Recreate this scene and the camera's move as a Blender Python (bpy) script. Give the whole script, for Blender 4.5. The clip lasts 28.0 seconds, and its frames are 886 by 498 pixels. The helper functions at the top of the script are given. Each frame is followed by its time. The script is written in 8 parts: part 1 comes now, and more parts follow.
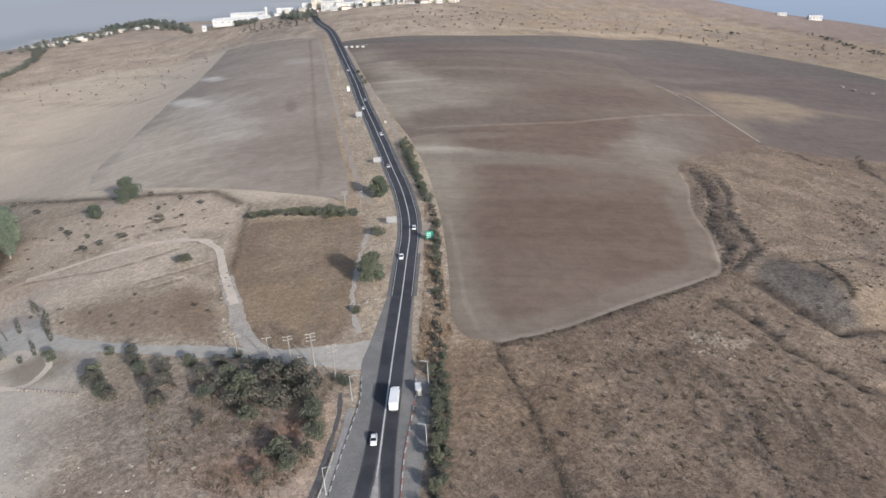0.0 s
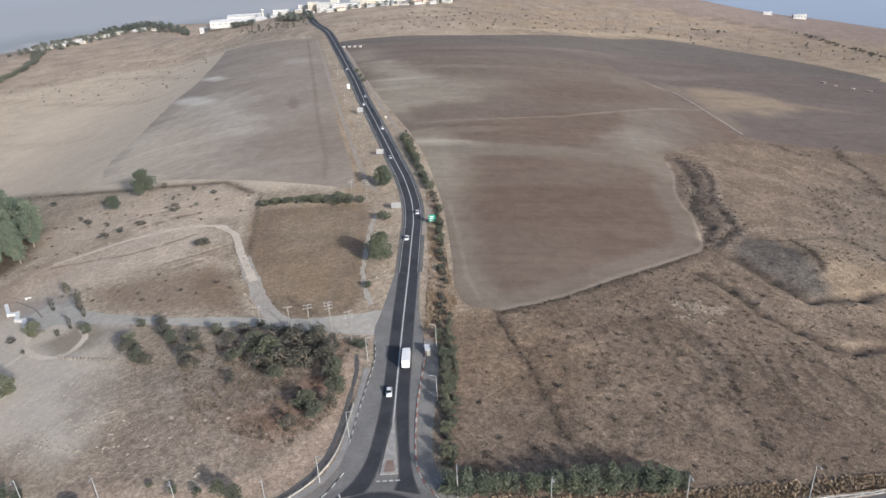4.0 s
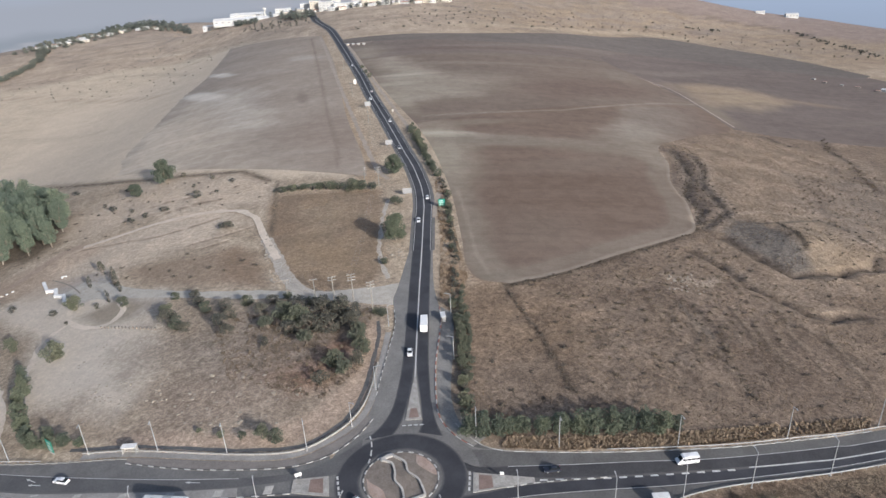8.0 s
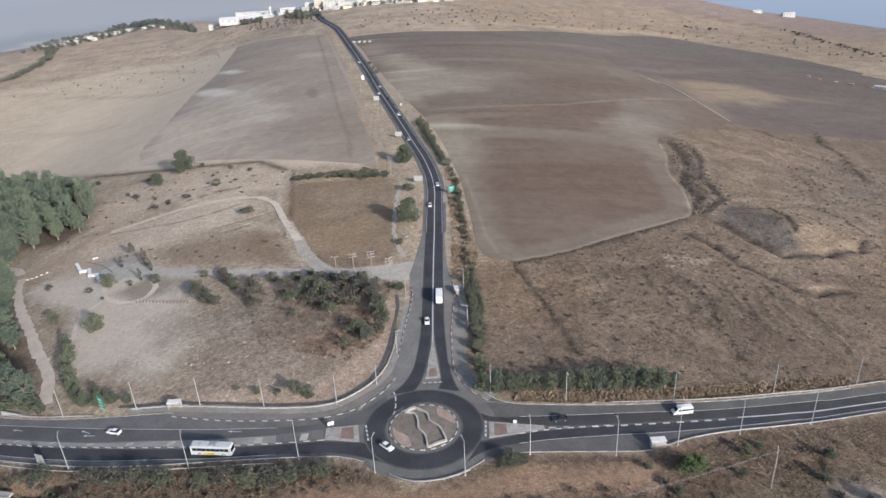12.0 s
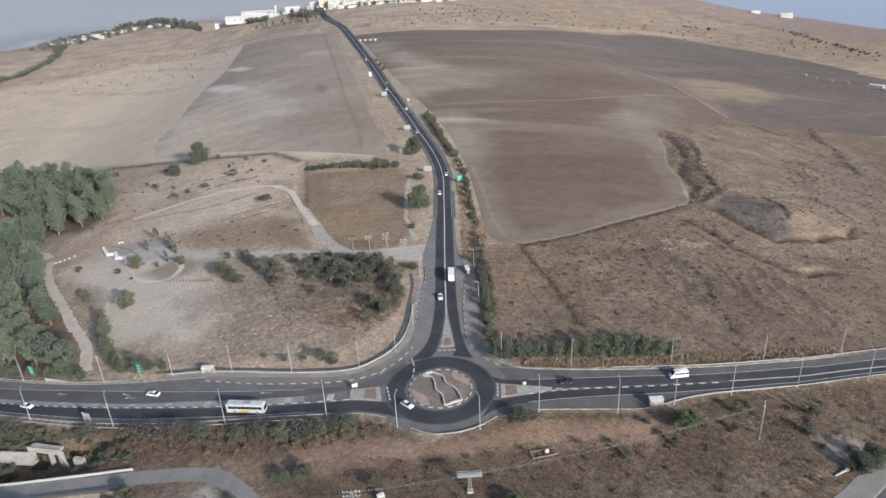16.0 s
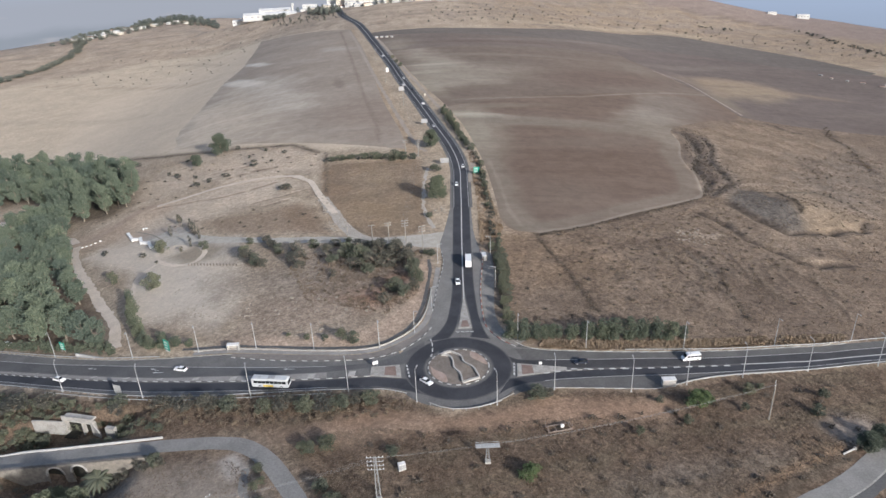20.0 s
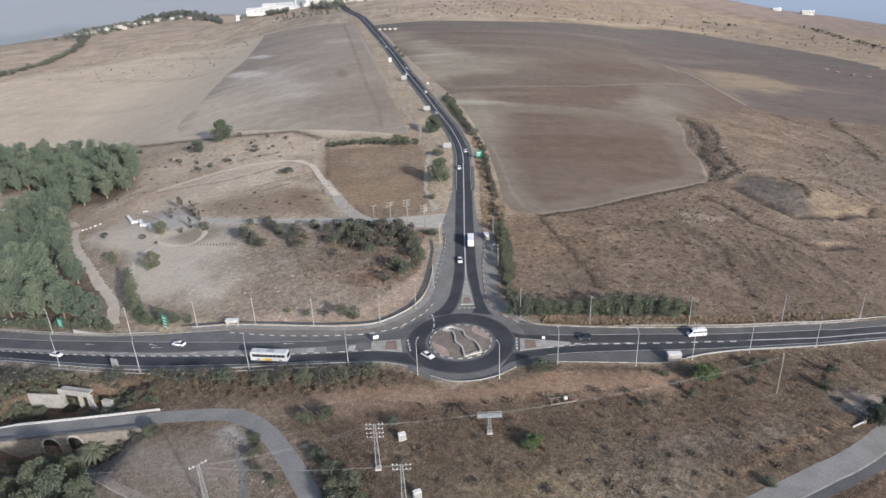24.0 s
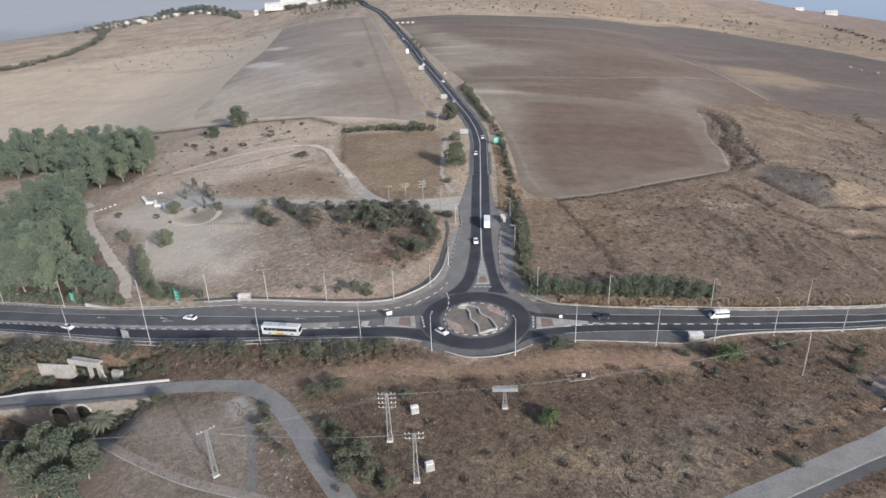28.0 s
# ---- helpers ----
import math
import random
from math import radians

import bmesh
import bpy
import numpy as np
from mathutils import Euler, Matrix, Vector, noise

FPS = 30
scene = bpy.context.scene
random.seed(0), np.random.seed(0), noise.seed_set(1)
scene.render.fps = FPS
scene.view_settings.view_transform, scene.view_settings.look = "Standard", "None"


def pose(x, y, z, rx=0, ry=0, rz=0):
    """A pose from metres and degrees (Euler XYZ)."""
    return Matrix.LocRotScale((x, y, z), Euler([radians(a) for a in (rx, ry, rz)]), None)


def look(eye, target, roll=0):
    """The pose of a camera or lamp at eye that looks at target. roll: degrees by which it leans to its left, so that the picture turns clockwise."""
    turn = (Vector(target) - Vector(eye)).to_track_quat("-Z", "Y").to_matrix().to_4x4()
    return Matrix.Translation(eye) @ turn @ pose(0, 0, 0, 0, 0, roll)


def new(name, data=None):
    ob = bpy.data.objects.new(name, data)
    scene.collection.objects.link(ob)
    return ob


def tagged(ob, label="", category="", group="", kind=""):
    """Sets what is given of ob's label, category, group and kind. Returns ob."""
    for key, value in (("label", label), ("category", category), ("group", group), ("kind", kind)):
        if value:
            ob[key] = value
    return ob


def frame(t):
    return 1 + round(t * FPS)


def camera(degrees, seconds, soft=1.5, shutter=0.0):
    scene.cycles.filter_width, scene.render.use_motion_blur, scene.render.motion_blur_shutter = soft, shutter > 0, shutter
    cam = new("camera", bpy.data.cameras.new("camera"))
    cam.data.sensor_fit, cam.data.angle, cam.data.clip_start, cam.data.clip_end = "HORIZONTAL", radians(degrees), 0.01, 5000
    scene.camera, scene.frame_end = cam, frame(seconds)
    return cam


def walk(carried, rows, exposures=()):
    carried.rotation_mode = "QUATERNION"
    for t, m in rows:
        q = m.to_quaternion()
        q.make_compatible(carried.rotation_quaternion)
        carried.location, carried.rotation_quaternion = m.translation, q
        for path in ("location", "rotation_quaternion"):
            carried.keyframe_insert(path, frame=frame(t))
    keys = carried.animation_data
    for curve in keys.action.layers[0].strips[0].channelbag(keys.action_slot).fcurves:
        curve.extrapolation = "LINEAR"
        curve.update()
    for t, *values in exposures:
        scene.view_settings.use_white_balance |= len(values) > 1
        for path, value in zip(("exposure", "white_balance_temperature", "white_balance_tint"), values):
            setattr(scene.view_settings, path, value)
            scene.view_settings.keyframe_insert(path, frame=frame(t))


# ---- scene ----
cam = camera(66.04, 28.0, 1.5)
ROWS = [
    (0.0, 20.277, -78.222, 124.803, 64.65, 2.516, -1.128),
    (0.5, 20.364, -80.896, 124.966, 64.663, 2.623, -1.14),
    (1.0, 19.837, -83.34, 125.074, 64.668, 2.66, -1.349),
    (1.5, 19.468, -85.992, 125.361, 64.693, 2.697, -1.467),
    (2.0, 18.922, -88.782, 125.303, 64.739, 2.715, -1.564),
    (2.5, 18.3, -92.004, 125.606, 64.736, 2.744, -1.684),
    (3.0, 17.449, -95.076, 125.759, 64.747, 2.713, -1.729),
    (3.5, 16.541, -98.474, 126.01, 64.748, 2.713, -1.805),
    (5.5, 13.2, -109.475, 126.514, 64.715, 2.71, -1.981),
    (6.0, 12.093, -112.589, 126.87, 64.707, 2.678, -2.04),
    (6.5, 11.076, -115.34, 126.997, 64.699, 2.671, -2.108),
    (7.0, 10.199, -118.318, 127.266, 64.702, 2.668, -2.13),
    (7.5, 9.402, -120.948, 127.274, 64.723, 2.649, -2.2),
    (8.0, 8.561, -123.878, 127.54, 64.701, 2.668, -2.218),
    (8.5, 7.751, -126.535, 127.646, 64.703, 2.679, -2.268),
    (9.0, 6.936, -129.412, 127.903, 64.71, 2.654, -2.259),
    (9.5, 6.276, -132.033, 128.118, 64.684, 2.652, -2.243),
    (10.0, 5.496, -134.577, 128.109, 64.711, 2.652, -2.252),
    (10.5, 4.616, -136.863, 128.228, 64.7, 2.609, -2.267),
    (11.0, 3.796, -139.463, 128.274, 64.709, 2.63, -2.279),
    (11.5, 3.106, -141.734, 128.254, 64.713, 2.622, -2.258),
    (12.0, 2.241, -144.297, 128.307, 64.694, 2.625, -2.279),
    (12.5, 1.46, -146.577, 128.158, 64.751, 2.585, -2.288),
    (13.0, 0.621, -149.18, 128.212, 64.759, 2.58, -2.273),
    (13.5, -0.14, -151.548, 128.251, 64.767, 2.527, -2.27),
    (15.5, -2.866, -160.617, 128.604, 64.757, 2.511, -2.264),
    (16.0, -3.498, -162.478, 128.634, 64.746, 2.473, -2.267),
    (16.5, -3.927, -163.831, 128.57, 64.76, 2.464, -2.282),
    (17.0, -4.416, -165.305, 128.455, 64.748, 2.435, -2.234),
    (17.5, -4.887, -166.408, 128.37, 64.721, 2.399, -2.108),
    (18.0, -5.353, -167.488, 128.161, 64.747, 2.35, -1.947),
    (18.5, -5.74, -168.422, 128.013, 64.747, 2.314, -1.748),
    (19.0, -6.155, -169.425, 127.818, 64.757, 2.295, -1.526),
    (19.5, -6.431, -170.134, 127.421, 64.774, 2.27, -1.27),
    (20.0, -6.609, -170.68, 126.343, 64.837, 2.216, -1.124),
    (20.5, -6.643, -170.925, 125.135, 64.849, 2.153, -1.041),
    (21.0, -6.635, -171.02, 123.908, 64.842, 2.182, -1.007),
    (21.5, -6.644, -171.058, 122.553, 64.853, 2.206, -0.755),
    (23.5, -6.67, -171.674, 118.148, 64.939, 2.07, -0.625),
    (24.0, -6.688, -171.478, 117.078, 64.896, 2.13, -0.824),
    (24.5, -6.858, -171.418, 115.867, 64.932, 2.089, -0.692),
    (25.0, -6.919, -171.403, 114.786, 64.943, 2.035, -0.562),
    (25.5, -6.937, -171.436, 113.615, 64.975, 2.047, -0.55),
    (26.0, -7.005, -171.492, 112.49, 65.036, 2.072, -0.552),
    (26.5, -7.067, -171.504, 111.26, 65.038, 2.044, -0.497),
    (27.0, -7.191, -171.359, 110.197, 65.041, 2.001, -0.486),
    (27.5, -7.478, -171.185, 108.951, 65.052, 1.952, -0.279),
    (28.0, -7.632, -170.918, 107.845, 65.081, 1.798, 0.614),
]
walk(cam, [(t, pose(x, y, z, rx, ry, rz)) for t, x, y, z, rx, ry, rz in ROWS], [(0, 0.08, 6040, 10.5), (28, 0.12, 6040, 10.5)])

# ---- light ----
SUN_AZ, SUN_EL = radians(144), radians(20.5)
world = bpy.data.worlds.new("sky")
scene.world = world
world.use_nodes = True
sky = world.node_tree.nodes.new("ShaderNodeTexSky")
sky.sky_type, sky.sun_disc, sky.sun_elevation, sky.sun_rotation = "NISHITA", False, SUN_EL, SUN_AZ
sky.dust_density, sky.air_density = 3.0, 1.0
background = world.node_tree.nodes["Background"]
world.node_tree.links.new(sky.outputs[0], background.inputs[0])
background.inputs[1].default_value = 0.15
sun = new("sun", bpy.data.lights.new("sun", "SUN"))
sun.data.energy, sun.data.angle, sun.data.color = 4.7, radians(2.2), (1.0, 0.95, 0.885)
sun.matrix_world = look((0, 0, 0), (-math.sin(SUN_AZ) * math.cos(SUN_EL), -math.cos(SUN_AZ) * math.cos(SUN_EL), -math.sin(SUN_EL)))
HAZE_GLOW = 1.0

# ---- the lie of the land ----
GULLY = [(123, 145.6), (131, 132.6), (135, 114), (143, 103.5), (149, 94), (157, 91), (171, 94.6)]
MOAT = [(145.3, 162), (152, 142), (160, 127.3), (183.8, 131.5), (206, 141), (217.6, 157)]
DITCH = [(170, 308), (169, 284), (162, 252), (148, 221), (148, 198), (140, 181)]
DITCH_FORK = [(182, 297), (178.5, 273), (164.5, 240), (164, 220), (161, 198), (141, 174)]


def lie(x, y):
    """Height of the land: a broad swell that falls away to both sides and beyond the far fields."""
    u, v = (x + 3) / 228.0, (y + 3) / 228.0
    a = np.abs(u)
    q = np.where(a < 1.1, a * a, 1.21 + 2.2 * (a - 1.1) / (1 + 0.9 * np.maximum(a - 1.1, 0)))
    uc, vs, va = np.clip(u, -1.5, 1.5), v / (1 + 0.25 * np.abs(v)), np.abs(v) ** 1.5
    fall = np.maximum(np.hypot(x, y + 100) - 1400, 0)
    z = -25.85 * q - 3.45 * np.clip(u, -2, 2) * vs + 2.33 * v * v / (1 + 0.15 * va)
    z = z - 1.34 * np.minimum(q, 2) * v / (1 + 0.3 * va) + 5.69 * uc ** 3 / (1 + 0.5 * uc * uc)
    z = z + 4.5 * np.exp(-((x - 184) / 22) ** 2 - ((y - 158) / 20) ** 2)
    for (ax, ay), (bx, by), deep, wide in [(*s, d, w) for line, d, w in ((DITCH, 1.3, 10.0), (DITCH_FORK, 1.1, 8.0), (GULLY, 1.2, 6.0), (MOAT, 1.3, 8.0)) for s in zip(line, line[1:])]:
        t = np.clip(((x - ax) * (bx - ax) + (y - ay) * (by - ay)) / ((bx - ax) ** 2 + (by - ay) ** 2), 0, 1)
        d2 = (x - ax - t * (bx - ax)) ** 2 + (y - ay - t * (by - ay)) ** 2
        z = z - deep * np.exp(-d2 / wide)
    ease = lambda v, a, b: np.clip((v - a) / (b - a), 0, 1) ** 2 * (3 - 2 * np.clip((v - a) / (b - a), 0, 1))
    # lumpy, rain-cut slope east of the main road
    loose = ease(x, 24, 40) * ease(y, 30, 40) * (1 - ease(y - 0.61 * (x - 37), 98, 106) * (1 - ease(x, 158, 190))) * (1 - ease(y - 0.5 * (x - 180), 290, 320)) * (1 - ease(x, 330, 420))
    z = z + 0.55 * loose * (0.26 * np.sin(0.27 * x + 1.9 * np.sin(0.083 * y + 0.04 * x)) + 0.22 * np.sin(0.21 * y + 2.3 * np.sin(0.11 * x + 0.06 * y) + 1.3) + 0.16 * np.sin(0.55 * x - 0.31 * y + 1.7 * np.sin(0.23 * y)))
    # far swells that carry the skyline
    z = z + 14 * np.exp(-((x + 500) / 300) ** 2) * ease(y, 860, 1260) + 17 * np.exp(-((x - 370) / 260) ** 2) * ease(y, 880, 1200)
    z = z + 24 * np.exp(-((x - 480) / 170) ** 2) * ease(y, 1000, 1300) - 20 * ease(x, 740, 920) * ease(y, 900, 1200)
    # the brow behind which the far town lies
    brow = 1085 - 80 * ease(x, -230, -110)
    z = z + 9 * np.exp(-((x + 310) / 80) ** 2) * ease(y, 900, 1070)
    z = z - 62 * ease(y, brow, brow + 245) * ease(x, -540, -360) * (1 - ease(x, -30, 110))
    edge = -(y + 0.073 * (x + 115))
    z = z - 6.0 * ease(edge, 18.75, 19.5) * (1 - ease(edge, 26, 44)) * ease(x, -140, -128) * (1 - ease(x, -104, -90))
    z = z - 4.6 * ease(-y, -4.2, -2.2) * (1 - ease(-y, 7.5, 11.5)) * ease(x, -150, -136) * (1 - ease(x, -110, -98))
    return z - 0.17 * fall * fall / (fall + 300)


def high(x, y):
    return float(lie(x, y))


def curve_through(points, step=2.0):
    """Points at even steps along a smooth curve through the given ones."""
    p = [Vector((a, b)) for a, b in points]
    p = [2 * p[0] - p[1]] + p + [2 * p[-1] - p[-2]]
    out = []
    for i in range(1, len(p) - 2):
        n = max(1, int((p[i + 1] - p[i]).length / step))
        for k in range(n):
            t = k / n
            a, b, c, d = p[i - 1], p[i], p[i + 1], p[i + 2]
            out.append(0.5 * (2 * b + (c - a) * t + (2 * a - 5 * b + 4 * c - d) * t * t + (3 * b - a - 3 * c + d) * t ** 3))
    out.append(p[-2])
    return out


def sideways(line, off):
    """The line shifted to its right by off metres."""
    out = []
    for i, p in enumerate(line):
        d = (line[min(i + 1, len(line) - 1)] - line[max(i - 1, 0)]).normalized()
        out.append(p + Vector((d.y, -d.x)) * (off[i] if isinstance(off, list) else off))
    return out


# ---- materials ----
def nodes_of(name):
    m = bpy.data.materials.new(name)
    m.use_nodes = True
    t = m.node_tree
    return m, t, t.nodes["Principled BSDF"]


def noise_node(t, vec, scale, detail=6.0, rough=0.6, distort=0.0):
    n = t.nodes.new("ShaderNodeTexNoise")
    n.inputs["Scale"].default_value, n.inputs["Detail"].default_value = scale, detail
    n.inputs["Roughness"].default_value, n.inputs["Distortion"].default_value = rough, distort
    t.links.new(vec, n.inputs["Vector"])
    return n.outputs["Fac"]


def ramp(t, fac, lo, hi):
    n = t.nodes.new("ShaderNodeMapRange")
    n.interpolation_type = "SMOOTHSTEP"
    n.inputs["From Min"].default_value, n.inputs["From Max"].default_value = lo, hi
    t.links.new(fac, n.inputs["Value"])
    return n.outputs["Result"]


def blend(t, fac, a, b, mode="MIX"):
    n = t.nodes.new("ShaderNodeMix")
    n.data_type, n.blend_type = "RGBA", mode
    for sock, v in ((n.inputs["Factor"], fac), (n.inputs["A"], a), (n.inputs["B"], b)):
        if isinstance(v, (int, float)):
            sock.default_value = v
        elif isinstance(v, tuple):
            sock.default_value = (*v, 1)
        else:
            t.links.new(v, sock)
    return n.outputs["Result"]


def calc(t, op, a, b):
    n = t.nodes.new("ShaderNodeMath")
    n.operation = op
    for sock, v in ((n.inputs[0], a), (n.inputs[1], b)):
        if isinstance(v, (int, float)):
            sock.default_value = v
        else:
            t.links.new(v, sock)
    return n.outputs[0]


def place_of(t, scale=(1, 1, 1), turn=0.0):
    c = t.nodes.new("ShaderNodeTexCoord")
    m = t.nodes.new("ShaderNodeMapping")
    m.inputs["Scale"].default_value, m.inputs["Rotation"].default_value = scale, (0, 0, turn)
    t.links.new(c.outputs["Object"], m.inputs["Vector"])
    return m.outputs["Vector"]


def relief(t, bsdf, height, strength=0.5, distance=0.1):
    b = t.nodes.new("ShaderNodeBump")
    b.inputs["Strength"].default_value, b.inputs["Distance"].default_value = strength, distance
    t.links.new(height, b.inputs["Height"])
    t.links.new(b.outputs[0], bsdf.inputs["Normal"])


def surface(name, dark, light, coarse=0.1, fine=2.0, rough=0.9, bump=0.3, deep=0.05, metal=0.0, speckle=0.35, stretch=(1, 1, 1), turn=0.0):
    """A plain surface: two tones in patches, a finer grain over them, and relief."""
    m, t, b = nodes_of(name)
    vec = place_of(t, stretch, turn)
    big, small = noise_node(t, vec, coarse), noise_node(t, vec, fine, 8.0, 0.7)
    col = blend(t, ramp(t, big, 0.35, 0.65), dark, light)
    col = blend(t, speckle, col, blend(t, ramp(t, small, 0.3, 0.7), tuple(c * 0.6 for c in dark), tuple(min(1, c * 1.25) for c in light)))
    t.links.new(col, b.inputs["Base Color"])
    b.inputs["Roughness"].default_value, b.inputs["Metallic"].default_value = rough, metal
    b.inputs["Specular IOR Level"].default_value = 0.25
    if bump:
        relief(t, b, small, bump, deep)
    return m
M_TINT, tn, tb = nodes_of("dry_ground")
tv = place_of(tn)
ta = tn.nodes.new("ShaderNodeAttribute")
ta.attribute_name = "soil"
t_mid, t_fine, t_tuft = noise_node(tn, tv, 0.05, 5), noise_node(tn, tv, 0.55, 8, 0.78, 0.6), noise_node(tn, tv, 1.7, 5, 0.75)
t_clump = noise_node(tn, tv, 0.22, 6, 0.68, 1.6)
tg = blend(tn, ramp(tn, t_mid, 0.3, 0.7), (0.8, 0.79, 0.78), (1.18, 1.18, 1.17))
tg = blend(tn, 1.0, tg, blend(tn, ramp(tn, t_clump, 0.34, 0.66), (0.8, 0.79, 0.785), (1.2, 1.2, 1.195)), "MULTIPLY")
tg = blend(tn, 1.0, tg, blend(tn, ramp(tn, t_fine, 0.34, 0.66), (0.6, 0.59, 0.585), (1.4, 1.4, 1.39)), "MULTIPLY")
tg = blend(tn, 1.0, tg, blend(tn, ramp(tn, t_tuft, 0.36, 0.64), (0.7, 0.69, 0.68), (1.26, 1.26, 1.24)), "MULTIPLY")
tg = blend(tn, ta.outputs["Alpha"], (1.0, 1.0, 1.0), tg)
tn.links.new(blend(tn, 1.0, ta.outputs["Color"], tg, "MULTIPLY"), tb.inputs["Base Color"])
tb.inputs["Roughness"].default_value = 0.95
tb.inputs["Specular IOR Level"].default_value = 0.1
relief(tn, tb, t_fine, 0.6, 0.5)


M_SOIL, sn, sb = nodes_of("ploughed_soil")
sa = sn.nodes.new("ShaderNodeAttribute")
sa.attribute_name = "soil"
s_line, s_clod = noise_node(sn, place_of(sn, (0.02, 1, 1), 0.06), 0.35, 4, 0.6), noise_node(sn, place_of(sn), 1.2, 8, 0.75)
s_band = noise_node(sn, place_of(sn, (0.12, 1, 1), 0.06), 0.05, 4, 0.6, 0.3)
sc = blend(sn, 1.0, sa.outputs["Color"], blend(sn, ramp(sn, s_line, 0.3, 0.7), (0.96, 0.96, 0.96), (1.04, 1.04, 1.04)), "MULTIPLY")
sc = blend(sn, 1.0, sc, blend(sn, ramp(sn, s_band, 0.3, 0.72), (0.95, 0.945, 0.94), (1.06, 1.065, 1.07)), "MULTIPLY")
s_mid = noise_node(sn, place_of(sn), 0.13, 6, 0.7, 0.5)
sc = blend(sn, 1.0, sc, blend(sn, ramp(sn, s_mid, 0.34, 0.66), (0.92, 0.915, 0.91), (1.08, 1.085, 1.09)), "MULTIPLY")
sc = blend(sn, 1.0, sc, blend(sn, ramp(sn, s_clod, 0.32, 0.68), (0.92, 0.915, 0.91), (1.08, 1.08, 1.08)), "MULTIPLY")
sn.links.new(sc, sb.inputs["Base Color"])
sb.inputs["Roughness"].default_value, sb.inputs["Specular IOR Level"].default_value = 0.95, 0.1
relief(sn, sb, s_clod, 0.3, 0.15)


def frayed(mat, dust):
    """Lets a surface wear into the dustier tone beside it where its "wear" attribute is high."""
    t = mat.node_tree
    bsdf = t.nodes["Principled BSDF"]
    base = bsdf.inputs["Base Color"].links[0].from_socket
    at = t.nodes.new("ShaderNodeAttribute")
    at.attribute_name = "wear"
    v = place_of(t)
    amount = calc(t, "ADD", at.outputs["Fac"], calc(t, "MULTIPLY", calc(t, "SUBTRACT", noise_node(t, v, 0.45, 6, 0.7), 0.5), 0.9))
    t.links.new(blend(t, ramp(t, amount, 0.3, 0.95), base, dust), bsdf.inputs["Base Color"])
    return mat


def leaf_material(name, dark, light):
    m, t, b = nodes_of(name)
    g = t.nodes.new("ShaderNodeNewGeometry")
    o = t.nodes.new("ShaderNodeObjectInfo")
    col = blend(t, g.outputs["Random Per Island"], dark, light)
    col = blend(t, 1.0, col, blend(t, o.outputs["Random"], (0.8, 0.82, 0.85), (1.2, 1.15, 1.05)), "MULTIPLY")
    t.links.new(col, b.inputs["Base Color"])
    b.inputs["Roughness"].default_value, b.inputs["Specular IOR Level"].default_value = 0.7, 0.2
    return m


M_ASPHALT = surface("asphalt", (0.036, 0.037, 0.043), (0.062, 0.062, 0.069), 0.08, 3.0, 0.8, 0.2, 0.01, speckle=0.25, stretch=(1, 1, 1))
frayed(M_ASPHALT, (0.11, 0.107, 0.105))
M_WORN = surface("worn_asphalt", (0.088, 0.086, 0.088), (0.13, 0.127, 0.126), 0.1, 2.0, 0.85, 0.2, 0.01)
frayed(M_WORN, (0.135, 0.13, 0.127))
M_APRON = surface("grey_asphalt", (0.13, 0.125, 0.121), (0.185, 0.178, 0.171), 0.14, 2.0, 0.9, 0.2, 0.02)
M_SHOULDER = surface("dusty_asphalt", (0.1, 0.096, 0.093), (0.14, 0.135, 0.13), 0.14, 2.0, 0.9, 0.2, 0.02)
M_PALEROAD = surface("sunbleached_asphalt", (0.17, 0.163, 0.154), (0.23, 0.222, 0.21), 0.14, 2.0, 0.9, 0.2, 0.02)
M_FOOTPATH = surface("trodden_earth", (0.25, 0.215, 0.182), (0.33, 0.288, 0.245), 0.3, 1.5, 0.95, 0.3, 0.05)
M_TRACK = surface("dust", (0.53, 0.45, 0.365), (0.66, 0.57, 0.475), 0.15, 1.5, 0.95, 0.3, 0.1)
M_FARTRACK = surface("trodden_dust", (0.3, 0.25, 0.205), (0.38, 0.325, 0.27), 0.15, 1.5, 0.95, 0.3, 0.1)
M_EARTH = surface("grey_earth", (0.36, 0.322, 0.277), (0.46, 0.414, 0.358), 0.15, 1.2, 0.95, 0.4, 0.1, speckle=0.5)
M_CLAY = surface("red_earth", (0.33, 0.25, 0.19), (0.44, 0.345, 0.265), 0.15, 1.2, 0.95, 0.4, 0.1, speckle=0.5)
M_LANE = surface("bleached_asphalt", (0.2, 0.193, 0.183), (0.262, 0.253, 0.241), 0.16, 2.0, 0.9, 0.2, 0.02)
M_BANKED = surface("middling_asphalt", (0.046, 0.045, 0.048), (0.072, 0.07, 0.073), 0.1, 2.0, 0.85, 0.2, 0.01)
frayed(M_BANKED, (0.12, 0.116, 0.113))
M_PATH = surface("concrete_paving", (0.25, 0.235, 0.22), (0.33, 0.315, 0.295), 0.2, 2.0)
M_GRAVEL = surface("gravel", (0.37, 0.34, 0.297), (0.47, 0.435, 0.382), 0.3, 2.5, 0.95, 0.5, 0.08)
M_BRICKPAVE = surface("red_brown_paving", (0.2, 0.14, 0.12), (0.27, 0.2, 0.17), 0.4, 3.0)
M_WHITE = surface("white_paint", (0.62, 0.61, 0.59), (0.78, 0.77, 0.75), 0.6, 5.0, 0.6, 0.1, 0.01)
M_ROADPAINT = surface("road_paint", (0.42, 0.42, 0.41), (0.62, 0.62, 0.6), 0.5, 4.0, 0.7, 0.0)
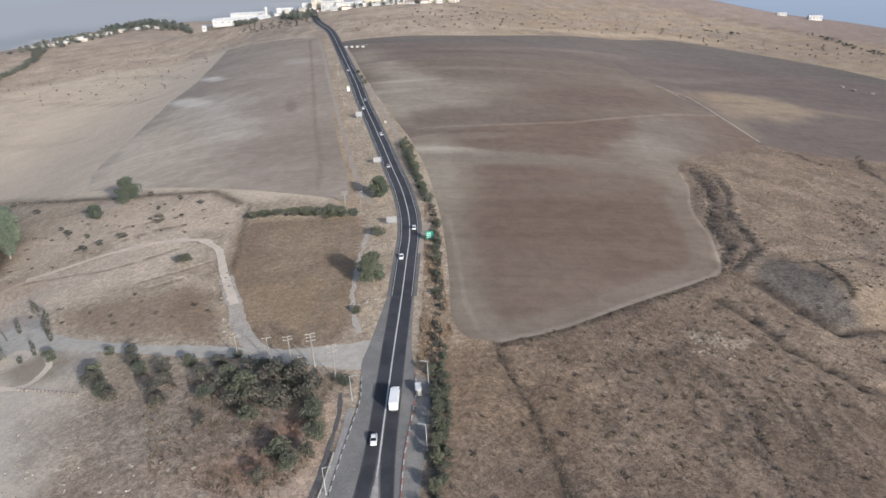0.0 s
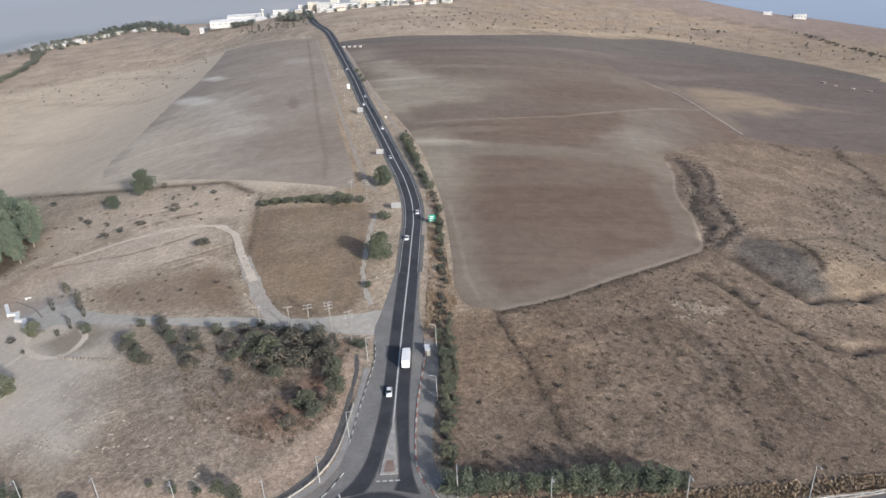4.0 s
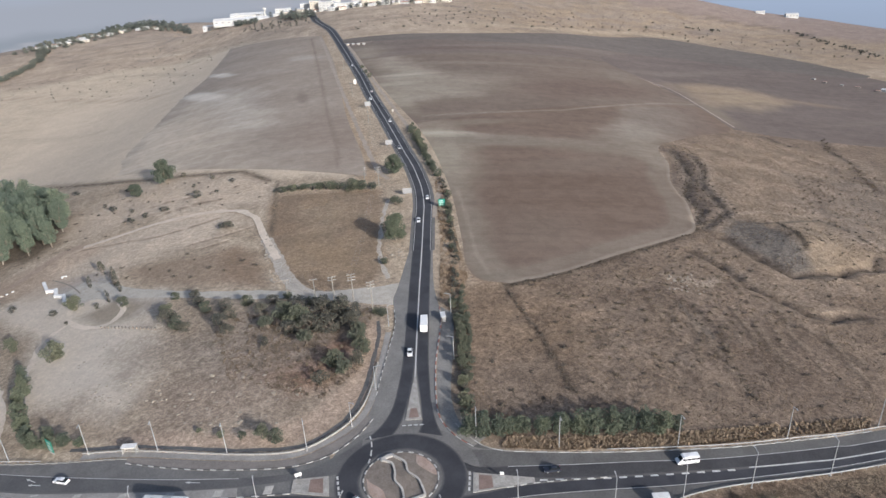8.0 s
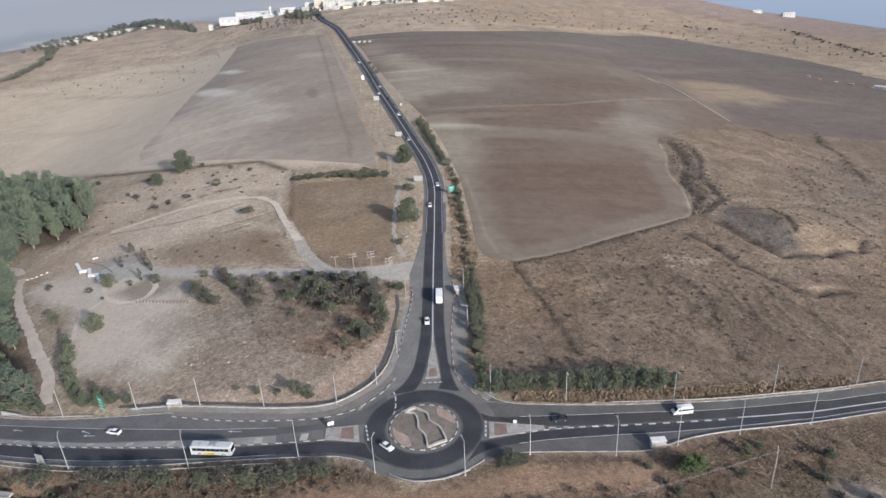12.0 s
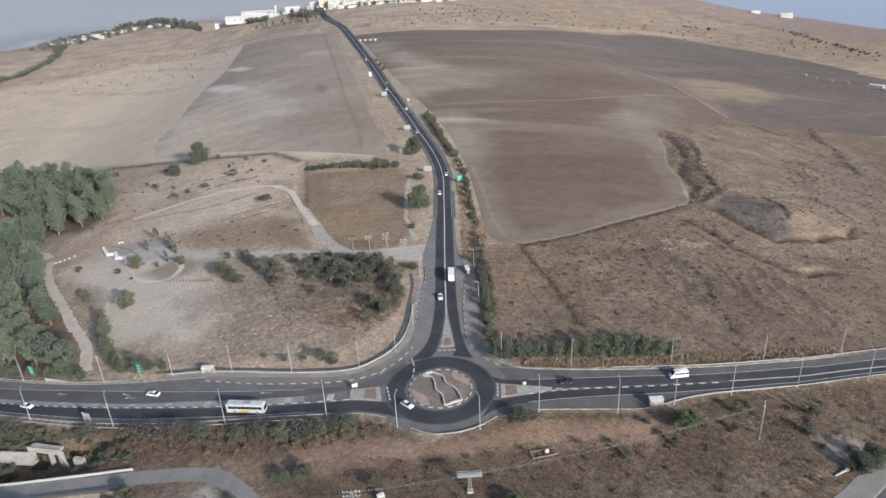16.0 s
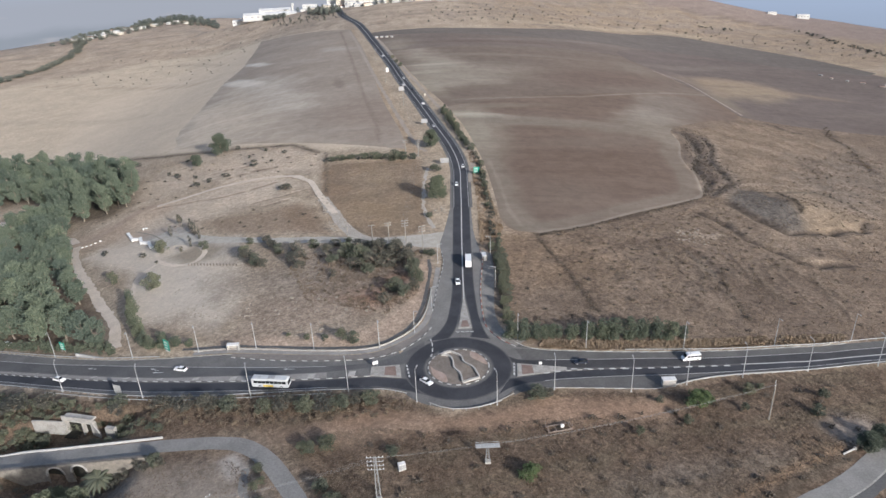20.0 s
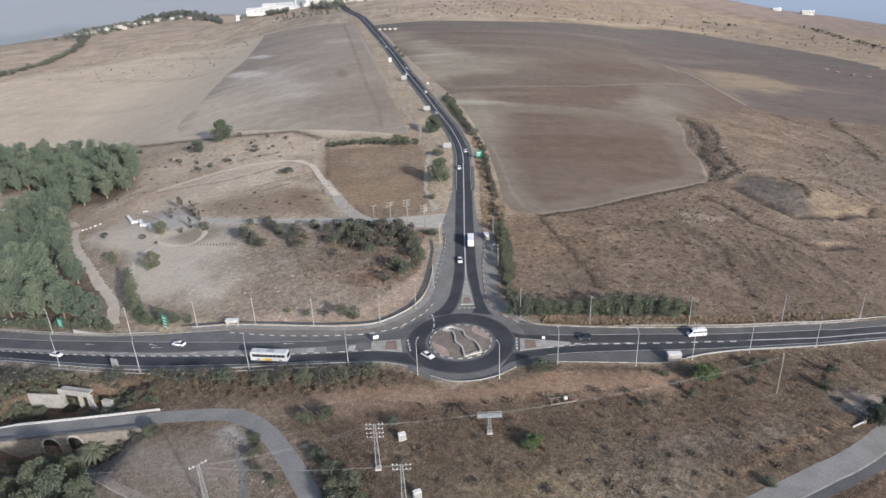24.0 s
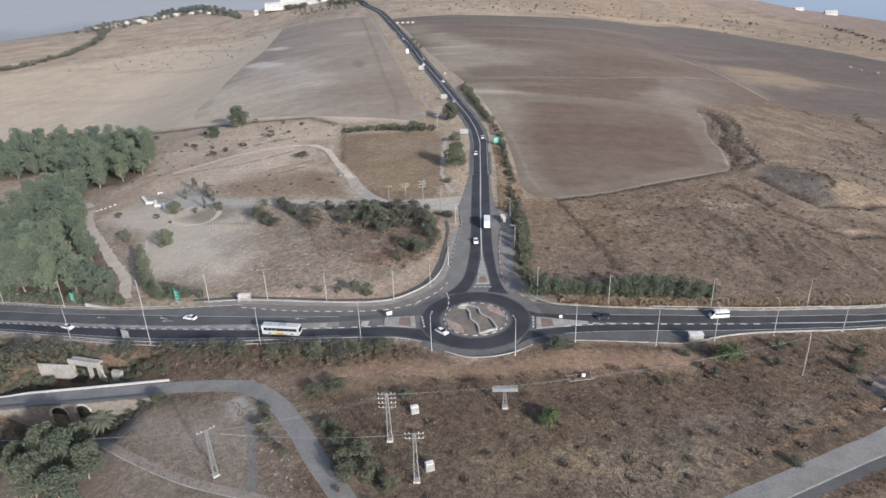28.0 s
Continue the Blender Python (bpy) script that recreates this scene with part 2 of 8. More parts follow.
# near-black colour that paints the shade inside culvert and arches
M_INNERSHADE = surface("inner_shade", (0.02, 0.02, 0.017), (0.04, 0.038, 0.03), 0.5, 3.0, 0.7, 0.2, 0.03)
M_KERBWHITE = surface("chalky_kerb_paint", (0.4, 0.39, 0.375), (0.55, 0.54, 0.52), 0.6, 5.0, 0.8, 0.1, 0.01)
M_BLACKPAINT = surface("dark_paint", (0.09, 0.085, 0.085), (0.14, 0.135, 0.13), 0.6, 5.0, 0.7, 0.1, 0.01)
M_REDPAINT = surface("faded_red_paint", (0.3, 0.12, 0.1), (0.38, 0.18, 0.15), 0.6, 5.0, 0.7, 0.1, 0.01)
M_CONCRETE = surface("concrete", (0.36, 0.34, 0.31), (0.5, 0.475, 0.44), 0.4, 3.0, 0.9, 0.3, 0.03)
M_OLDSTONE = surface("weathered_grey_stone", (0.17, 0.152, 0.13), (0.29, 0.262, 0.225), 0.8, 4.0, 0.95, 0.6, 0.08)
M_STAINED = surface("stained_concrete", (0.27, 0.255, 0.23), (0.42, 0.4, 0.37), 0.5, 3.0, 0.9, 0.3, 0.03)
M_STONE = surface("stone", (0.26, 0.22, 0.175), (0.4, 0.35, 0.29), 0.8, 4.0, 0.95, 0.6, 0.08)
M_STEEL = surface("galvanised_steel", (0.36, 0.365, 0.365), (0.47, 0.475, 0.475), 1.0, 6.0, 0.6, 0.1, 0.01, 0.15)
M_RUST = surface("rusty_steel", (0.2, 0.15, 0.12), (0.33, 0.27, 0.23), 1.0, 6.0, 0.8, 0.2, 0.01, 0.2)
M_GREEN = surface("green_sign_enamel", (0.02, 0.27, 0.19), (0.03, 0.33, 0.24), 1.0, 6.0, 0.45, 0.0)
M_PYLON = surface("dull_zinc", (0.23, 0.235, 0.235), (0.32, 0.325, 0.325), 1.0, 6.0, 0.7, 0.1, 0.01, 0.1)
M_SIGNBACK = surface("grey_sign_back", (0.32, 0.325, 0.325), (0.43, 0.43, 0.43), 1.0, 6.0, 0.5, 0.1, 0.01, 0.3)
M_BARK = surface("bark", (0.17, 0.13, 0.1), (0.33, 0.28, 0.23), 1.0, 5.0, 0.95, 0.6, 0.05, stretch=(1, 1, 0.2))
M_WOODPOLE = surface("weathered_wood", (0.21, 0.195, 0.175), (0.31, 0.29, 0.26), 1.0, 6.0, 0.9, 0.4, 0.02, stretch=(1, 1, 0.1))
M_EUCALYPT = leaf_material("eucalypt_leaves", (0.078, 0.103, 0.08), (0.168, 0.2, 0.15))
M_OAK = leaf_material("dark_leaves", (0.075, 0.09, 0.066), (0.145, 0.163, 0.118))
M_BUSH = leaf_material("olive_leaves", (0.078, 0.087, 0.064), (0.15, 0.158, 0.115))
M_FRESH = leaf_material("fresh_leaves", (0.06, 0.09, 0.044), (0.125, 0.162, 0.08))
M_SCORCHED = leaf_material("scorched_twigs", (0.055, 0.056, 0.048), (0.125, 0.122, 0.103))
# leaves of far trees, with distance haze mixed into their colour
M_HAZYLEAF = leaf_material("haze_greyed_leaves", (0.105, 0.118, 0.106), (0.175, 0.19, 0.172))
M_HAY = leaf_material("bleached_hay", (0.27, 0.22, 0.168), (0.37, 0.305, 0.236))
M_FALLOW = leaf_material("fallow_stalks", (0.2, 0.152, 0.112), (0.285, 0.218, 0.158))
M_DRY = leaf_material("dry_stalks", (0.145, 0.112, 0.086), (0.225, 0.176, 0.134))
M_THORN = leaf_material("dry_thorns", (0.095, 0.077, 0.06), (0.18, 0.148, 0.115))
M_GLASS = surface("dark_glass", (0.015, 0.017, 0.02), (0.025, 0.028, 0.03), 1.0, 6.0, 0.08, 0.0)
M_CARWHITE = surface("white_car_paint", (0.74, 0.74, 0.74), (0.8, 0.8, 0.8), 1.0, 6.0, 0.3, 0.0, speckle=0.05)
M_BUSPAINT = surface("silver_grey_coach_paint", (0.47, 0.485, 0.49), (0.54, 0.555, 0.56), 1.0, 6.0, 0.35, 0.0, speckle=0.05)
M_CARDARK = surface("dark_blue_car_paint", (0.03, 0.035, 0.05), (0.04, 0.045, 0.06), 1.0, 6.0, 0.25, 0.0, speckle=0.05)
M_CARSILVER = surface("silver_car_paint", (0.42, 0.43, 0.45), (0.48, 0.49, 0.5), 1.0, 6.0, 0.3, 0.0, 0.4, speckle=0.05)
M_TYRE = surface("rubber", (0.015, 0.015, 0.015), (0.03, 0.03, 0.03), 1.0, 6.0, 0.9, 0.0)
M_YELLOW = surface("yellow_livery", (0.6, 0.42, 0.04), (0.68, 0.5, 0.06), 1.0, 6.0, 0.4, 0.0)
M_LAMPGLASS = surface("headlight_glass", (0.6, 0.6, 0.58), (0.7, 0.7, 0.68), 1.0, 6.0, 0.15, 0.0)
M_REDGLASS = surface("tail_light_glass", (0.4, 0.03, 0.02), (0.5, 0.04, 0.03), 1.0, 6.0, 0.2, 0.0)
M_PLASTER = surface("pale_plaster", (0.46, 0.455, 0.435), (0.59, 0.58, 0.555), 0.1, 1.0, 0.9, 0.1, 0.02)
M_CREAM = surface("cream_plaster", (0.5, 0.45, 0.37), (0.62, 0.56, 0.47), 0.1, 1.0, 0.9, 0.1, 0.02)
M_ROOFRED = surface("tile_roof", (0.3, 0.2, 0.16), (0.42, 0.3, 0.24), 0.3, 2.0, 0.9, 0.3, 0.05)
M_ROOFGREY = surface("sheet_roof", (0.5, 0.5, 0.5), (0.66, 0.66, 0.65), 0.1, 2.0, 0.6, 0.1, 0.02)


# ---- building helpers ----
def mesh_of(name, verts, faces, mat):
    me = bpy.data.meshes.new(name)
    me.from_pydata(verts, [], faces)
    me.materials.append(mat)
    return me


def mesh_object(name, verts, faces, mat, parent=None):
    ob = new(name, mesh_of(name, verts, faces, mat))
    ob.parent = parent
    return ob


def baked(name, bm, mat):
    me = bpy.data.meshes.new(name)
    bm.to_mesh(me)
    bm.free()
    me.materials.append(mat)
    return me


def part(name, data, mat, parent, label="", m=None):
    """One mesh (a bmesh or ready mesh data) as a part of a thing."""
    if isinstance(data, bmesh.types.BMesh):
        data = baked(name, data, mat)
    ob = new(name, data)
    ob.parent = parent
    if m is not None:
        ob.matrix_basis = m
    return tagged(ob, label)


def thing(name, label, category, group="", x=0.0, y=0.0, turn=0.0, size=1.0, lift=0.0, kind=""):
    ob = new(name)
    ob.location, ob.rotation_euler, ob.scale = (x, y, high(x, y) + lift), (0, 0, radians(turn)), (size, size, size)
    ob.empty_display_size = 0.2
    return tagged(ob, label, category, group, kind)


def box(bm, c, s, bevel=0.0, m=None):
    """A box round c with the sizes s, its edges rounded off."""
    made = bmesh.ops.create_cube(bm, size=1.0, matrix=Matrix.Translation(c) @ Matrix.Diagonal((*s, 1)))["verts"]
    if bevel:
        edges = list({e for v in made for e in v.link_edges})
        made = bmesh.ops.bevel(bm, geom=edges, offset=bevel, segments=1, affect="EDGES")["verts"]
    if m is not None:
        bmesh.ops.transform(bm, matrix=m, verts=list({v for v in made}))
    return bm


def tube(bm, a, b, r0, r1=None, sides=8):
    a, b = Vector(a), Vector(b)
    d = b - a
    bmesh.ops.create_cone(bm, cap_ends=True, segments=sides, radius1=r0, radius2=r0 if r1 is None else r1, depth=d.length,
                          matrix=Matrix.Translation((a + b) / 2) @ d.to_track_quat("Z", "Y").to_matrix().to_4x4())
    return bm


def boxed(c, s, bevel=0.0):
    return box(bmesh.new(), c, s, bevel)


def tubed(a, b, r0, r1=None, sides=8):
    return tube(bmesh.new(), a, b, r0, r1, sides)


def smooth(ob):
    ob.data.polygons.foreach_set("use_smooth", [True] * len(ob.data.polygons))
    return ob


def sheet(name, left, right, mat, lift=0.03, across=4, parent=None, label="", category="", kind="structure"):
    """A strip of ground between two lines of equally many points."""
    w = across + 1
    a = np.array([(p.x, p.y) for p in left])[:, None, :]
    b = np.array([(p.x, p.y) for p in right])[:, None, :]
    k = np.linspace(0, 1, w)[None, :, None]
    xy = (a + (b - a) * k).reshape(-1, 2)
    verts = np.column_stack([xy, lie(xy[:, 0], xy[:, 1]) + lift]).tolist()
    faces = [(i * w + j, i * w + j + 1, (i + 1) * w + j + 1, (i + 1) * w + j) for i in range(len(left) - 1) for j in range(across)]
    ob = mesh_object(name, verts, faces, mat, parent)
    if ob.data.polygons[len(faces) // 2].normal.z < 0:
        ob.data.flip_normals()
    if parent is None:
        tagged(ob, label, category, kind=kind)
    return smooth(ob)


def evenly(points, n):
    """n points at even steps along a smooth curve through the given ones."""
    line = curve_through(points, 0.7)
    run = [0.0]
    for a, b in zip(line, line[1:]):
        run.append(run[-1] + (b - a).length)
    out, i = [], 0
    for k in range(n):
        s = run[-1] * k / (n - 1)
        while i < len(run) - 2 and run[i + 1] < s:
            i += 1
        f = (s - run[i]) / max(run[i + 1] - run[i], 1e-6)
        out.append(line[i].lerp(line[i + 1], min(max(f, 0), 1)))
    return out


def wavering(line, amount, seed=0.0):
    """The line with its course roughened, as the edge of a dirt track."""
    return sideways(line, [amount * noise.noise((p.x * 0.25, p.y * 0.25, seed)) for p in line])


def length_of(points):
    line = curve_through(points, 1.0)
    return sum((b - a).length for a, b in zip(line, line[1:]))


# ---- ground ----
def inside(poly, x, y, soft, waver=None):
    """1 within the outline, 0 outside it, with a ragged border soft metres wide."""
    poly = np.array(poly, float)
    d, hit = np.full(x.shape, 1e9), np.zeros(x.shape, bool)
    for (ax, ay), (bx, by) in zip(poly, np.roll(poly, -1, 0)):
        t = np.clip(((x - ax) * (bx - ax) + (y - ay) * (by - ay)) / max((bx - ax) ** 2 + (by - ay) ** 2, 1e-6), 0, 1)
        d = np.minimum(d, np.hypot(x - ax - t * (bx - ax), y - ay - t * (by - ay)))
        hit ^= ((ay > y) != (by > y)) & (x < (bx - ax) * (y - ay) / (by - ay + 1e-12) + ax)
    return np.clip(0.5 + (np.where(hit, d, -d) + (WAVER if waver is None else waver) * soft) / (2 * soft), 0, 1)


def near_line(points, x, y, wide, waver=None):
    d = np.full(x.shape, 1e9)
    for (ax, ay), (bx, by) in zip(points, points[1:]):
        t = np.clip(((x - ax) * (bx - ax) + (y - ay) * (by - ay)) / max((bx - ax) ** 2 + (by - ay) ** 2, 1e-6), 0, 1)
        d = np.minimum(d, np.hypot(x - ax - t * (bx - ax), y - ay - t * (by - ay)))
    return np.clip(1.2 - d / wide + 0.3 * (WAVER if waver is None else waver), 0, 1)


def axis(spans):
    out = []
    for a, b, step in spans:
        out += list(np.arange(a, b, step))
    return np.array(out + [spans[-1][1]])


FOREST_FAR = [(-400, 390), (-356, 393), (-254, 318), (-207, 260), (-192, 217), (-202, 200), (-228, 209), (-292, 287), (-317, 300), (-350, 310)]
FOREST_NEAR = [(-265, 233), (-220, 180), (-193, 140), (-169.5, 108), (-149.5, 78), (-135.5, 58), (-130.5, 42.5), (-144, 45.5), (-158, 51.5), (-190, 65.5), (-273, 190), (-272, 206), (-281, 239)]
SQUARE = [(-77, 227), (-17, 221), (-13, 159), (-11, 134), (-16, 116), (-35, 113), (-48, 121), (-62, 150), (-71, 178)]
YARD = [(-187, 141), (-181, 148), (-173, 161), (-157, 163), (-140, 144), (-124, 135), (-101, 114), (-92, 97), (-86, 76), (-84, 56), (-92, 45), (-111, 49), (-127, 61), (-138, 84), (-154, 112), (-173, 128)]
BURNT = [(-97, 108), (-60, 108), (-15, 98), (-14, 80), (-19, 55), (-24, 42), (-40, 33), (-74, 40), (-88, 52), (-94, 72), (-96, 90)]
PLAIN = [(14, 105), (38, 112), (60, 121), (90, 139), (120, 158), (136, 172), (150, 230), (161, 317), (250, 404), (345, 396), (900, 330), (700, -60), (130, 27), (90, 19), (24, 20), (13, 40), (12, 80)]
SCRUB = [(-230, 50), (-120, 12.5), (-75, 4), (-20, -2), (-5, -13), (20, -2), (60, -2), (82, 5), (130, 13.5), (208, 33), (330, 76), (700, 200), (700, -600), (-700, -600), (-700, 150)]
HARROWED = [(-349, 405), (-285, 375), (-218, 327), (-167, 300), (-125, 286), (-104, 280), (-83, 255), (-35, 243), (-28, 250), (-118, 780), (-270, 900), (-420, 640)]

LOW_VERGE = [(-88.4, -16.5), (-72.0, -17.5), (-61, -20), (-53, -28), (-45, -40), (-39, -50), (-31, -62)]
GX = axis([(-4600, -1000, 300), (-1000, -440, 28), (-440, -240, 8), (-240, 240, 1.6), (240, 460, 6), (460, 1000, 28), (1000, 4600, 300)])
GY = axis([(-4600, -700, 300), (-700, -140, 40), (-140, 220, 1.6), (220, 340, 3), (340, 520, 5), (520, 1120, 12), (1120, 1600, 40), (1600, 4600, 200)])
xx, yy = [a.ravel() for a in np.meshgrid(GX, GY)]
nx, ny = len(GX), len(GY)
WAVER = np.array([noise.noise((x * 0.03, y * 0.03, 0)) + 0.6 * noise.noise((x * 0.11, y * 0.11, 5)) for x, y in zip(xx, yy)])
soil = np.tile(np.array([0.38, 0.312, 0.24]), (len(xx), 1))


rough_w = np.full(len(xx), 0.75)


def paint(weight, colour, share=1.0, rough=None):
    global soil, rough_w
    if rough is not None:
        rough_w = rough_w + (rough - rough_w) * weight
    soil = soil + (np.array(colour) - soil) * (weight * share)[:, None]


paint(np.clip((yy - 640) / 120 + WAVER, 0, 1), (0.41, 0.335, 0.262), 1.0, 0.7)
# right-hand far hills painted darker to offset the sun on their slope
paint(np.clip((yy - 640) / 120 + WAVER, 0, 1) * np.clip((xx - 20) / 120, 0, 1), (0.31, 0.243, 0.18), 1.0)
paint(np.clip((yy - 760) / 40, 0, 1) * np.clip(np.sin(yy * 0.045 + 0.012 * xx + 3 * WAVER) * 2 - 0.9 + WAVER, 0, 1), (0.28, 0.235, 0.195), 0.5)
paint(np.clip((yy - 1000) / 200 + 2 * WAVER, 0, 1), (0.3, 0.25, 0.21), 0.7)
paint(np.clip((yy - 720) / 60, 0, 1) * np.clip(np.sin(yy * 0.09 - 0.03 * xx + 4 * WAVER) * 1.5 - 1.0 + 0.8 * WAVER, 0, 1), (0.24, 0.19, 0.155), 0.6)
paint(inside([(-700, 300), (-349, 405), (-285, 375), (-200, 700), (-268, 890), (-420, 900), (-800, 700)], xx, yy, 15), (0.5, 0.42, 0.325), 1.0, 0.4)
paint(inside(HARROWED, xx, yy, 6), (0.54, 0.452, 0.352), 1.0, 0.25)
paint(inside(PLAIN, xx, yy, 3), (0.19, 0.147, 0.114), 1.0, 0.85)
paint(inside(PLAIN, xx, yy, 3) * np.clip(WAVER * 1.5, 0, 1), (0.22, 0.171, 0.131), 0.8)
paint(inside([(16, 112), (18, 70), (30, 62), (48, 60), (62, 90), (60, 116), (38, 108)], xx, yy, 12), (0.23, 0.168, 0.118), 0.7)
paint(inside([(98, 104), (120, 98), (150, 60), (128, 34), (104, 36), (96, 70)], xx, yy, 12), (0.15, 0.115, 0.092), 0.55)
paint(inside([(150, 120), (200, 118), (235, 150), (330, 330), (260, 385), (175, 300), (165, 200)], xx, yy, 12), (0.255, 0.2, 0.152), 0.8)
paint(inside([(163, 312), (183, 301), (183, 280), (172, 257), (168, 211), (162, 195), (126, 166), (137, 193), (142, 229), (163, 279)], xx, yy, 3), (0.14, 0.112, 0.094), 0.9)
paint(near_line(DITCH, xx, yy, 3.5), (0.125, 0.106, 0.092), 0.8)
paint(near_line(DITCH_FORK, xx, yy, 2.8), (0.125, 0.106, 0.092), 0.8)
paint(near_line([(p[0] + 4.5, p[1] - 3) for p in DITCH_FORK], xx, yy, 2.6), (0.3, 0.24, 0.187), 0.7)
paint(inside([(159, 190), (171.6, 184), (177, 168.8), (177, 147.5), (174.2, 130.8), (157, 126.8), (152.6, 151), (148.7, 164)], xx, yy, 3), (0.14, 0.127, 0.116), 0.85)
paint(inside([(192, 193), (212, 202), (219, 179), (205, 142), (173, 131), (178, 150)], xx, yy, 4), (0.27, 0.212, 0.155), 0.85, 0.6)
paint(near_line([(160, 184), (175, 183), (188, 189), (212, 199)], xx, yy, 1.7), (0.11, 0.092, 0.076), 0.8)
paint(near_line([(184, 186), (184, 172), (178, 149)], xx, yy, 1.8), (0.09, 0.075, 0.06), 0.9)
paint(near_line([(212, 199), (221, 188), (225, 164)], xx, yy, 1.8), (0.13, 0.105, 0.083), 0.8)
paint(near_line([(99.5, 99), (102, 82), (104, 73)], xx, yy, 1.5), (0.1, 0.085, 0.072), 0.8)
paint(near_line([(105, 95), (108, 77), (104, 60), (104, 38)], xx, yy, 1.9), (0.1, 0.08, 0.066), 0.8)
paint(near_line([(37, 84), (56, 90), (70, 97), (82, 107)], xx, yy, 2.6), (0.125, 0.095, 0.075), 0.6)
# gully and moat relief put into the colour: pale lit bank, shaded bed
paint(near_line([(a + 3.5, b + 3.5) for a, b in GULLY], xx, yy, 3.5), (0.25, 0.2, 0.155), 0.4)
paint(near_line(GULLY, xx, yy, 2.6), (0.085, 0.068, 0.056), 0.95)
paint(near_line([(70, 100), (84, 104), (98, 110)], xx, yy, 2.2), (0.13, 0.1, 0.08), 0.7)
paint(near_line([(104, 120), (116, 112), (124, 118)], xx, yy, 3.0), (0.36, 0.3, 0.24), 0.7)
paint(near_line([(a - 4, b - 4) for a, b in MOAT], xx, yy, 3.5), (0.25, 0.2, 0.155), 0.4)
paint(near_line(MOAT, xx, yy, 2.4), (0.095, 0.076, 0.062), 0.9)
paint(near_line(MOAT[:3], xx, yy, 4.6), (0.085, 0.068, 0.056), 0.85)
# rills drawn in colour alone: a dark line with a paler one beside it
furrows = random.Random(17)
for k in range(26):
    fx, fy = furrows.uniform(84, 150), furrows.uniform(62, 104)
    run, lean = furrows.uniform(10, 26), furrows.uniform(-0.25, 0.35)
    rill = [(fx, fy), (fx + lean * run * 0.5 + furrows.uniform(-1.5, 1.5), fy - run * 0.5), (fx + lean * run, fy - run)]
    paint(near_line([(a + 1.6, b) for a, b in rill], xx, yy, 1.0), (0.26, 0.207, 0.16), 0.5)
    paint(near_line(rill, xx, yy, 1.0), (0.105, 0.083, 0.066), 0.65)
paint(inside([(205, 185), (222, 168), (300, 240), (320, 330), (230, 260)], xx, yy, 18), (0.2, 0.17, 0.145), 0.6)
paint(near_line([(250, 392), (262, 350), (285, 320), (300, 280)], xx, yy, 3.5), (0.16, 0.125, 0.1), 0.7)
paint(near_line([(36.2, 110.9), (39.5, 93.8), (44.5, 72.3), (46.9, 53.7), (50.5, 40.5)], xx, yy, 1.2), (0.1, 0.08, 0.065), 0.85)
paint(near_line([(37, 111), (60, 120), (90, 138), (120, 157), (136, 171)], xx, yy, 3.2), (0.105, 0.083, 0.066), 0.95)
paint(near_line([(14, 100), (17, 125), (20, 140), (30, 113)], xx, yy, 7), (0.25, 0.18, 0.122), 0.5)
paint(near_line([(326, 396), (312, 360), (313, 338), (291, 268)], xx, yy, 3.4), (0.1, 0.083, 0.07), 0.9)
paint(near_line([(272, 386), (279, 368), (291, 361)], xx, yy, 4), (0.11, 0.09, 0.075), 0.8)
paint(near_line([(162, 194), (186, 204), (200, 203), (216, 207)], xx, yy, 2.6), (0.31, 0.25, 0.195), 0.8)
paint(inside([(218, 224), (243, 284), (262, 284), (245, 238)], xx, yy, 8), (0.16, 0.128, 0.105), 0.7)
paint(inside(SCRUB, xx, yy, 2.5), (0.15, 0.111, 0.083), 1.0, 0.9)
paint(inside(SCRUB, xx, yy, 2.5) * np.clip(WAVER * 1.6, 0, 1), (0.18, 0.135, 0.1), 0.7)
paint(inside([(-20, -48), (40, -42), (70, -40), (60, -60), (20, -85), (-25, -80)], xx, yy, 9), (0.185, 0.148, 0.11), 0.75)
paint(inside(SCRUB, xx, yy, 2.5) * np.clip(np.sin(yy * 0.42 - 0.12 * xx + 2.5 * WAVER) + WAVER - 0.2, 0, 1), (0.15, 0.125, 0.09), 0.5)
paint(inside([(-140, -26), (-92, -22), (-64, -27), (-50, -42), (-38, -75), (-160, -110)], xx, yy, 3), (0.235, 0.197, 0.163), 0.9, 0.6)
paint(inside([(-92, -30), (-70, -31), (-57, -42), (-62, -56), (-80, -44)], xx, yy, 6), (0.29, 0.252, 0.215), 0.8, 0.35)
paint(inside([(-66, -23), (-60.5, -30.6), (-64.5, -34), (-69.5, -26.5)], xx, yy, 1.2), (0.38, 0.35, 0.32), 0.9, 0.3)
paint(inside([(-2, -51), (14, -49), (30, -53), (30, -58), (12, -59), (-1, -59)], xx, yy, 3), (0.285, 0.22, 0.142), 0.75)
paint(inside([(36, -43), (49, -34), (70, -31), (80, -33), (60, -46)], xx, yy, 6), (0.155, 0.128, 0.108), 0.8)
paint(near_line([(50, -54.5), (77, -40), (100, -28)], xx, yy, 1.8), (0.25, 0.175, 0.118), 0.8)
paint(near_line([(53, -57), (80, -42.5), (100, -32)], xx, yy, 2.0), (0.12, 0.1, 0.078), 0.7)
paint(inside([(-40, -58), (-26, -62), (-20, -48), (-34, -40)], xx, yy, 4), (0.115, 0.092, 0.072), 0.7)
paint(inside([(-45, -17), (-30, -8), (-14, -13), (5, -14), (24, -8), (58, -8), (60, -18), (30, -20), (-40, -23)], xx, yy, 2.5), (0.29, 0.2, 0.142), 0.95, 0.6)
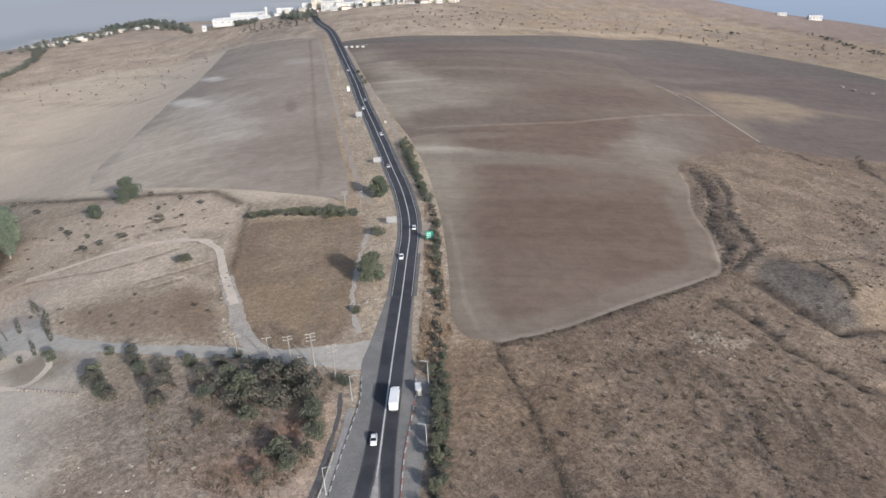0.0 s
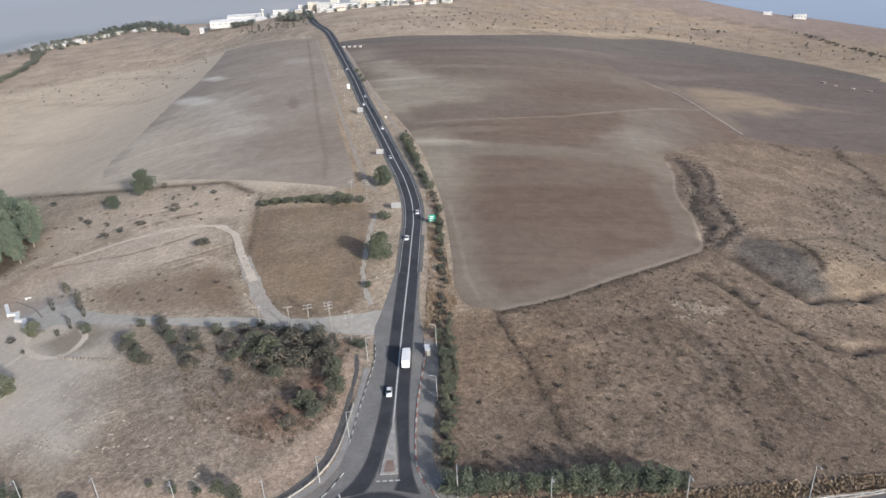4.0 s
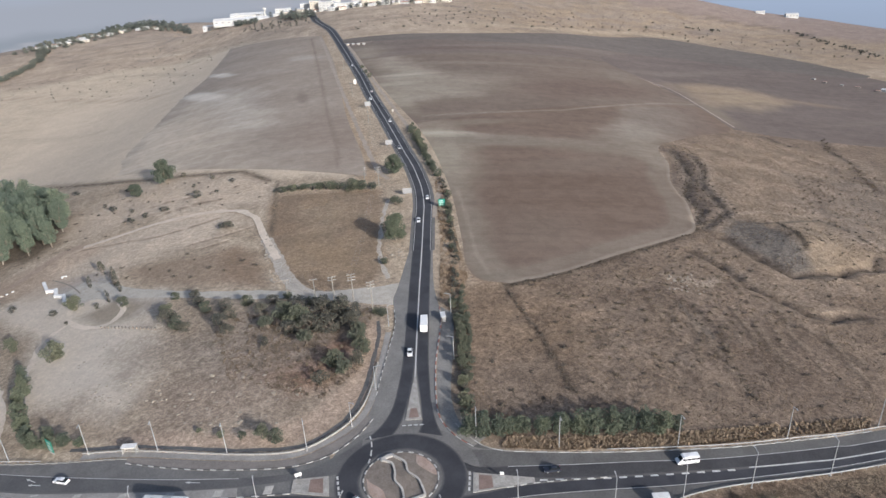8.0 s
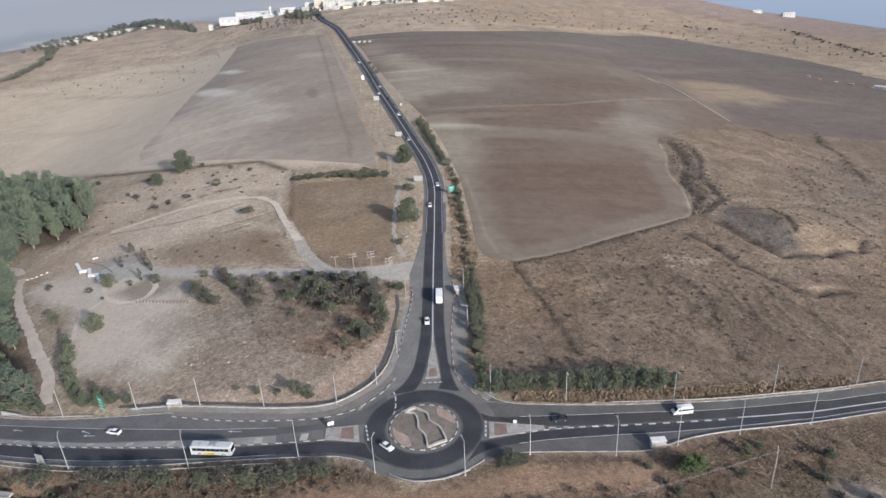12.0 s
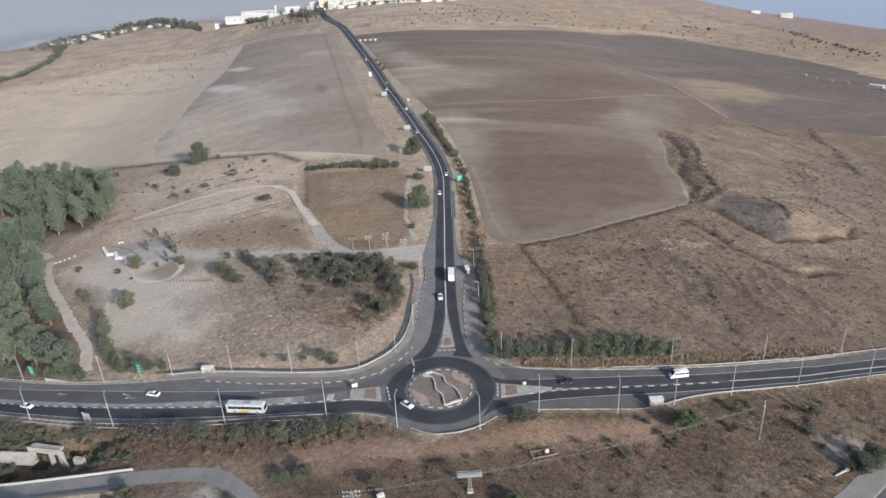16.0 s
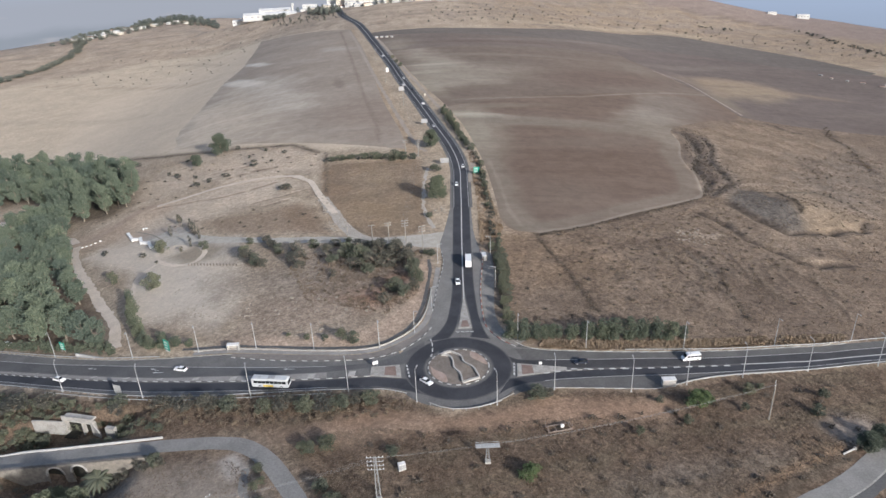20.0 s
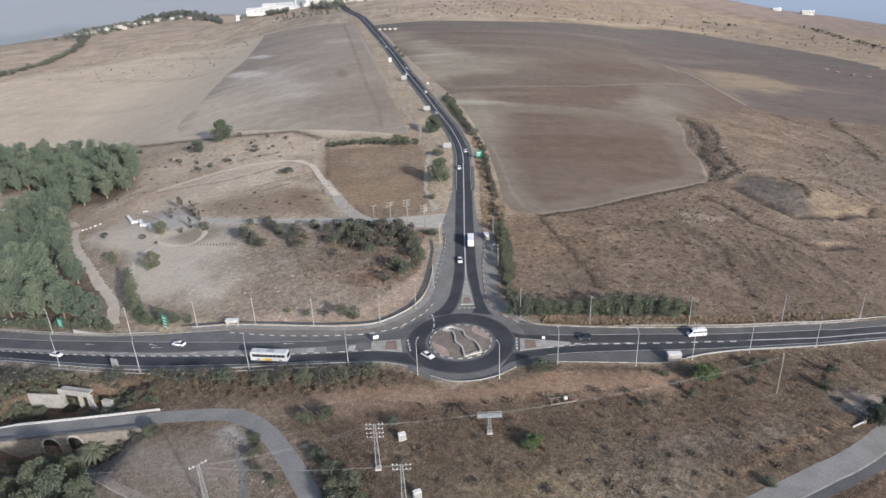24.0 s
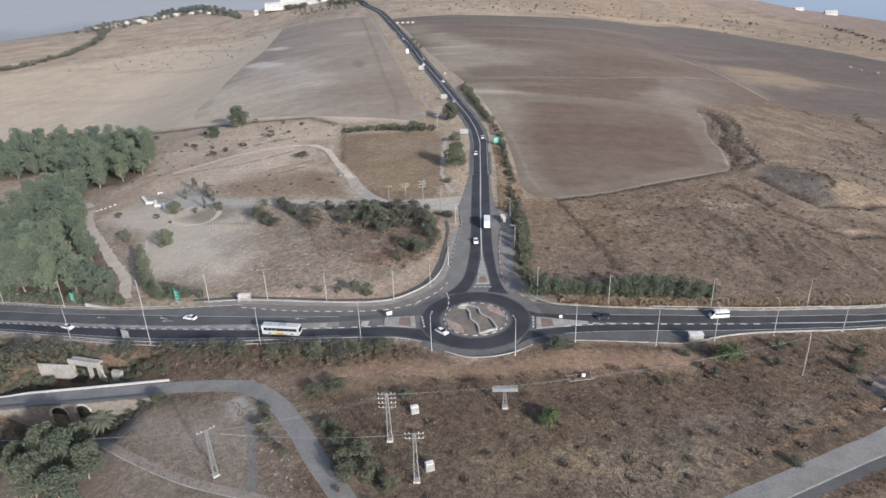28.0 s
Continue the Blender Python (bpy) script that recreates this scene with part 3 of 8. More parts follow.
paint(inside([(-62, -14), (-40, -16), (-14, -14), (-10, -19), (-34, -24), (-62, -22)], xx, yy, 3), (0.3, 0.222, 0.165), 0.8, 0.6)
paint(inside([(99, -20), (105, -15), (112, -18), (112, -27), (103, -28)], xx, yy, 3), (0.32, 0.268, 0.225), 0.85, 0.5)
paint(inside([(0, -60), (30, -52), (56, -50), (40, -66), (8, -78)], xx, yy, 8), (0.22, 0.185, 0.145), 0.7)
paint(near_line(LOW_VERGE, xx, yy, 5.5), (0.25, 0.2, 0.155), 0.65)
paint(inside(SQUARE, xx, yy, 3), (0.235, 0.178, 0.13), 1.0, 0.6)
paint(inside([(-56, 206), (-35, 212), (-22, 182), (-46, 176)], xx, yy, 9), (0.3, 0.243, 0.178), 0.7)
paint(inside([(-60, 140), (-30, 125), (-16, 140), (-25, 165), (-50, 165)], xx, yy, 12), (0.3, 0.232, 0.16), 0.7)
paint(inside([(-60, 123), (-66, 142), (-80, 168), (-99, 160), (-132, 159), (-110, 138), (-95, 131)], xx, yy, 3), (0.275, 0.212, 0.158), 0.85, 0.5)
paint(inside([(-61, 124), (-67, 142), (-80, 166), (-88, 156), (-80, 134)], xx, yy, 4), (0.235, 0.168, 0.118), 0.7)
paint(inside([(-200, 186), (-168, 200), (-118, 220), (-84, 208), (-76, 190), (-95, 176), (-140, 162), (-170, 160)], xx, yy, 8), (0.53, 0.445, 0.357), 0.9, 0.5)
paint(inside([(-215, 245), (-192, 215), (-120, 224), (-80, 216), (-78, 248), (-105, 272), (-165, 294)], xx, yy, 8), (0.5, 0.415, 0.33), 0.85, 0.55)
paint(near_line([(-78, 250), (-73, 215), (-68.5, 182), (-65.7, 150)], xx, yy, 1.5), (0.12, 0.1, 0.078), 0.8)
paint(inside([(-214, 172), (-190, 192), (-166, 203), (-150, 195), (-172, 164), (-195, 152)], xx, yy, 6), (0.46, 0.36, 0.272), 0.8, 0.55)
# eroded ledges of the bare slope, drawn in colour: pale lip over dark line
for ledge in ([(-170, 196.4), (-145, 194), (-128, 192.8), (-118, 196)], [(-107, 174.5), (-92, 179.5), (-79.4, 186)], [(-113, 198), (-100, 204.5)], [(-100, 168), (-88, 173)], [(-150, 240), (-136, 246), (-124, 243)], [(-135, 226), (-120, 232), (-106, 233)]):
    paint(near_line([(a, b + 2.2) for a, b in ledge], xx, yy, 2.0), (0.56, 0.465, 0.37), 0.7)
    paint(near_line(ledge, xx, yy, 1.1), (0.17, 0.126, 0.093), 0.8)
paint(inside(YARD, xx, yy, 4), (0.55, 0.48, 0.398), 0.95, 0.25)
paint(inside([(-165, 160), (-148, 162), (-135, 150), (-140, 132), (-152, 140)], xx, yy, 2), (0.33, 0.318, 0.305), 0.85, 0.3)
paint(inside([(-124, 136), (-104, 131), (-99, 116), (-112, 112), (-118, 122)], xx, yy, 3), (0.43, 0.385, 0.335), 0.9, 0.3)
paint(inside([(-120, 100), (-98, 96), (-90, 66), (-96, 52), (-118, 60)], xx, yy, 10), (0.53, 0.475, 0.405), 0.8, 0.25)
# brown patch by the sign, its debris and shadow both in the soil colour
paint(inside([(-126, 57), (-108, 62), (-94, 47), (-98, 36), (-122, 42)], xx, yy, 7), (0.29, 0.228, 0.175), 0.7, 0.7)
paint(inside([(-138, 120), (-125, 110), (-112, 110), (-108, 122), (-122, 130)], xx, yy, 3), (0.26, 0.22, 0.17), 0.8)
paint(inside([(-210, 178), (-190, 186), (-165, 165), (-150, 158), (-175, 150), (-200, 165)], xx, yy, 6), (0.4, 0.315, 0.24), 0.7)
paint(inside(BURNT, xx, yy, 12), (0.25, 0.206, 0.167), 0.9, 0.8)
paint(inside([(-62, 98), (-15, 96), (-16, 62), (-30, 52), (-44, 66), (-60, 80)], xx, yy, 8), (0.18, 0.146, 0.122), 0.7)
paint(inside([(-50, 60), (-41, 54), (-36, 45), (-29, 50), (-22, 64), (-19, 76), (-26, 78), (-34, 66)], xx, yy, 4), (0.27, 0.165, 0.115), 0.8)
paint(inside([(-90, 92), (-62, 96), (-50, 86), (-66, 70), (-88, 76)], xx, yy, 9), (0.34, 0.29, 0.24), 0.6)
paint(inside(BURNT, xx, yy, 16) * np.clip(np.sin(yy * 0.6 + 0.1 * xx + 3 * WAVER) - 0.35 + 0.6 * WAVER, 0, 1), (0.36, 0.3, 0.25), 0.55)
paint(inside([(-85, 60), (-50, 62), (-30, 48), (-42, 33), (-80, 44)], xx, yy, 12), (0.33, 0.262, 0.208), 0.7)
paint(inside([(-87, 34), (-55, 26), (-39, 24), (-24, 29), (-15, 45), (-11, 80), (-14, 91), (-18, 82), (-20, 52), (-34, 36), (-60, 34), (-86, 38)], xx, yy, 1.6), (0.42, 0.325, 0.255), 0.9)
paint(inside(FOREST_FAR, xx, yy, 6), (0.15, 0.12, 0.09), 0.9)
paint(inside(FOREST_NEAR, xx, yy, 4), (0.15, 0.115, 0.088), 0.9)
paint(inside([(-207, 128), (-195, 121), (-171, 77), (-180, 81)], xx, yy, 4), (0.3, 0.22, 0.155), 0.8)
paint(near_line([(-213, 155), (-200, 150)], xx, yy, 10), (0.33, 0.25, 0.18), 0.7)
paint(near_line([(-26, 240), (-33, 286), (-58, 420), (-100, 640), (-116, 770)], xx, yy, 10), (0.33, 0.245, 0.17), 0.8)
paint(near_line([(-349, 402), (-285, 372), (-218, 324), (-167, 296), (-125, 282), (-104, 276), (-83, 252)], xx, yy, 3.0), (0.135, 0.108, 0.085), 0.9)

# faint worn lines and drier bands of the hillside, and the mauve slope behind the straw-coloured hill
for band, half, tone, much in [([(-413, 967), (-342, 965), (-275, 922), (-201, 817)], 6, (0.47, 0.4, 0.32), 0.8), ([(-560, 800), (-470, 757), (-340, 683), (-286, 647)], 7, (0.36, 0.275, 0.205), 0.6), ([(-600, 980), (-480, 1010), (-330, 960), (-230, 960)], 9, (0.33, 0.275, 0.222), 0.5),
                              ([(-430, 860), (-350, 830), (-290, 760)], 8, (0.3, 0.25, 0.2), 0.5), ([(-520, 600), (-400, 560), (-310, 535)], 12, (0.43, 0.36, 0.28), 0.6), ([(420, 1142), (500, 1110), (556, 1073), (605, 1043), (648, 954)], 9, (0.13, 0.105, 0.095), 0.9),
                              ([(60, 800), (180, 850), (330, 950), (450, 930)], 14, (0.42, 0.345, 0.255), 0.7), ([(300, 1000), (420, 1010), (500, 985), (580, 900)], 12, (0.24, 0.2, 0.17), 0.7), ([(-60, 860), (60, 900), (180, 960)], 12, (0.27, 0.22, 0.18), 0.6)]:
    paint(near_line(band, xx, yy, half), tone, much)
paint(inside([(400, 1150), (500, 1112), (560, 1074), (610, 1044), (660, 950), (900, 800), (1400, 900), (900, 1500), (300, 1500)], xx, yy, 14), (0.27, 0.215, 0.19), 0.85, 0.5)

ids = np.arange(nx * ny).reshape(ny, nx)
quads = np.stack([ids[:-1, :-1], ids[:-1, 1:], ids[1:, 1:], ids[1:, :-1]], -1).reshape(-1, 4)
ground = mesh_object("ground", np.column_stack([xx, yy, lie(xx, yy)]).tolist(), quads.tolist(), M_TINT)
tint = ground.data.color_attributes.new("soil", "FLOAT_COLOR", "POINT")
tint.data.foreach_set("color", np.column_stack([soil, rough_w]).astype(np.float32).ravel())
tagged(smooth(ground), "parched grassland and bare earth in late summer", "ground", kind="structure")

# ---- fields ----
def ragged(x, y, scale, seed):
    return np.array([noise.noise((a * scale, b * scale, seed)) + 0.5 * noise.noise((a * scale * 3, b * scale * 3, seed)) for a, b in zip(x, y)])


def field(left, right, lift, across, base, patches, label, name="ploughed_field"):
    """A field between two lines. Patches of dustier or darker soil are ellipses (x, y, half length, half width, turn, colour, share),
    outlines ("area", points, soft border, colour, share) or strips ("strip", points, half width, colour, share)."""
    ob = sheet(name, left, right, M_SOIL, lift, across, label=label, category="field")
    co = np.empty(len(ob.data.vertices) * 3)
    ob.data.vertices.foreach_get("co", co)
    x, y = co[0::3], co[1::3]
    w1, w2 = ragged(x, y * 1.3, 0.012, 2), ragged(x, y, 0.05, 4)
    col = np.tile(np.array(base), (len(x), 1)) * (1 + 0.09 * w1 + 0.06 * w2)[:, None]
    for p in patches:
        colour, share = p[-2], p[-1]
        if p[0] == "area":
            f = inside(p[1], x, y, p[2], 0.8 * w1 + 0.5 * w2)
        elif p[0] == "strip":
            f = near_line(p[1], x, y, p[2], w2)
        else:
            px, py, rx, ry, turn = p[:5]
            c, q = math.cos(radians(turn)), math.sin(radians(turn))
            dx, dy = (x - px) * c + (y - py) * q, -(x - px) * q + (y - py) * c
            f = np.clip(1.35 - np.sqrt((dx / rx) ** 2 + (dy / ry) ** 2) - 0.45 * w1 - 0.2 * w2, 0, 1)
        f = f * f * (3 - 2 * f) * share
        col = col + (np.array(colour) - col) * f[:, None]
    layer = ob.data.color_attributes.new("soil", "FLOAT_COLOR", "POINT")
    layer.data.foreach_set("color", np.column_stack([col, np.ones(len(x))]).astype(np.float32).ravel())
    return ob


RED, GREYED, DUSTY, BRIGHT = (0.172, 0.128, 0.100), (0.225, 0.192, 0.155), (0.290, 0.253, 0.199), (0.420, 0.379, 0.304)
FIELD_W = [(37.5, 112.3), (26.2, 116.6), (22.1, 130.6), (21.9, 155.1), (20.7, 199.4), (18.1, 235.5), (11.8, 290.7), (1.0, 351)]
FIELD_E = [(38.5, 112.3), (60.5, 120.9), (90.1, 139.3), (120.3, 158.3), (134.9, 170.9), (144.1, 209.0), (146.1, 237.4), (157, 273.5), (164, 311.7), (205, 352), (246, 389), (256, 430), (258, 478)]
# a pale strip across both fields, headland tracks and the turning marks along the borders
BALK = ("strip", [(6, 364), (40, 370), (68, 375.6), (115, 390), (165, 422), (214, 455), (254, 477)], 2.4, (0.280, 0.244, 0.195), 0.6)
HEADLAND = [p + Vector((-5.5, 3.5)) for p in evenly(FIELD_E[:8], 24)]
FURROW = [p + Vector((-9.5, 6.0)) for p in evenly(FIELD_E[:8], 24)]
EDGE = [p + Vector((0.0, 1.0)) for p in evenly(FIELD_E[:9], 26)]
field(evenly(FIELD_W, 190), evenly(FIELD_E, 190), 0.06, 96, RED,
      [("strip", [(36, 116), (28, 132), (26, 160), (24, 200), (21, 240), (14, 290)], 12, (0.240, 0.204, 0.163), 0.7), ("strip", [(31, 120), (27, 140), (26, 180), (23, 220)], 1.3, (0.300, 0.263, 0.209), 0.5), (14, 290, 66, 26, 98, DUSTY, 0.9), (22, 318, 30, 8, -8, BRIGHT, 0.95),
       (60, 305, 60, 14, -5, GREYED, 0.8), ("area", [(180, 425), (214, 425), (190, 360), (165, 322), (147, 313), (130, 322), (144, 349)], 16, (0.265, 0.232, 0.190), 0.9),
       (155, 290, 18, 40, 15, (0.260, 0.222, 0.176), 0.8), (118, 300, 40, 20, 10, (0.215, 0.180, 0.144), 0.8), (30, 345, 60, 8, 10, (0.230, 0.192, 0.152), 0.7), (80, 220, 45, 62, 0, (0.158, 0.114, 0.087), 0.75),
       (100, 262, 50, 16, 15, (0.190, 0.151, 0.121), 0.6), (60, 160, 26, 30, 30, (0.185, 0.146, 0.116), 0.5), ("area", [(150, 392), (236, 450), (232, 380), (190, 350)], 16, (0.178, 0.141, 0.116), 0.7),
       ("strip", [(h.x, h.y) for h in HEADLAND], 8.0, GREYED, 0.5), ("strip", [(h.x, h.y) for h in FURROW], 1.2, (0.200, 0.167, 0.133), 0.5), ("strip", [(h.x, h.y) for h in EDGE], 1.7, (0.280, 0.242, 0.195), 0.7),
       BALK], "reddish-brown ploughed field with pale headlands and dusty streaks")
fl = evenly([(2.0, 345), (-18.6, 426.1), (-42.8, 534.4), (-55, 595)], 90)
fr = evenly([(258, 470), (243, 520), (231, 566), (216, 648)], 90)
field(fl, fr, 0.07, 84, (0.178, 0.141, 0.114), [("area", [(-35, 567), (-28, 475), (-14, 408), (46, 432), (42, 480), (20, 530), (-20, 590)], 22, (0.305, 0.266, 0.215), 0.95), (40, 470, 80, 40, 10, (0.250, 0.214, 0.171), 0.7), (-12, 415, 40, 12, 105, DUSTY, 0.9), (-15, 470, 30, 7, 12, BRIGHT, 0.5), (-5, 505, 32, 5, 10, BRIGHT, 0.5),
      (150, 480, 90, 40, 20, (0.165, 0.123, 0.099), 0.85), (60, 560, 130, 7, 6, (0.230, 0.194, 0.157), 0.6), (100, 610, 120, 10, 5, (0.200, 0.167, 0.138), 0.6), (205, 560, 22, 30, 0, (0.205, 0.174, 0.142), 0.6), BALK],
      "brown ploughed field beyond a pale balk, bleached by dust")
fl = evenly([(-53.5, 588), (-63, 635), (-74, 684)], 40)
fr = evenly([(219, 638), (240, 690), (305, 765)], 40)
field(fl, fr, 0.08, 50, (0.175, 0.143, 0.123), [(-50, 620, 30, 40, 0, DUSTY, 0.7), (60, 640, 120, 10, 8, (0.150, 0.114, 0.095), 0.8), (150, 690, 120, 9, 20, (0.210, 0.177, 0.152), 0.7)], "dull brown ploughed field strip")
fl = evenly([(252, 398), (250, 476), (236, 550), (210, 645), (234, 700), (301, 772)], 70)
fr = evenly([(345, 386), (400, 397), (520, 470), (590, 560), (535, 690)], 70)
field(fl, fr, 0.09, 60, (0.158, 0.129, 0.114), [("area", [(262, 560), (300, 590), (342, 588), (372, 545), (350, 515), (322, 494), (268, 481)], 20, (0.290, 0.228, 0.162), 0.95), (300, 545, 34, 5, 20, (0.200, 0.157, 0.123), 0.7), (325, 515, 30, 4, 25, (0.200, 0.160, 0.125), 0.6), (285, 575, 22, 5, 30, (0.210, 0.167, 0.128), 0.6), (395, 535, 40, 8, -20, (0.250, 0.192, 0.141), 0.7),
      (300, 640, 100, 12, 30, (0.200, 0.169, 0.145), 0.6), (262, 450, 10, 40, 0, (0.220, 0.184, 0.142), 0.7), (420, 470, 80, 8, 20, (0.185, 0.154, 0.133), 0.6)],
      "purple-brown ploughed field with a strawy patch on a falling slope")
fl = evenly([(-74, 683), (-83, 722), (-25, 731), (102, 753), (333, 912), (428, 888), (507, 790), (549, 690)], 80)
fr = evenly([(-66, 683), (-60, 690), (0, 690), (110, 690), (290, 745), (380, 735), (470, 700), (528, 670)], 80)
field(fl, fr, 0.1, 10, (0.155, 0.134, 0.119), [(100, 700, 150, 8, 5, (0.170, 0.148, 0.131), 0.7)], "blackish freshly ploughed strip along the field edge")
ll = evenly([(-204, 331), (-221, 388), (-227, 468), (-237, 584), (-236, 669), (-255, 829), (-264, 895)], 170)
lr = evenly([(-26, 243.0), (-32, 286.2), (-51.5, 390.0), (-79, 579.5), (-116, 778.4)], 170)
TAUPE = (0.315, 0.264, 0.217)
field(wavering(wavering(ll, 3.0, 12), 4.0, 5), lr, 0.06, 84, TAUPE,
      [("area", [(-200, 326), (-222, 400), (-234, 560), (-186, 540), (-135, 440), (-110, 330), (-100, 275), (-150, 290)], 26, (0.435, 0.372, 0.3), 0.9), ("area", [(-215, 325), (-235, 480), (-200, 440), (-165, 380), (-160, 295)], 26, (0.51, 0.433, 0.345), 1.0),
       ("area", [(-239, 592), (-190, 560), (-150, 515), (-122, 440), (-115, 378), (-140, 385), (-172, 470), (-205, 520)], 16, (0.44, 0.39, 0.33), 0.85), (-206, 548, 44, 9, -52, (0.58, 0.53, 0.46), 0.95), (-217, 657, 36, 8, -53, (0.6, 0.55, 0.48), 0.95),
       (-150, 600, 60, 10, -40, (0.36, 0.308, 0.258), 0.6), (-120, 640, 30, 14, -40, (0.4, 0.35, 0.3), 0.8), (-160, 720, 40, 18, -40, (0.35, 0.3, 0.25), 0.6), (-92, 447, 28, 5, -78, (0.19, 0.155, 0.13), 0.6), (-60, 330, 30, 70, 12, (0.265, 0.212, 0.172), 0.7),
       (-70, 300, 40, 5, -12, (0.36, 0.31, 0.26), 0.4), ("strip", [(-44, 260), (-50, 310), (-66, 395), (-94, 570), (-128, 770)], 2.0, (0.2, 0.16, 0.13), 0.5), ("strip", [(-104, 277), (-140, 291), (-200, 326)], 5, (0.4, 0.335, 0.265), 0.6)],
      "taupe harrowed field fading into pale dust", "harrowed_field")

# ---- roads ----
NS = [(-1.2, 28), (0.0, 40), (0.8, 56), (1.3, 75.2), (2.5, 110.8), (3.8, 144.0), (4.9, 177.5), (5.5, 196.7), (4.7, 218.2), (2.6, 237.2), (-0.5, 258.0), (-6.1, 287.1), (-14.1, 330.0), (-23.9, 381.1), (-35.7, 441.1), (-46.8, 504.2), (-59.5, 569.7), (-80.6, 678.0), (-97.0, 761.2), (-112.0, 829.4), (-145.9, 948.1), (-176.8, 1094.4), (-240, 1300)]
W_OUT_N = [(-420, 150), (-300, 108), (-187.3, 59.6), (-155.6, 45.1), (-129.1, 35.3), (-106.6, 30.2), (-80.2, 27.1), (-54.3, 21.5), (-39.2, 19.3), (-30.2, 20.2), (-23.1, 24.4)]
W_OUT_S = [(-404, 124), (-285, 82), (-170.1, 33.1), (-142.7, 22.0), (-118.7, 13.0), (-97.7, 7.1), (-75.3, 3.7), (-43.9, 1.4), (-26.8, -0.1), (-19, -3)]
W_N_TOP = [(-415, 143), (-297, 101), (-182.8, 52.7), (-152.8, 40.2), (-127.5, 31.8), (-104.7, 25.3), (-83.9, 20.5), (-64.4, 16.9), (-45.8, 14.6), (-31.5, 14.8), (-22.8, 18.2), (-13.9, 25.7)]
W_N_BOT = [(-409, 134), (-291, 92), (-177.2, 44.0), (-148.7, 32.8), (-123.9, 24.2), (-102.0, 18.2), (-82.3, 15.0), (-63.3, 12.4), (-45.3, 11.2), (-31.3, 11.8), (-20.5, 12.6), (-14, 15)]
W_S_TOP = [(-408, 131), (-290, 89), (-175.5, 41.4), (-147.2, 30.1), (-122.6, 21.4), (-101.0, 15.6), (-81.2, 11.4), (-62.5, 8.5), (-44.7, 7.2), (-30.8, 6.8), (-20.4, 5.1), (-14.5, 5.0)]
W_S_BOT = [(-405, 126), (-287, 84), (-171.7, 35.5), (-143.9, 24.0), (-119.7, 15.2), (-98.7, 9.5), (-79.6, 6.3), (-61.4, 3.8), (-44.0, 2.7), (-26.9, 1.1), (-16.8, -2.6), (-12.5, -4.5)]
E_OUT_N = [(8.2, 41.8), (12.1, 30.1), (16.4, 23.1), (22.2, 18.6), (34.4, 16.9), (52.0, 16.1), (69.8, 16.5), (88.2, 17.7), (107.6, 20.6), (130.3, 24.9), (210, 46), (330, 90)]
E_OUT_S = [(13, -6), (15.9, -4.2), (22.6, -2.8), (32.2, -3.1), (46.7, -3.7), (56.9, -3.7), (63.8, -1.4), (71.3, 1.2), (82.3, 3.6), (100.6, 6.3), (122.0, 10.6), (208, 32), (330, 74)]
E_N = [(4, 25), (9, 17.5), (14, 13.2), (24.8, 12.3), (42.2, 12.2), (59.8, 12.7), (77.5, 13.2), (96.1, 15.3), (115.6, 18.4), (129.6, 21.1), (209, 42), (330, 86)]
E_MID_N = [(13.5, 11.2), (18, 9.4), (24.2, 8.4), (32.3, 7.2), (49.6, 7.2), (67.0, 8.1), (84.7, 9.5), (103.2, 11.7), (125.0, 15.8), (208.5, 37), (330, 80)]
E_MID_S = [(12.6, 2.8), (18, 3.4), (23.7, 4.7), (32.3, 5.9), (49.6, 7.0), (67.0, 7.9), (84.7, 9.3), (103.2, 11.5), (125.0, 15.6), (208.5, 36.8), (330, 79.8)]
E_S = [(8, -6), (11.1, -3.0), (16.3, -0.6), (23.0, 0.5), (31.5, 1.5), (48.4, 2.5), (65.4, 3.4), (83.0, 5.3), (101.4, 8.1), (123.1, 12.4), (208, 34), (330, 76)]
CX, CY = -3.0, 9.7


def lane(name, left, right, mat, lift, parent):
    """A carriageway lane, worn and dusty at its edges, with two lighter wheel tracks."""
    profile_w = (1.0, 0.42, 0.12, 0.26, 0.08, 0.05, 0.08, 0.26, 0.12, 0.42, 1.0)
    ob = sheet(name, left, right, mat, lift, 10, parent)
    at = ob.data.attributes.new("wear", "FLOAT", "POINT")
    at.data.foreach_set("value", np.tile(np.array(profile_w, np.float32), len(left)))
    return ob


def arc(r, a0=0, a1=360, n=73):
    return [Vector((CX + r * math.cos(radians(a0 + (a1 - a0) * k / (n - 1))), CY + r * math.sin(radians(a0 + (a1 - a0) * k / (n - 1))))) for k in range(n)]


road_w = sheet("road_west", evenly(W_OUT_N, 180), evenly(W_OUT_S, 180), M_APRON, 0.05, 6, label="grey asphalt dual carriageway", category="road")
road_e = sheet("road_east", evenly(E_OUT_N[1:], 160), evenly(E_OUT_S, 160), M_SHOULDER, 0.056, 6, label="grey asphalt road with a wide shoulder", category="road")
kerb_w = [(-27, 20.8), (-23.1, 23.4), (-17.5, 28.0), (-13.5, 34.6), (-11.1, 44.8), (-9.7, 57.8), (-8.3, 68.5), (-6.4, 84.1), (-7.0, 95.0), (-7.5, 103), (-6, 112), (-4.2, 125), (-1.6, 145)]
kerb_e = [(22, 18.6), (16.5, 20.1), (11.9, 24.7), (8.3, 31.2), (7.2, 36.9), (7.0, 46.1), (7.4, 59.6), (8.9, 74.4), (10.1, 86.7), (9.7, 95.7), (8.3, 110.2), (8.2, 126.1), (8.6, 145)]
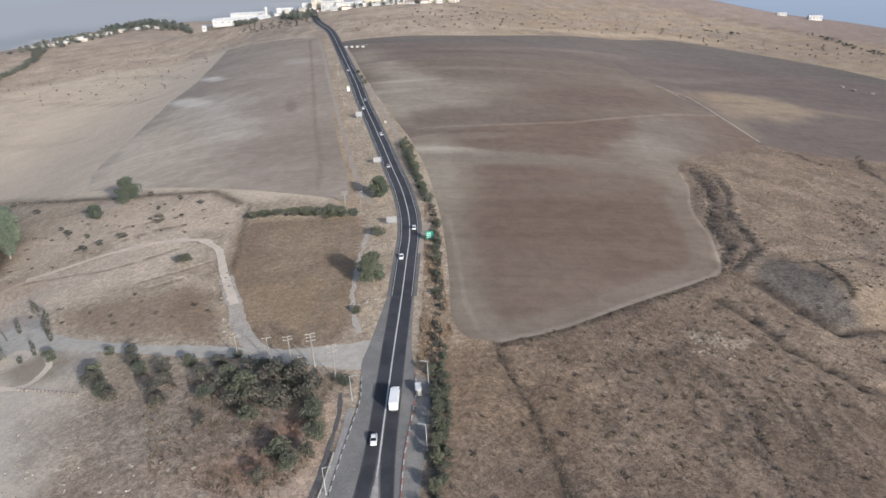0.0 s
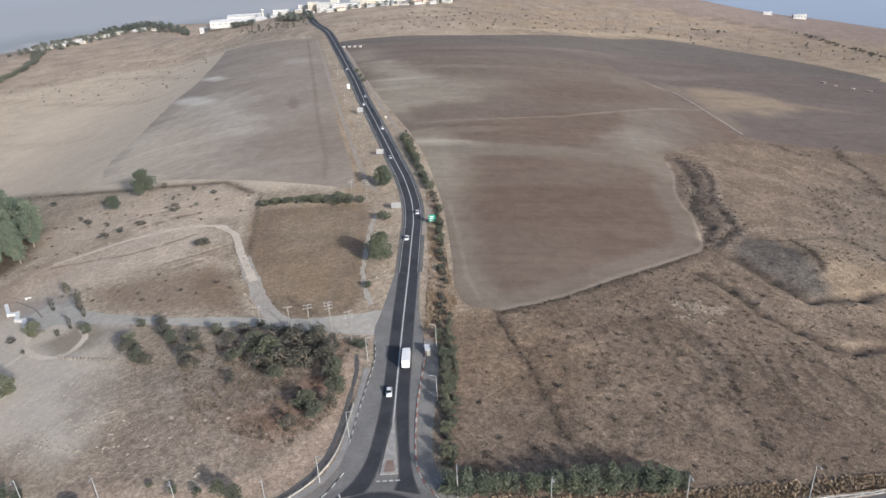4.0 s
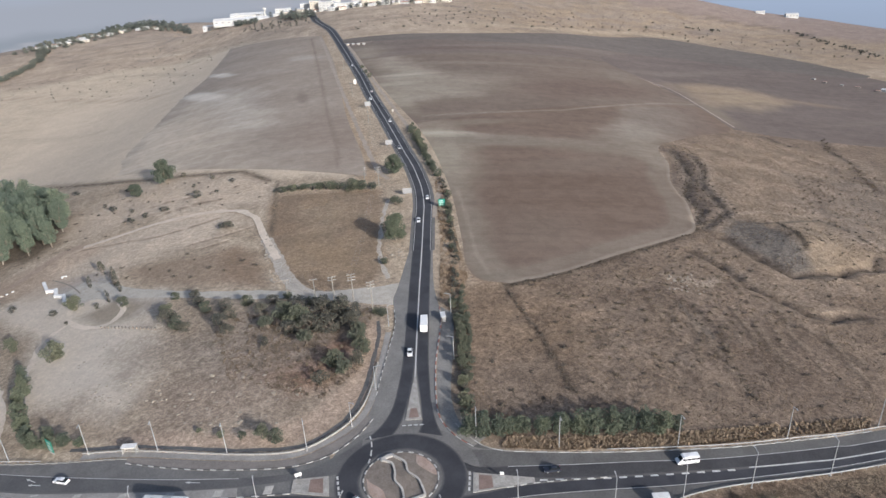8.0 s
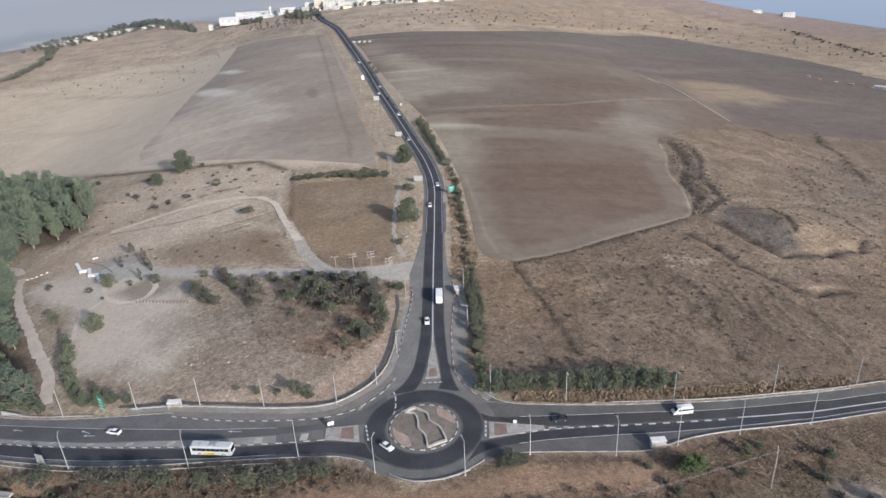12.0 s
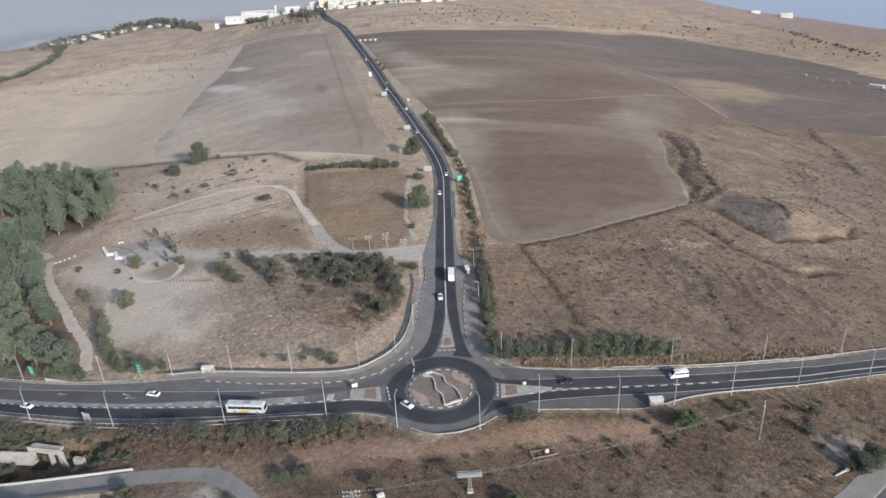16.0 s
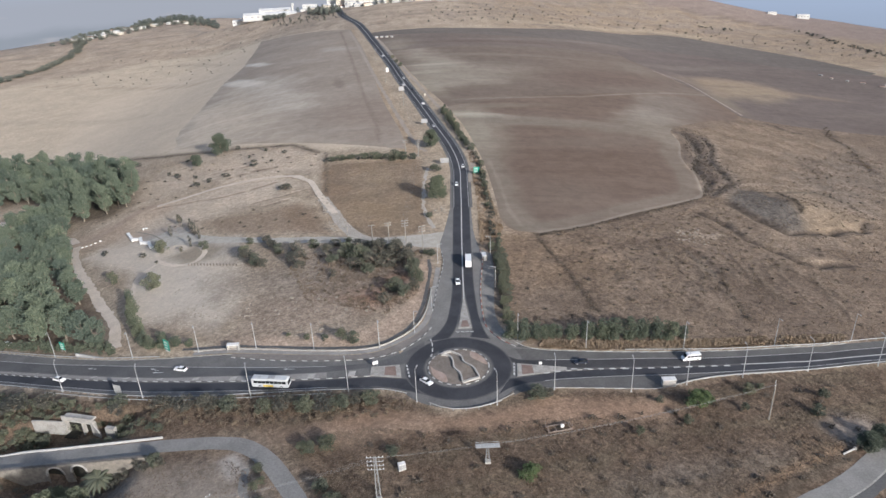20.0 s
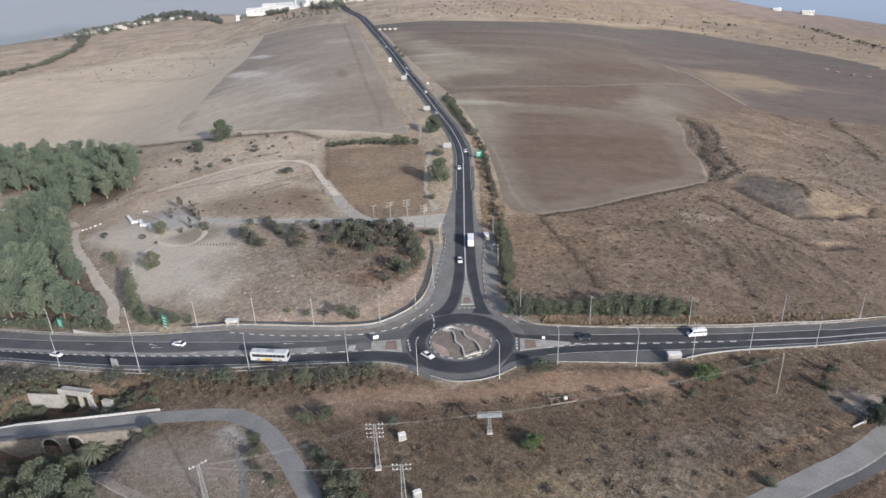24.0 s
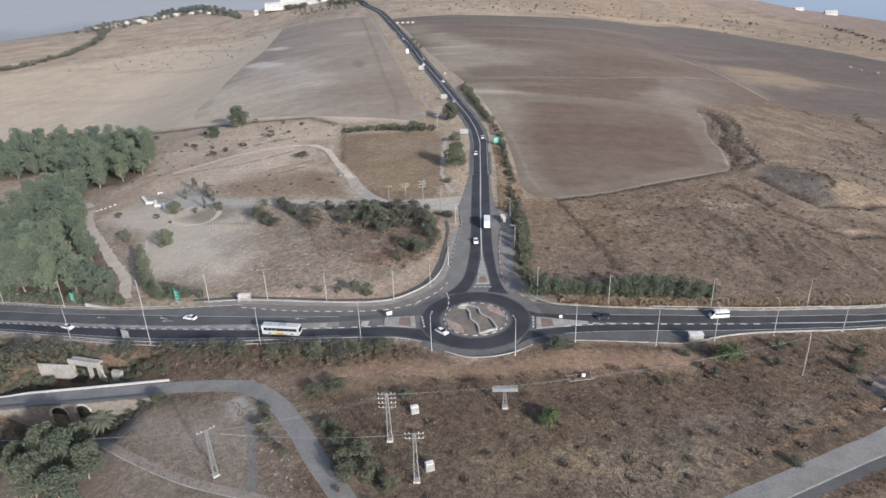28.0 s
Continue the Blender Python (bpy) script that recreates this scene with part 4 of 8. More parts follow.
road_n = sheet("road_north", evenly(kerb_w, 90), evenly(kerb_e, 90), M_PALEROAD, 0.062, 6, label="grey asphalt approach to a roundabout", category="road")
sheet("roundabout_road", arc(20.9), arc(9.6), M_APRON, 0.068, 6, label="circular asphalt carriageway of a roundabout", category="road")
lane("lane", evenly(W_N_TOP, 160), evenly(W_N_BOT, 160), M_WORN, 0.078, road_w)
lane("lane", evenly(W_S_TOP, 160), evenly(W_S_BOT, 160), M_ASPHALT, 0.082, road_w)
lane("lane", evenly(E_N, 150), evenly(E_MID_N, 150), M_BANKED, 0.086, road_e)
lane("lane", evenly(E_MID_S, 150), evenly(E_S, 150), M_ASPHALT, 0.09, road_e)
lane_w = [(-13.5, 25.2), (-9.5, 30), (-6.2, 38), (-4.4, 50), (-3.4, 62), (-2.8, 75), (-1.6, 111), (-0.3, 144)]
lane_wi = [(-5.5, 26.5), (-3.4, 31), (-1.6, 40), (0.0, 52), (0.7, 62), (1.2, 75), (2.4, 111), (3.7, 144)]
lane_ei = [(1.5, 27), (2.6, 32), (2.2, 42), (1.4, 52), (1.1, 62), (1.5, 75), (2.6, 111), (3.9, 144)]
lane_e = [(8.5, 25), (6.8, 31), (5.6, 40), (5.3, 50), (5.2, 62), (5.5, 75), (6.6, 111), (7.9, 144)]
lane("lane", evenly(lane_w, 70), evenly(lane_wi, 70), M_ASPHALT, 0.094, road_n)
lane("lane", evenly(lane_ei, 70), evenly(lane_e, 70), M_ASPHALT, 0.098, road_n)
lane("ring_lane", arc(17.2), arc(10.7), M_ASPHALT, 0.102, road_n)
far_line = [p for p in curve_through(NS, 4) if p.y > 143]
road_far = sheet("road_far", sideways(far_line, -4.2), sideways(far_line, 4.2), M_ASPHALT, 0.1, 3, label="straight dark asphalt country road", category="road")
sheet("shoulder", sideways(far_line, -5.6), sideways(far_line, 5.6), M_APRON, 0.07, 2, road_far)
SIDE = [(-1.2, 108), (-9.3, 107.0), (-20.8, 107.8), (-34.9, 110.0), (-54.2, 114.3), (-74.0, 118.5), (-89.9, 122.9), (-108, 129), (-122, 134), (-140, 142), (-152, 150)]
side_wide = [9.5, 6.5, 3.2, 2.8, 3.4, 2.8, 2.6, 3.0, 4.5, 7.0, 6.0]
side = evenly(SIDE, 90)
side_w = [side_wide[min(int(k / 89 * 10), 9)] + (side_wide[min(int(k / 89 * 10) + 1, 10)] - side_wide[min(int(k / 89 * 10), 9)]) * ((k / 89 * 10) % 1) for k in range(90)]
sheet("side_road", wavering(sideways(side, [-w for w in side_w]), 0.8), wavering(sideways(side, side_w), 0.8, 3), M_GRAVEL, 0.04, 4, label="worn grey side road with crumbling edges", category="road")
LOW = [(-200, -6), (-165, -11), (-140.4, -13.3), (-122.2, -15.0), (-105.0, -16.3), (-88.4, -17.1), (-72.0, -18.5), (-63.4, -21.3), (-55.6, -28.2), (-47.3, -40.0), (-41.3, -50.2), (-33.7, -61.9), (-10, -100), (30, -180), (80, -320)]
low = curve_through(LOW, 2)
sheet("low_road", wavering(sideways(low, -2.6), 0.15), wavering(sideways(low, 2.6), 0.15, 4), M_LANE, 0.05, 4, label="narrow grey asphalt lane with a sharp bend", category="road")
LOWR = [(-11.5, -98.5), (12, -85), (47, -66.2), (64, -57.6), (81, -48.9), (94, -42), (140, -14), (230, 10)]
lowr = curve_through(LOWR, 2)
sheet("low_road", wavering(sideways(lowr, -2.9), 0.12), wavering(sideways(lowr, 2.9), 0.12, 4), M_LANE, 0.06, 4, label="grey asphalt lane through dry scrub", category="road")
sheet("lane_verge", sideways(lowr, 3.3), wavering(sideways(lowr, 5.6), 0.8, 8), M_WORN, 0.045, 2, label="dark worn verge strip beside the lane", category="verge")
sheet("lane_edging", sideways(lowr, 2.86), sideways(lowr, 3.3), M_STAINED, 0.09, 1, label="pale concrete edging of the lane", category="kerb")


def dirt_track(name, points, wide, label, lift=0.045, mat=None):
    line = curve_through(points, 1.5)
    return sheet(name, wavering(wavering(sideways(line, -wide), 0.8), 0.5, 21), wavering(wavering(sideways(line, wide), 0.8, 9), 0.5, 33), mat or M_TRACK, lift, 3, label=label, category="track")


dirt_track("dirt_track", [(-59.3, 145.9), (-70.1, 171.8), (-78.2, 194), (-84, 203), (-92, 210.5), (-111.1, 214.4), (-134.4, 211.6), (-155.7, 203.6), (-170, 199.5)], 1.7, "pale dusty farm track curving over a slope", 0.3)
dirt_track("dirt_track", [(-39.6, 110.6), (-46, 117.7), (-53, 130), (-59.3, 145.9), (-64, 157), (-69, 170)], 2.9, "wide greyish end of a farm track", 0.045, M_EARTH)
dirt_track("dirt_track", [(-168, 201), (-178, 200), (-183.5, 189.8), (-188.5, 177), (-193, 168), (-203, 165.5), (-214, 167)], 3.0, "pale reddish earth track fading into a slope", 0.25, M_CLAY)
WOOD_TRACK = [(-240, 195), (-215, 180), (-203, 166), (-194.5, 147), (-181, 124.5), (-165.5, 102.7), (-151, 81), (-141, 68), (-134, 56.6), (-128, 42)]
dirt_track("dirt_track", WOOD_TRACK, 2.1, "pale dirt track along the edge of a wood", 0.2)
dirt_track("dirt_track", [(-116.5, 768.6), (-91.5, 632.5), (-71.9, 521.7), (-50.9, 407.4), (-39.4, 346.9), (-28.5, 290.9), (-21, 255), (-14, 236)], 1.5, "dusty field track beside the main road", 0.075, M_FARTRACK)
dirt_track("dirt_track", [(9.0, 180), (13, 205), (14.5, 235), (11, 262), (4, 300), (-5, 345), (-22, 425), (-46, 540), (-78, 700)], 1.4, "dusty track between road and field", 0.075, M_FARTRACK)
dirt_track("dirt_track", [(-13, 205), (-14.5, 185), (-15, 168), (-15, 150), (-13.5, 135), (-10, 120)], 0.9, "narrow dusty track beside a tree", 0.05, M_EARTH)
dirt_track("dirt_track", [(-143, 128), (-140.5, 120), (-134.5, 113), (-127, 108.5), (-120.5, 108.5), (-117.3, 113), (-117.8, 121), (-122, 126)], 1.2, "pale footpath looping round a small plot", 0.05)
dirt_track("dirt_track", [(-139, 114), (-143, 104), (-140.5, 91), (-137.5, 80)], 1.1, "faint dusty footpath", 0.05)
dirt_track("dirt_track", [(-310, 264), (-290, 258), (-275, 254)], 4.0, "pale dirt track behind a wood", 0.06)
low_path = evenly([(-109.3, -25.5), (-95.5, -38.8), (-83.5, -46.9), (-69.8, -54.4), (-56, -59.6), (-44, -64)], 60)
rim = curve_through([(-169.5, 164.5), (-164.9, 161.2), (-156, 153.9), (-150, 147.5), (-145.7, 142.3)], 1.2)
sheet("yard_edging", sideways(rim, -0.3), sideways(rim, 0.3), M_OLDSTONE, 0.2, 1, label="dark stone edging curving round the yard", category="kerb")
sheet("footpath", sideways(low_path, -1.2), sideways(low_path, 1.2), M_FOOTPATH, 0.05, 2, label="narrow trodden footpath with a pale stone edging", category="path")
sheet("path_edging", sideways(low_path, 1.2), sideways(low_path, 1.5), M_CONCRETE, 0.12, 1, label="pale stone edging of a footpath", category="kerb")
dirt_track("dirt_track", [(-61.5, -30), (-60.8, -35.5), (-57.7, -44.8), (-53.8, -59.5), (-51, -72)], 1.1, "dark grey wheel track on rough ground", 0.045, M_PALEROAD)
dirt_track("dirt_track", [(227.5, 566), (240, 550), (249, 535), (253, 505), (254.5, 477), (256, 440), (257, 405)], 0.9, "pale grassy track between two ploughed fields", 0.13, M_FARTRACK)
dirt_track("dirt_track", [(-280, 245), (-265, 240), (-250, 232)], 2.5, "pale dirt track entering a wood", 0.05)
M_FOOTWAY = surface("dusty_paving", (0.2, 0.188, 0.173), (0.275, 0.26, 0.24), 0.25, 2.0)
# paved footways
foot = [(20, 21.5), (15.2, 23.0), (11.5, 28.6), (9.6, 36.7), (9.2, 45.9), (10.4, 60), (11.6, 74.1), (12.2, 90.9), (10.8, 100.2), (9.6, 118)]
sheet("footway", sideways(evenly(kerb_e[1:10], 60), 0.45), sideways(evenly(foot[:8], 60), 2.4), M_FOOTWAY, 0.09, 2, label="pale concrete footway beside the road", category="footway")
fw = evenly([(-95, 29.5), (-80.2, 27.9), (-54.3, 22.4), (-39.2, 20.3), (-30.2, 21.0), (-23.1, 25.0), (-17.2, 30.0), (-13.0, 37), (-10.8, 47), (-9.2, 62), (-7.6, 80)], 80)
sheet("footway", fw, sideways(fw, [-2.0] * 80), M_PATH, 0.09, 2, label="pale concrete footway curving round the junction", category="footway")
M_PINKPAVE = surface("pinkish_paving", (0.185, 0.165, 0.15), (0.25, 0.225, 0.205), 0.25, 2.5)
sheet("paved_shoulder", evenly([(-80.2, 27.6), (-66, 24.6), (-54.3, 22.1), (-39.2, 20.0), (-30.2, 20.6), (-23.1, 24.6), (-17.2, 29.6), (-13.4, 36)], 70), evenly([(-80, 25.6), (-66, 21.4), (-54.3, 19.0), (-39.2, 17.3), (-30, 17.7), (-22.3, 20.9), (-15.9, 27.3), (-12.0, 34)], 70), M_PINKPAVE, 0.086, 3,
      label="pinkish paved shoulder between kerb and footway", category="footway")
drain = evenly([(-100, 33.6), (-80.2, 31.4), (-54.3, 25.9), (-39.2, 23.8), (-30.2, 24.5), (-24.8, 28.2), (-20.0, 33), (-16.4, 40), (-14.2, 49), (-12.6, 62), (-11.2, 78), (-12, 88)], 80)
sheet("drain_channel", wavering(drain, 0.3), wavering(sideways(drain, [-1.3] * 80), 0.4, 2), M_BLACKPAINT, 0.05, 2, label="dark concrete drain channel behind the footway", category="drain")
# ---- road markings ----
def stripe(name, line, wide, lift, parent, dash=0, gap=0):
    """Painted line; with dash and gap, one mesh for every dash."""
    if not dash:
        sheet(name, sideways(line, -wide / 2), sideways(line, wide / 2), M_ROADPAINT, lift, 1, parent)
        return
    step = (line[1] - line[0]).length
    n, m = max(2, round(dash / step)), max(1, round(gap / step))
    for i in range(0, len(line) - n, n + m):
        bit = line[i:i + n + 1]
        sheet(name, sideways(bit, -wide / 2), sideways(bit, wide / 2), M_ROADPAINT, lift, 1, parent)


stripe("centre_line", [p for p in curve_through(NS, 3) if 52 < p.y < 960], 0.42, 0.125, road_far)
stripe("edge_line", sideways(far_line[:120], -3.7), 0.18, 0.125, road_far)
stripe("edge_line", sideways(far_line[:120], 3.7), 0.18, 0.125, road_far)
e_line = curve_through(E_MID_N[5:], 1.0)
stripe("centre_line", e_line[20:], 0.4, 0.115, road_e)
stripe("lane_dash", sideways(curve_through(E_MID_N[3:7], 1.0), 0.5), 0.6, 0.115, road_e, 2.5, 2)
stripe("edge_line", sideways(curve_through(E_N[3:], 2.0), 0.3), 0.18, 0.115, road_e)
stripe("edge_line", sideways(curve_through(E_S[3:], 2.0), -0.3), 0.18, 0.115, road_e)
stripe("edge_line", sideways(curve_through(W_N_TOP[:9], 2.0), 0.3), 0.18, 0.115, road_w)
stripe("edge_line", sideways(curve_through(W_S_BOT[:9], 2.0), -0.3), 0.18, 0.115, road_w)
stripe("give_way_dash", [Vector((-12.5 + 1.3 * math.cos(a), 21 + 6 * math.sin(a))) for a in np.linspace(-1, 1.2, 12)], 0.4, 0.13, road_n, 1.0, 1.0)
stripe("give_way_dash", [Vector((-3 + k * 0.55, 30.2)) for k in range(13)], 0.45, 0.13, road_n, 1.1, 0.6)
stripe("give_way_dash", [Vector((-19.6 + 0.1 * k, 12 - k * 0.6)) for k in range(13)], 0.5, 0.13, road_w, 1.2, 0.6)
stripe("give_way_dash", [Vector((14.8 - 0.06 * k, 10.8 - k * 0.6)) for k in range(13)], 0.5, 0.13, road_e, 1.2, 0.6)


def lane_arrow(x, y, turn, parent):
    c, s = math.cos(radians(turn)), math.sin(radians(turn))
    pts = [(-2, -0.12), (0.8, -0.12), (0.8, -0.45), (2.2, 0), (0.8, 0.45), (0.8, 0.12), (-2, 0.12)]
    spots = [(x + a * c - b * s, y + a * s + b * c) for a, b in pts]
    mesh_object("lane_arrow", [(a, b, high(a, b) + 0.12) for a, b in spots], [tuple(range(7))], M_ROADPAINT, parent)


for x, y, a in [(-104, 21.5, 167), (-106, 23.6, 150), (-131, 30.5, 160), (-58, 14.6, 170), (0.9, 47, -88)]:
    lane_arrow(x, y, a, road_w if x < -20 else road_n)


# ---- kerbs ----
def kerb(points, label, mats, piece=1.9, wide=0.3, tall=0.16, name="kerb"):
    """A line of kerb stones, painted by turns."""
    n = max(2, round(length_of(points) / piece))
    line = evenly(points, n + 1)
    x, y = line[0]
    top = tagged(new(name), label, "kerb", kind="structure")
    data = [baked("kerb_stone", boxed((0, 0, 0), (piece * 0.985, wide, tall), 0.03), m) for m in mats]
    for i, (a, b) in enumerate(zip(line, line[1:])):
        c = (a + b) / 2
        s = (b - a).length / piece
        ob = part("kerb_stone", data[i % len(data)], None, top)
        ob.matrix_basis = pose(c.x, c.y, high(c.x, c.y) + 0.09 + tall / 2, 0, 0, math.degrees(math.atan2(b.y - a.y, b.x - a.x))) @ Matrix.Diagonal((s, 1, 1, 1))
    return top


WB, WR = (M_KERBWHITE, M_BLACKPAINT), (M_KERBWHITE, M_REDPAINT)
kerb([(CX + 9.7 * math.cos(a), CY + 9.7 * math.sin(a)) for a in np.linspace(0, 2 * math.pi, 25)], "round black and white painted kerb of the traffic island", WB, 1.5, 0.35, 0.22)
kerb([(-80, 25.2), (-66, 21.0), (-54.3, 18.6), (-39.2, 16.9), (-30, 17.3), (-22, 20.5), (-15.5, 27), (-11.5, 34)], "black and white kerb along the curving carriageway", WB, 1.9)
kerb(kerb_w[4:9], "black and white kerb beside the footway", WB, 1.9)
kerb(kerb_e[1:10], "faded red and white kerb beside the footway", WR, 2.2)
kerb([(-400, 128.5), (-290, 87), (-240, 66), (-175.5, 41.2), (-147.2, 29.9), (-122.6, 21.4), (-101, 15.8), (-81, 11.8), (-62, 9), (-45, 7.6), (-31, 7.2)][3:], "black and white kerb of the central reservation", WB, 2.0)
kerb(E_MID_S[2:5], "black and white kerb of a splitter island", WB, 1.7)
kerb([(-12.5, -7.7), (-8, -10.4), (-3, -11.2), (3, -10.4), (8, -8.4), (13, -5)], "pale concrete kerb round the outside of the junction", (M_STAINED, M_STAINED), 2.0)
kerb(E_OUT_N[1:10], "pale concrete kerb with a narrow white edge", (M_STAINED, M_KERBWHITE), 3.0)
kerb(E_OUT_S[2:11], "pale concrete kerb at a bus lay-by", (M_STAINED, M_KERBWHITE), 3.0)
kerb(W_OUT_N[2:7], "pale concrete edging of the carriageway", (M_STAINED, M_STAINED), 3.5)
kerb([(-95, 31.7), (-80.2, 30.1), (-54.3, 24.6), (-39.2, 22.5), (-30.2, 23.2), (-24, 27.0), (-19, 32), (-15.2, 39), (-13, 48), (-11.4, 62)], "white-topped low wall behind the footway", (M_STAINED, M_STAINED), 3.5, 0.35, 0.5, "low_wall")

# central reservation and splitter islands
sheet("central_reservation", evenly([(a, b - 0.3) for a, b in W_N_BOT[2:9]], 90), evenly([(a, b + 0.3) for a, b in W_S_TOP[2:9]], 90), M_PATH, 0.16, 2, label="pale paved central reservation with darker slabs", category="traffic island")


def outline_slab(name, pts, mat, tall, label, parent=None, category="traffic island"):
    bm = bmesh.new()
    low_ring = [bm.verts.new((x, y, high(x, y) + 0.06)) for x, y in pts]
    top_ring = [bm.verts.new((x, y, high(x, y) + 0.06 + tall)) for x, y in pts]
    bm.faces.new(top_ring)
    for i in range(len(pts)):
        j = (i + 1) % len(pts)
        bm.faces.new((low_ring[i], low_ring[j], top_ring[j], top_ring[i]))
    bmesh.ops.recalc_face_normals(bm, faces=bm.faces)
    ob = new(name, baked(name, bm, mat))
    ob.parent = parent
    return tagged(ob, label, "" if parent else category, kind="" if parent else "structure")


split_w = outline_slab("splitter_island", [(-31, 12.0), (-21.8, 12.3), (-21.0, 5.2), (-31, 7.4)], M_STAINED, 0.2, "concrete splitter island with brick-red paving")
outline_slab("paving", [(-26.5, 11.5), (-23.2, 11.6), (-22.6, 6.4), (-26.5, 7.2)], M_BRICKPAVE, 0.22, "red-brown block paving", split_w)
split_e = outline_slab("splitter_island", [(15.6, 10.3), (31, 7.6), (31, 6.0), (15.0, 3.4)], M_STAINED, 0.2, "concrete splitter island tapering along the road")
outline_slab("paving", [(17.0, 9.4), (20.3, 8.9), (20.3, 4.8), (16.6, 4.2)], M_BRICKPAVE, 0.22, "red-brown block paving", split_e)
split_n = outline_slab("splitter_island", [(-2.2, 32.5), (2.6, 32.5), (1.6, 44), (1.0, 53), (0.5, 53), (-1.0, 42)], M_STAINED, 0.2, "concrete splitter island ending in a point")
outline_slab("paving", [(-1.2, 33.3), (1.8, 33.3), (1.2, 37.5), (-0.6, 37.5)], M_BRICKPAVE, 0.22, "red-brown block paving", split_n)
for k in range(14):
    x = -38 - k * 13.0
    y = float(np.interp(x, [a for a, b in W_N_BOT], [b for a, b in W_N_BOT])) - 0.9
    y2 = float(np.interp(x, [a for a, b in W_S_TOP], [b for a, b in W_S_TOP])) + 0.9
    outline_slab("crossing_slab", [(x, y), (x + 2.2, y), (x + 2.0, y2), (x - 0.2, y2)], M_CONCRETE, 0.12, "light concrete slab across the reservation")

# round traffic island with beds and wavy walls
M_ISLAND = surface("island_soil", (0.16, 0.135, 0.115), (0.24, 0.205, 0.175), 0.4, 2.5, 0.95, 0.5, 0.06)
island = tagged(mesh_object("island_bed", [(CX, CY, high(CX, CY) + 0.5)] + [(p.x, p.y, high(p.x, p.y) + 0.2) for p in arc(9.5, 0, 355, 72)], [(0, i, i % 72 + 1) for i in range(1, 73)], M_ISLAND),
                "round gravel traffic island between black and white kerbs", "traffic island", kind="structure")


def bed(name, pts, mat, label):
    line = evenly(pts + [pts[0]], 40)[:-1]
    bm = bmesh.new()
    ring_v = [bm.verts.new((p.x, p.y, high(p.x, p.y) + 0.62 - 0.042 * math.hypot(p.x - CX, p.y - CY))) for p in line]
    base_v = [bm.verts.new((p.x, p.y, high(p.x, p.y) + 0.1)) for p in line]
    bm.faces.new(ring_v)
    for i in range(len(line)):
        j = (i + 1) % len(line)
        bm.faces.new((base_v[i], base_v[j], ring_v[j], ring_v[i]))
    bmesh.ops.recalc_face_normals(bm, faces=bm.faces)
    part(name, bm, mat, island, label)


M_PINK = surface("pink_gravel", (0.3, 0.22, 0.18), (0.42, 0.33, 0.28), 0.5, 3.0, 0.95, 0.5, 0.05)
bed("gravel_bed", [(-12, 10.5), (-10.5, 8.5), (-7.5, 5.8), (-6.6, 1.8), (-8.5, 2.2), (-11, 5.5)], M_PINK, "pinkish gravel bed")
bed("gravel_bed", [(1, 18.2), (1.2, 14.5), (4.0, 11.6), (6.2, 10.2), (5.6, 13.2), (3.5, 16.4)], M_PINK, "pinkish gravel bed")


def wavy_wall(pts, wide, tall, mat, label):
    line = curve_through(pts, 0.35)
    a, b = sideways(line, -wide / 2), sideways(line, wide / 2)
    verts = []
    for p, q in zip(a, b):
        z = high(p.x, p.y) + 0.1
        verts += [(p.x, p.y, z), (p.x, p.y, z + tall), (q.x, q.y, z + tall), (q.x, q.y, z)]
    faces = []
    for i in range(len(line) - 1):
        for k in range(3):
            faces.append((4 * i + k, 4 * i + k + 1, 4 * i + k + 5, 4 * i + k + 4))
    faces += [(0, 1, 2, 3), tuple(4 * (len(line) - 1) + k for k in (3, 2, 1, 0))]
    return part("wavy_wall", mesh_of("wavy_wall", verts, faces, mat), mat, island, label)


wavy_wall([(-8.2, 16.4), (-5.6, 15.0), (-4.6, 12.0), (-4.4, 8.5), (-2.6, 5.5), (-2.0, 1.0)], 0.5, 0.8, M_CONCRETE, "low pale wavy wall")
wavy_wall([(-5.2, 17.8), (-2.0, 15.0), (-1.2, 11.6), (1.4, 8.8), (2.6, 5.6), (3.2, 3.2)], 0.5, 0.8, M_CONCRETE, "low pale wavy wall")
wavy_wall([(-2.0, 0.9), (0.6, 2.2), (3.3, 3.2)], 0.8, 0.6, M_CONCRETE, "pale retaining edge")
wavy_wall([(-8.4, 16.2), (-6.8, 17.6), (-5.0, 18.0)], 0.9, 0.7, M_CONCRETE, "grey concrete block")


# ---- street furniture ----
def lamp_post(x, y, tall, turn, arms=1):
    top = thing("street_lamp", "tall grey galvanised street lamp with a bent arm", "street lamp", "street lamps", x, y, turn)
    part("footing", tubed((0, 0, -0.3), (0, 0, 0.25), 0.3, 0.28), M_CONCRETE, top)
    part("pole", tubed((0, 0, 0.2), (0, 0, tall), 0.14, 0.08), M_STEEL, top)
    part("arm", tubed((0, 0, tall - 0.1), (1.3, 0, tall + 0.25), 0.1, 0.08), M_STEEL, top)
    head = part("lamp_head", boxed((1.65, 0, tall + 0.28), (0.85, 0.34, 0.18), 0.05), M_SIGNBACK, top)
    part("lens", boxed((1.7, 0, tall + 0.17), (0.55, 0.24, 0.06), 0.02), M_LAMPGLASS, head)
    return top


for x, y in [(-151.5, 43.8), (-117.6, 33.4), (-93.0, 31.2), (-72.0, 28.6), (-51.3, 24.4), (-29.0, 22.9), (-186, 60), (-222, 76)]:
    lamp_post(x, y, 11.0, -75)
for x, y in [(-136.0, 18.9), (-104.1, 8.0), (-67.4, 1.1), (-37.1, 0.2), (-170, 31.5), (-206, 46)]:
    lamp_post(x, y, 11.5, 105)
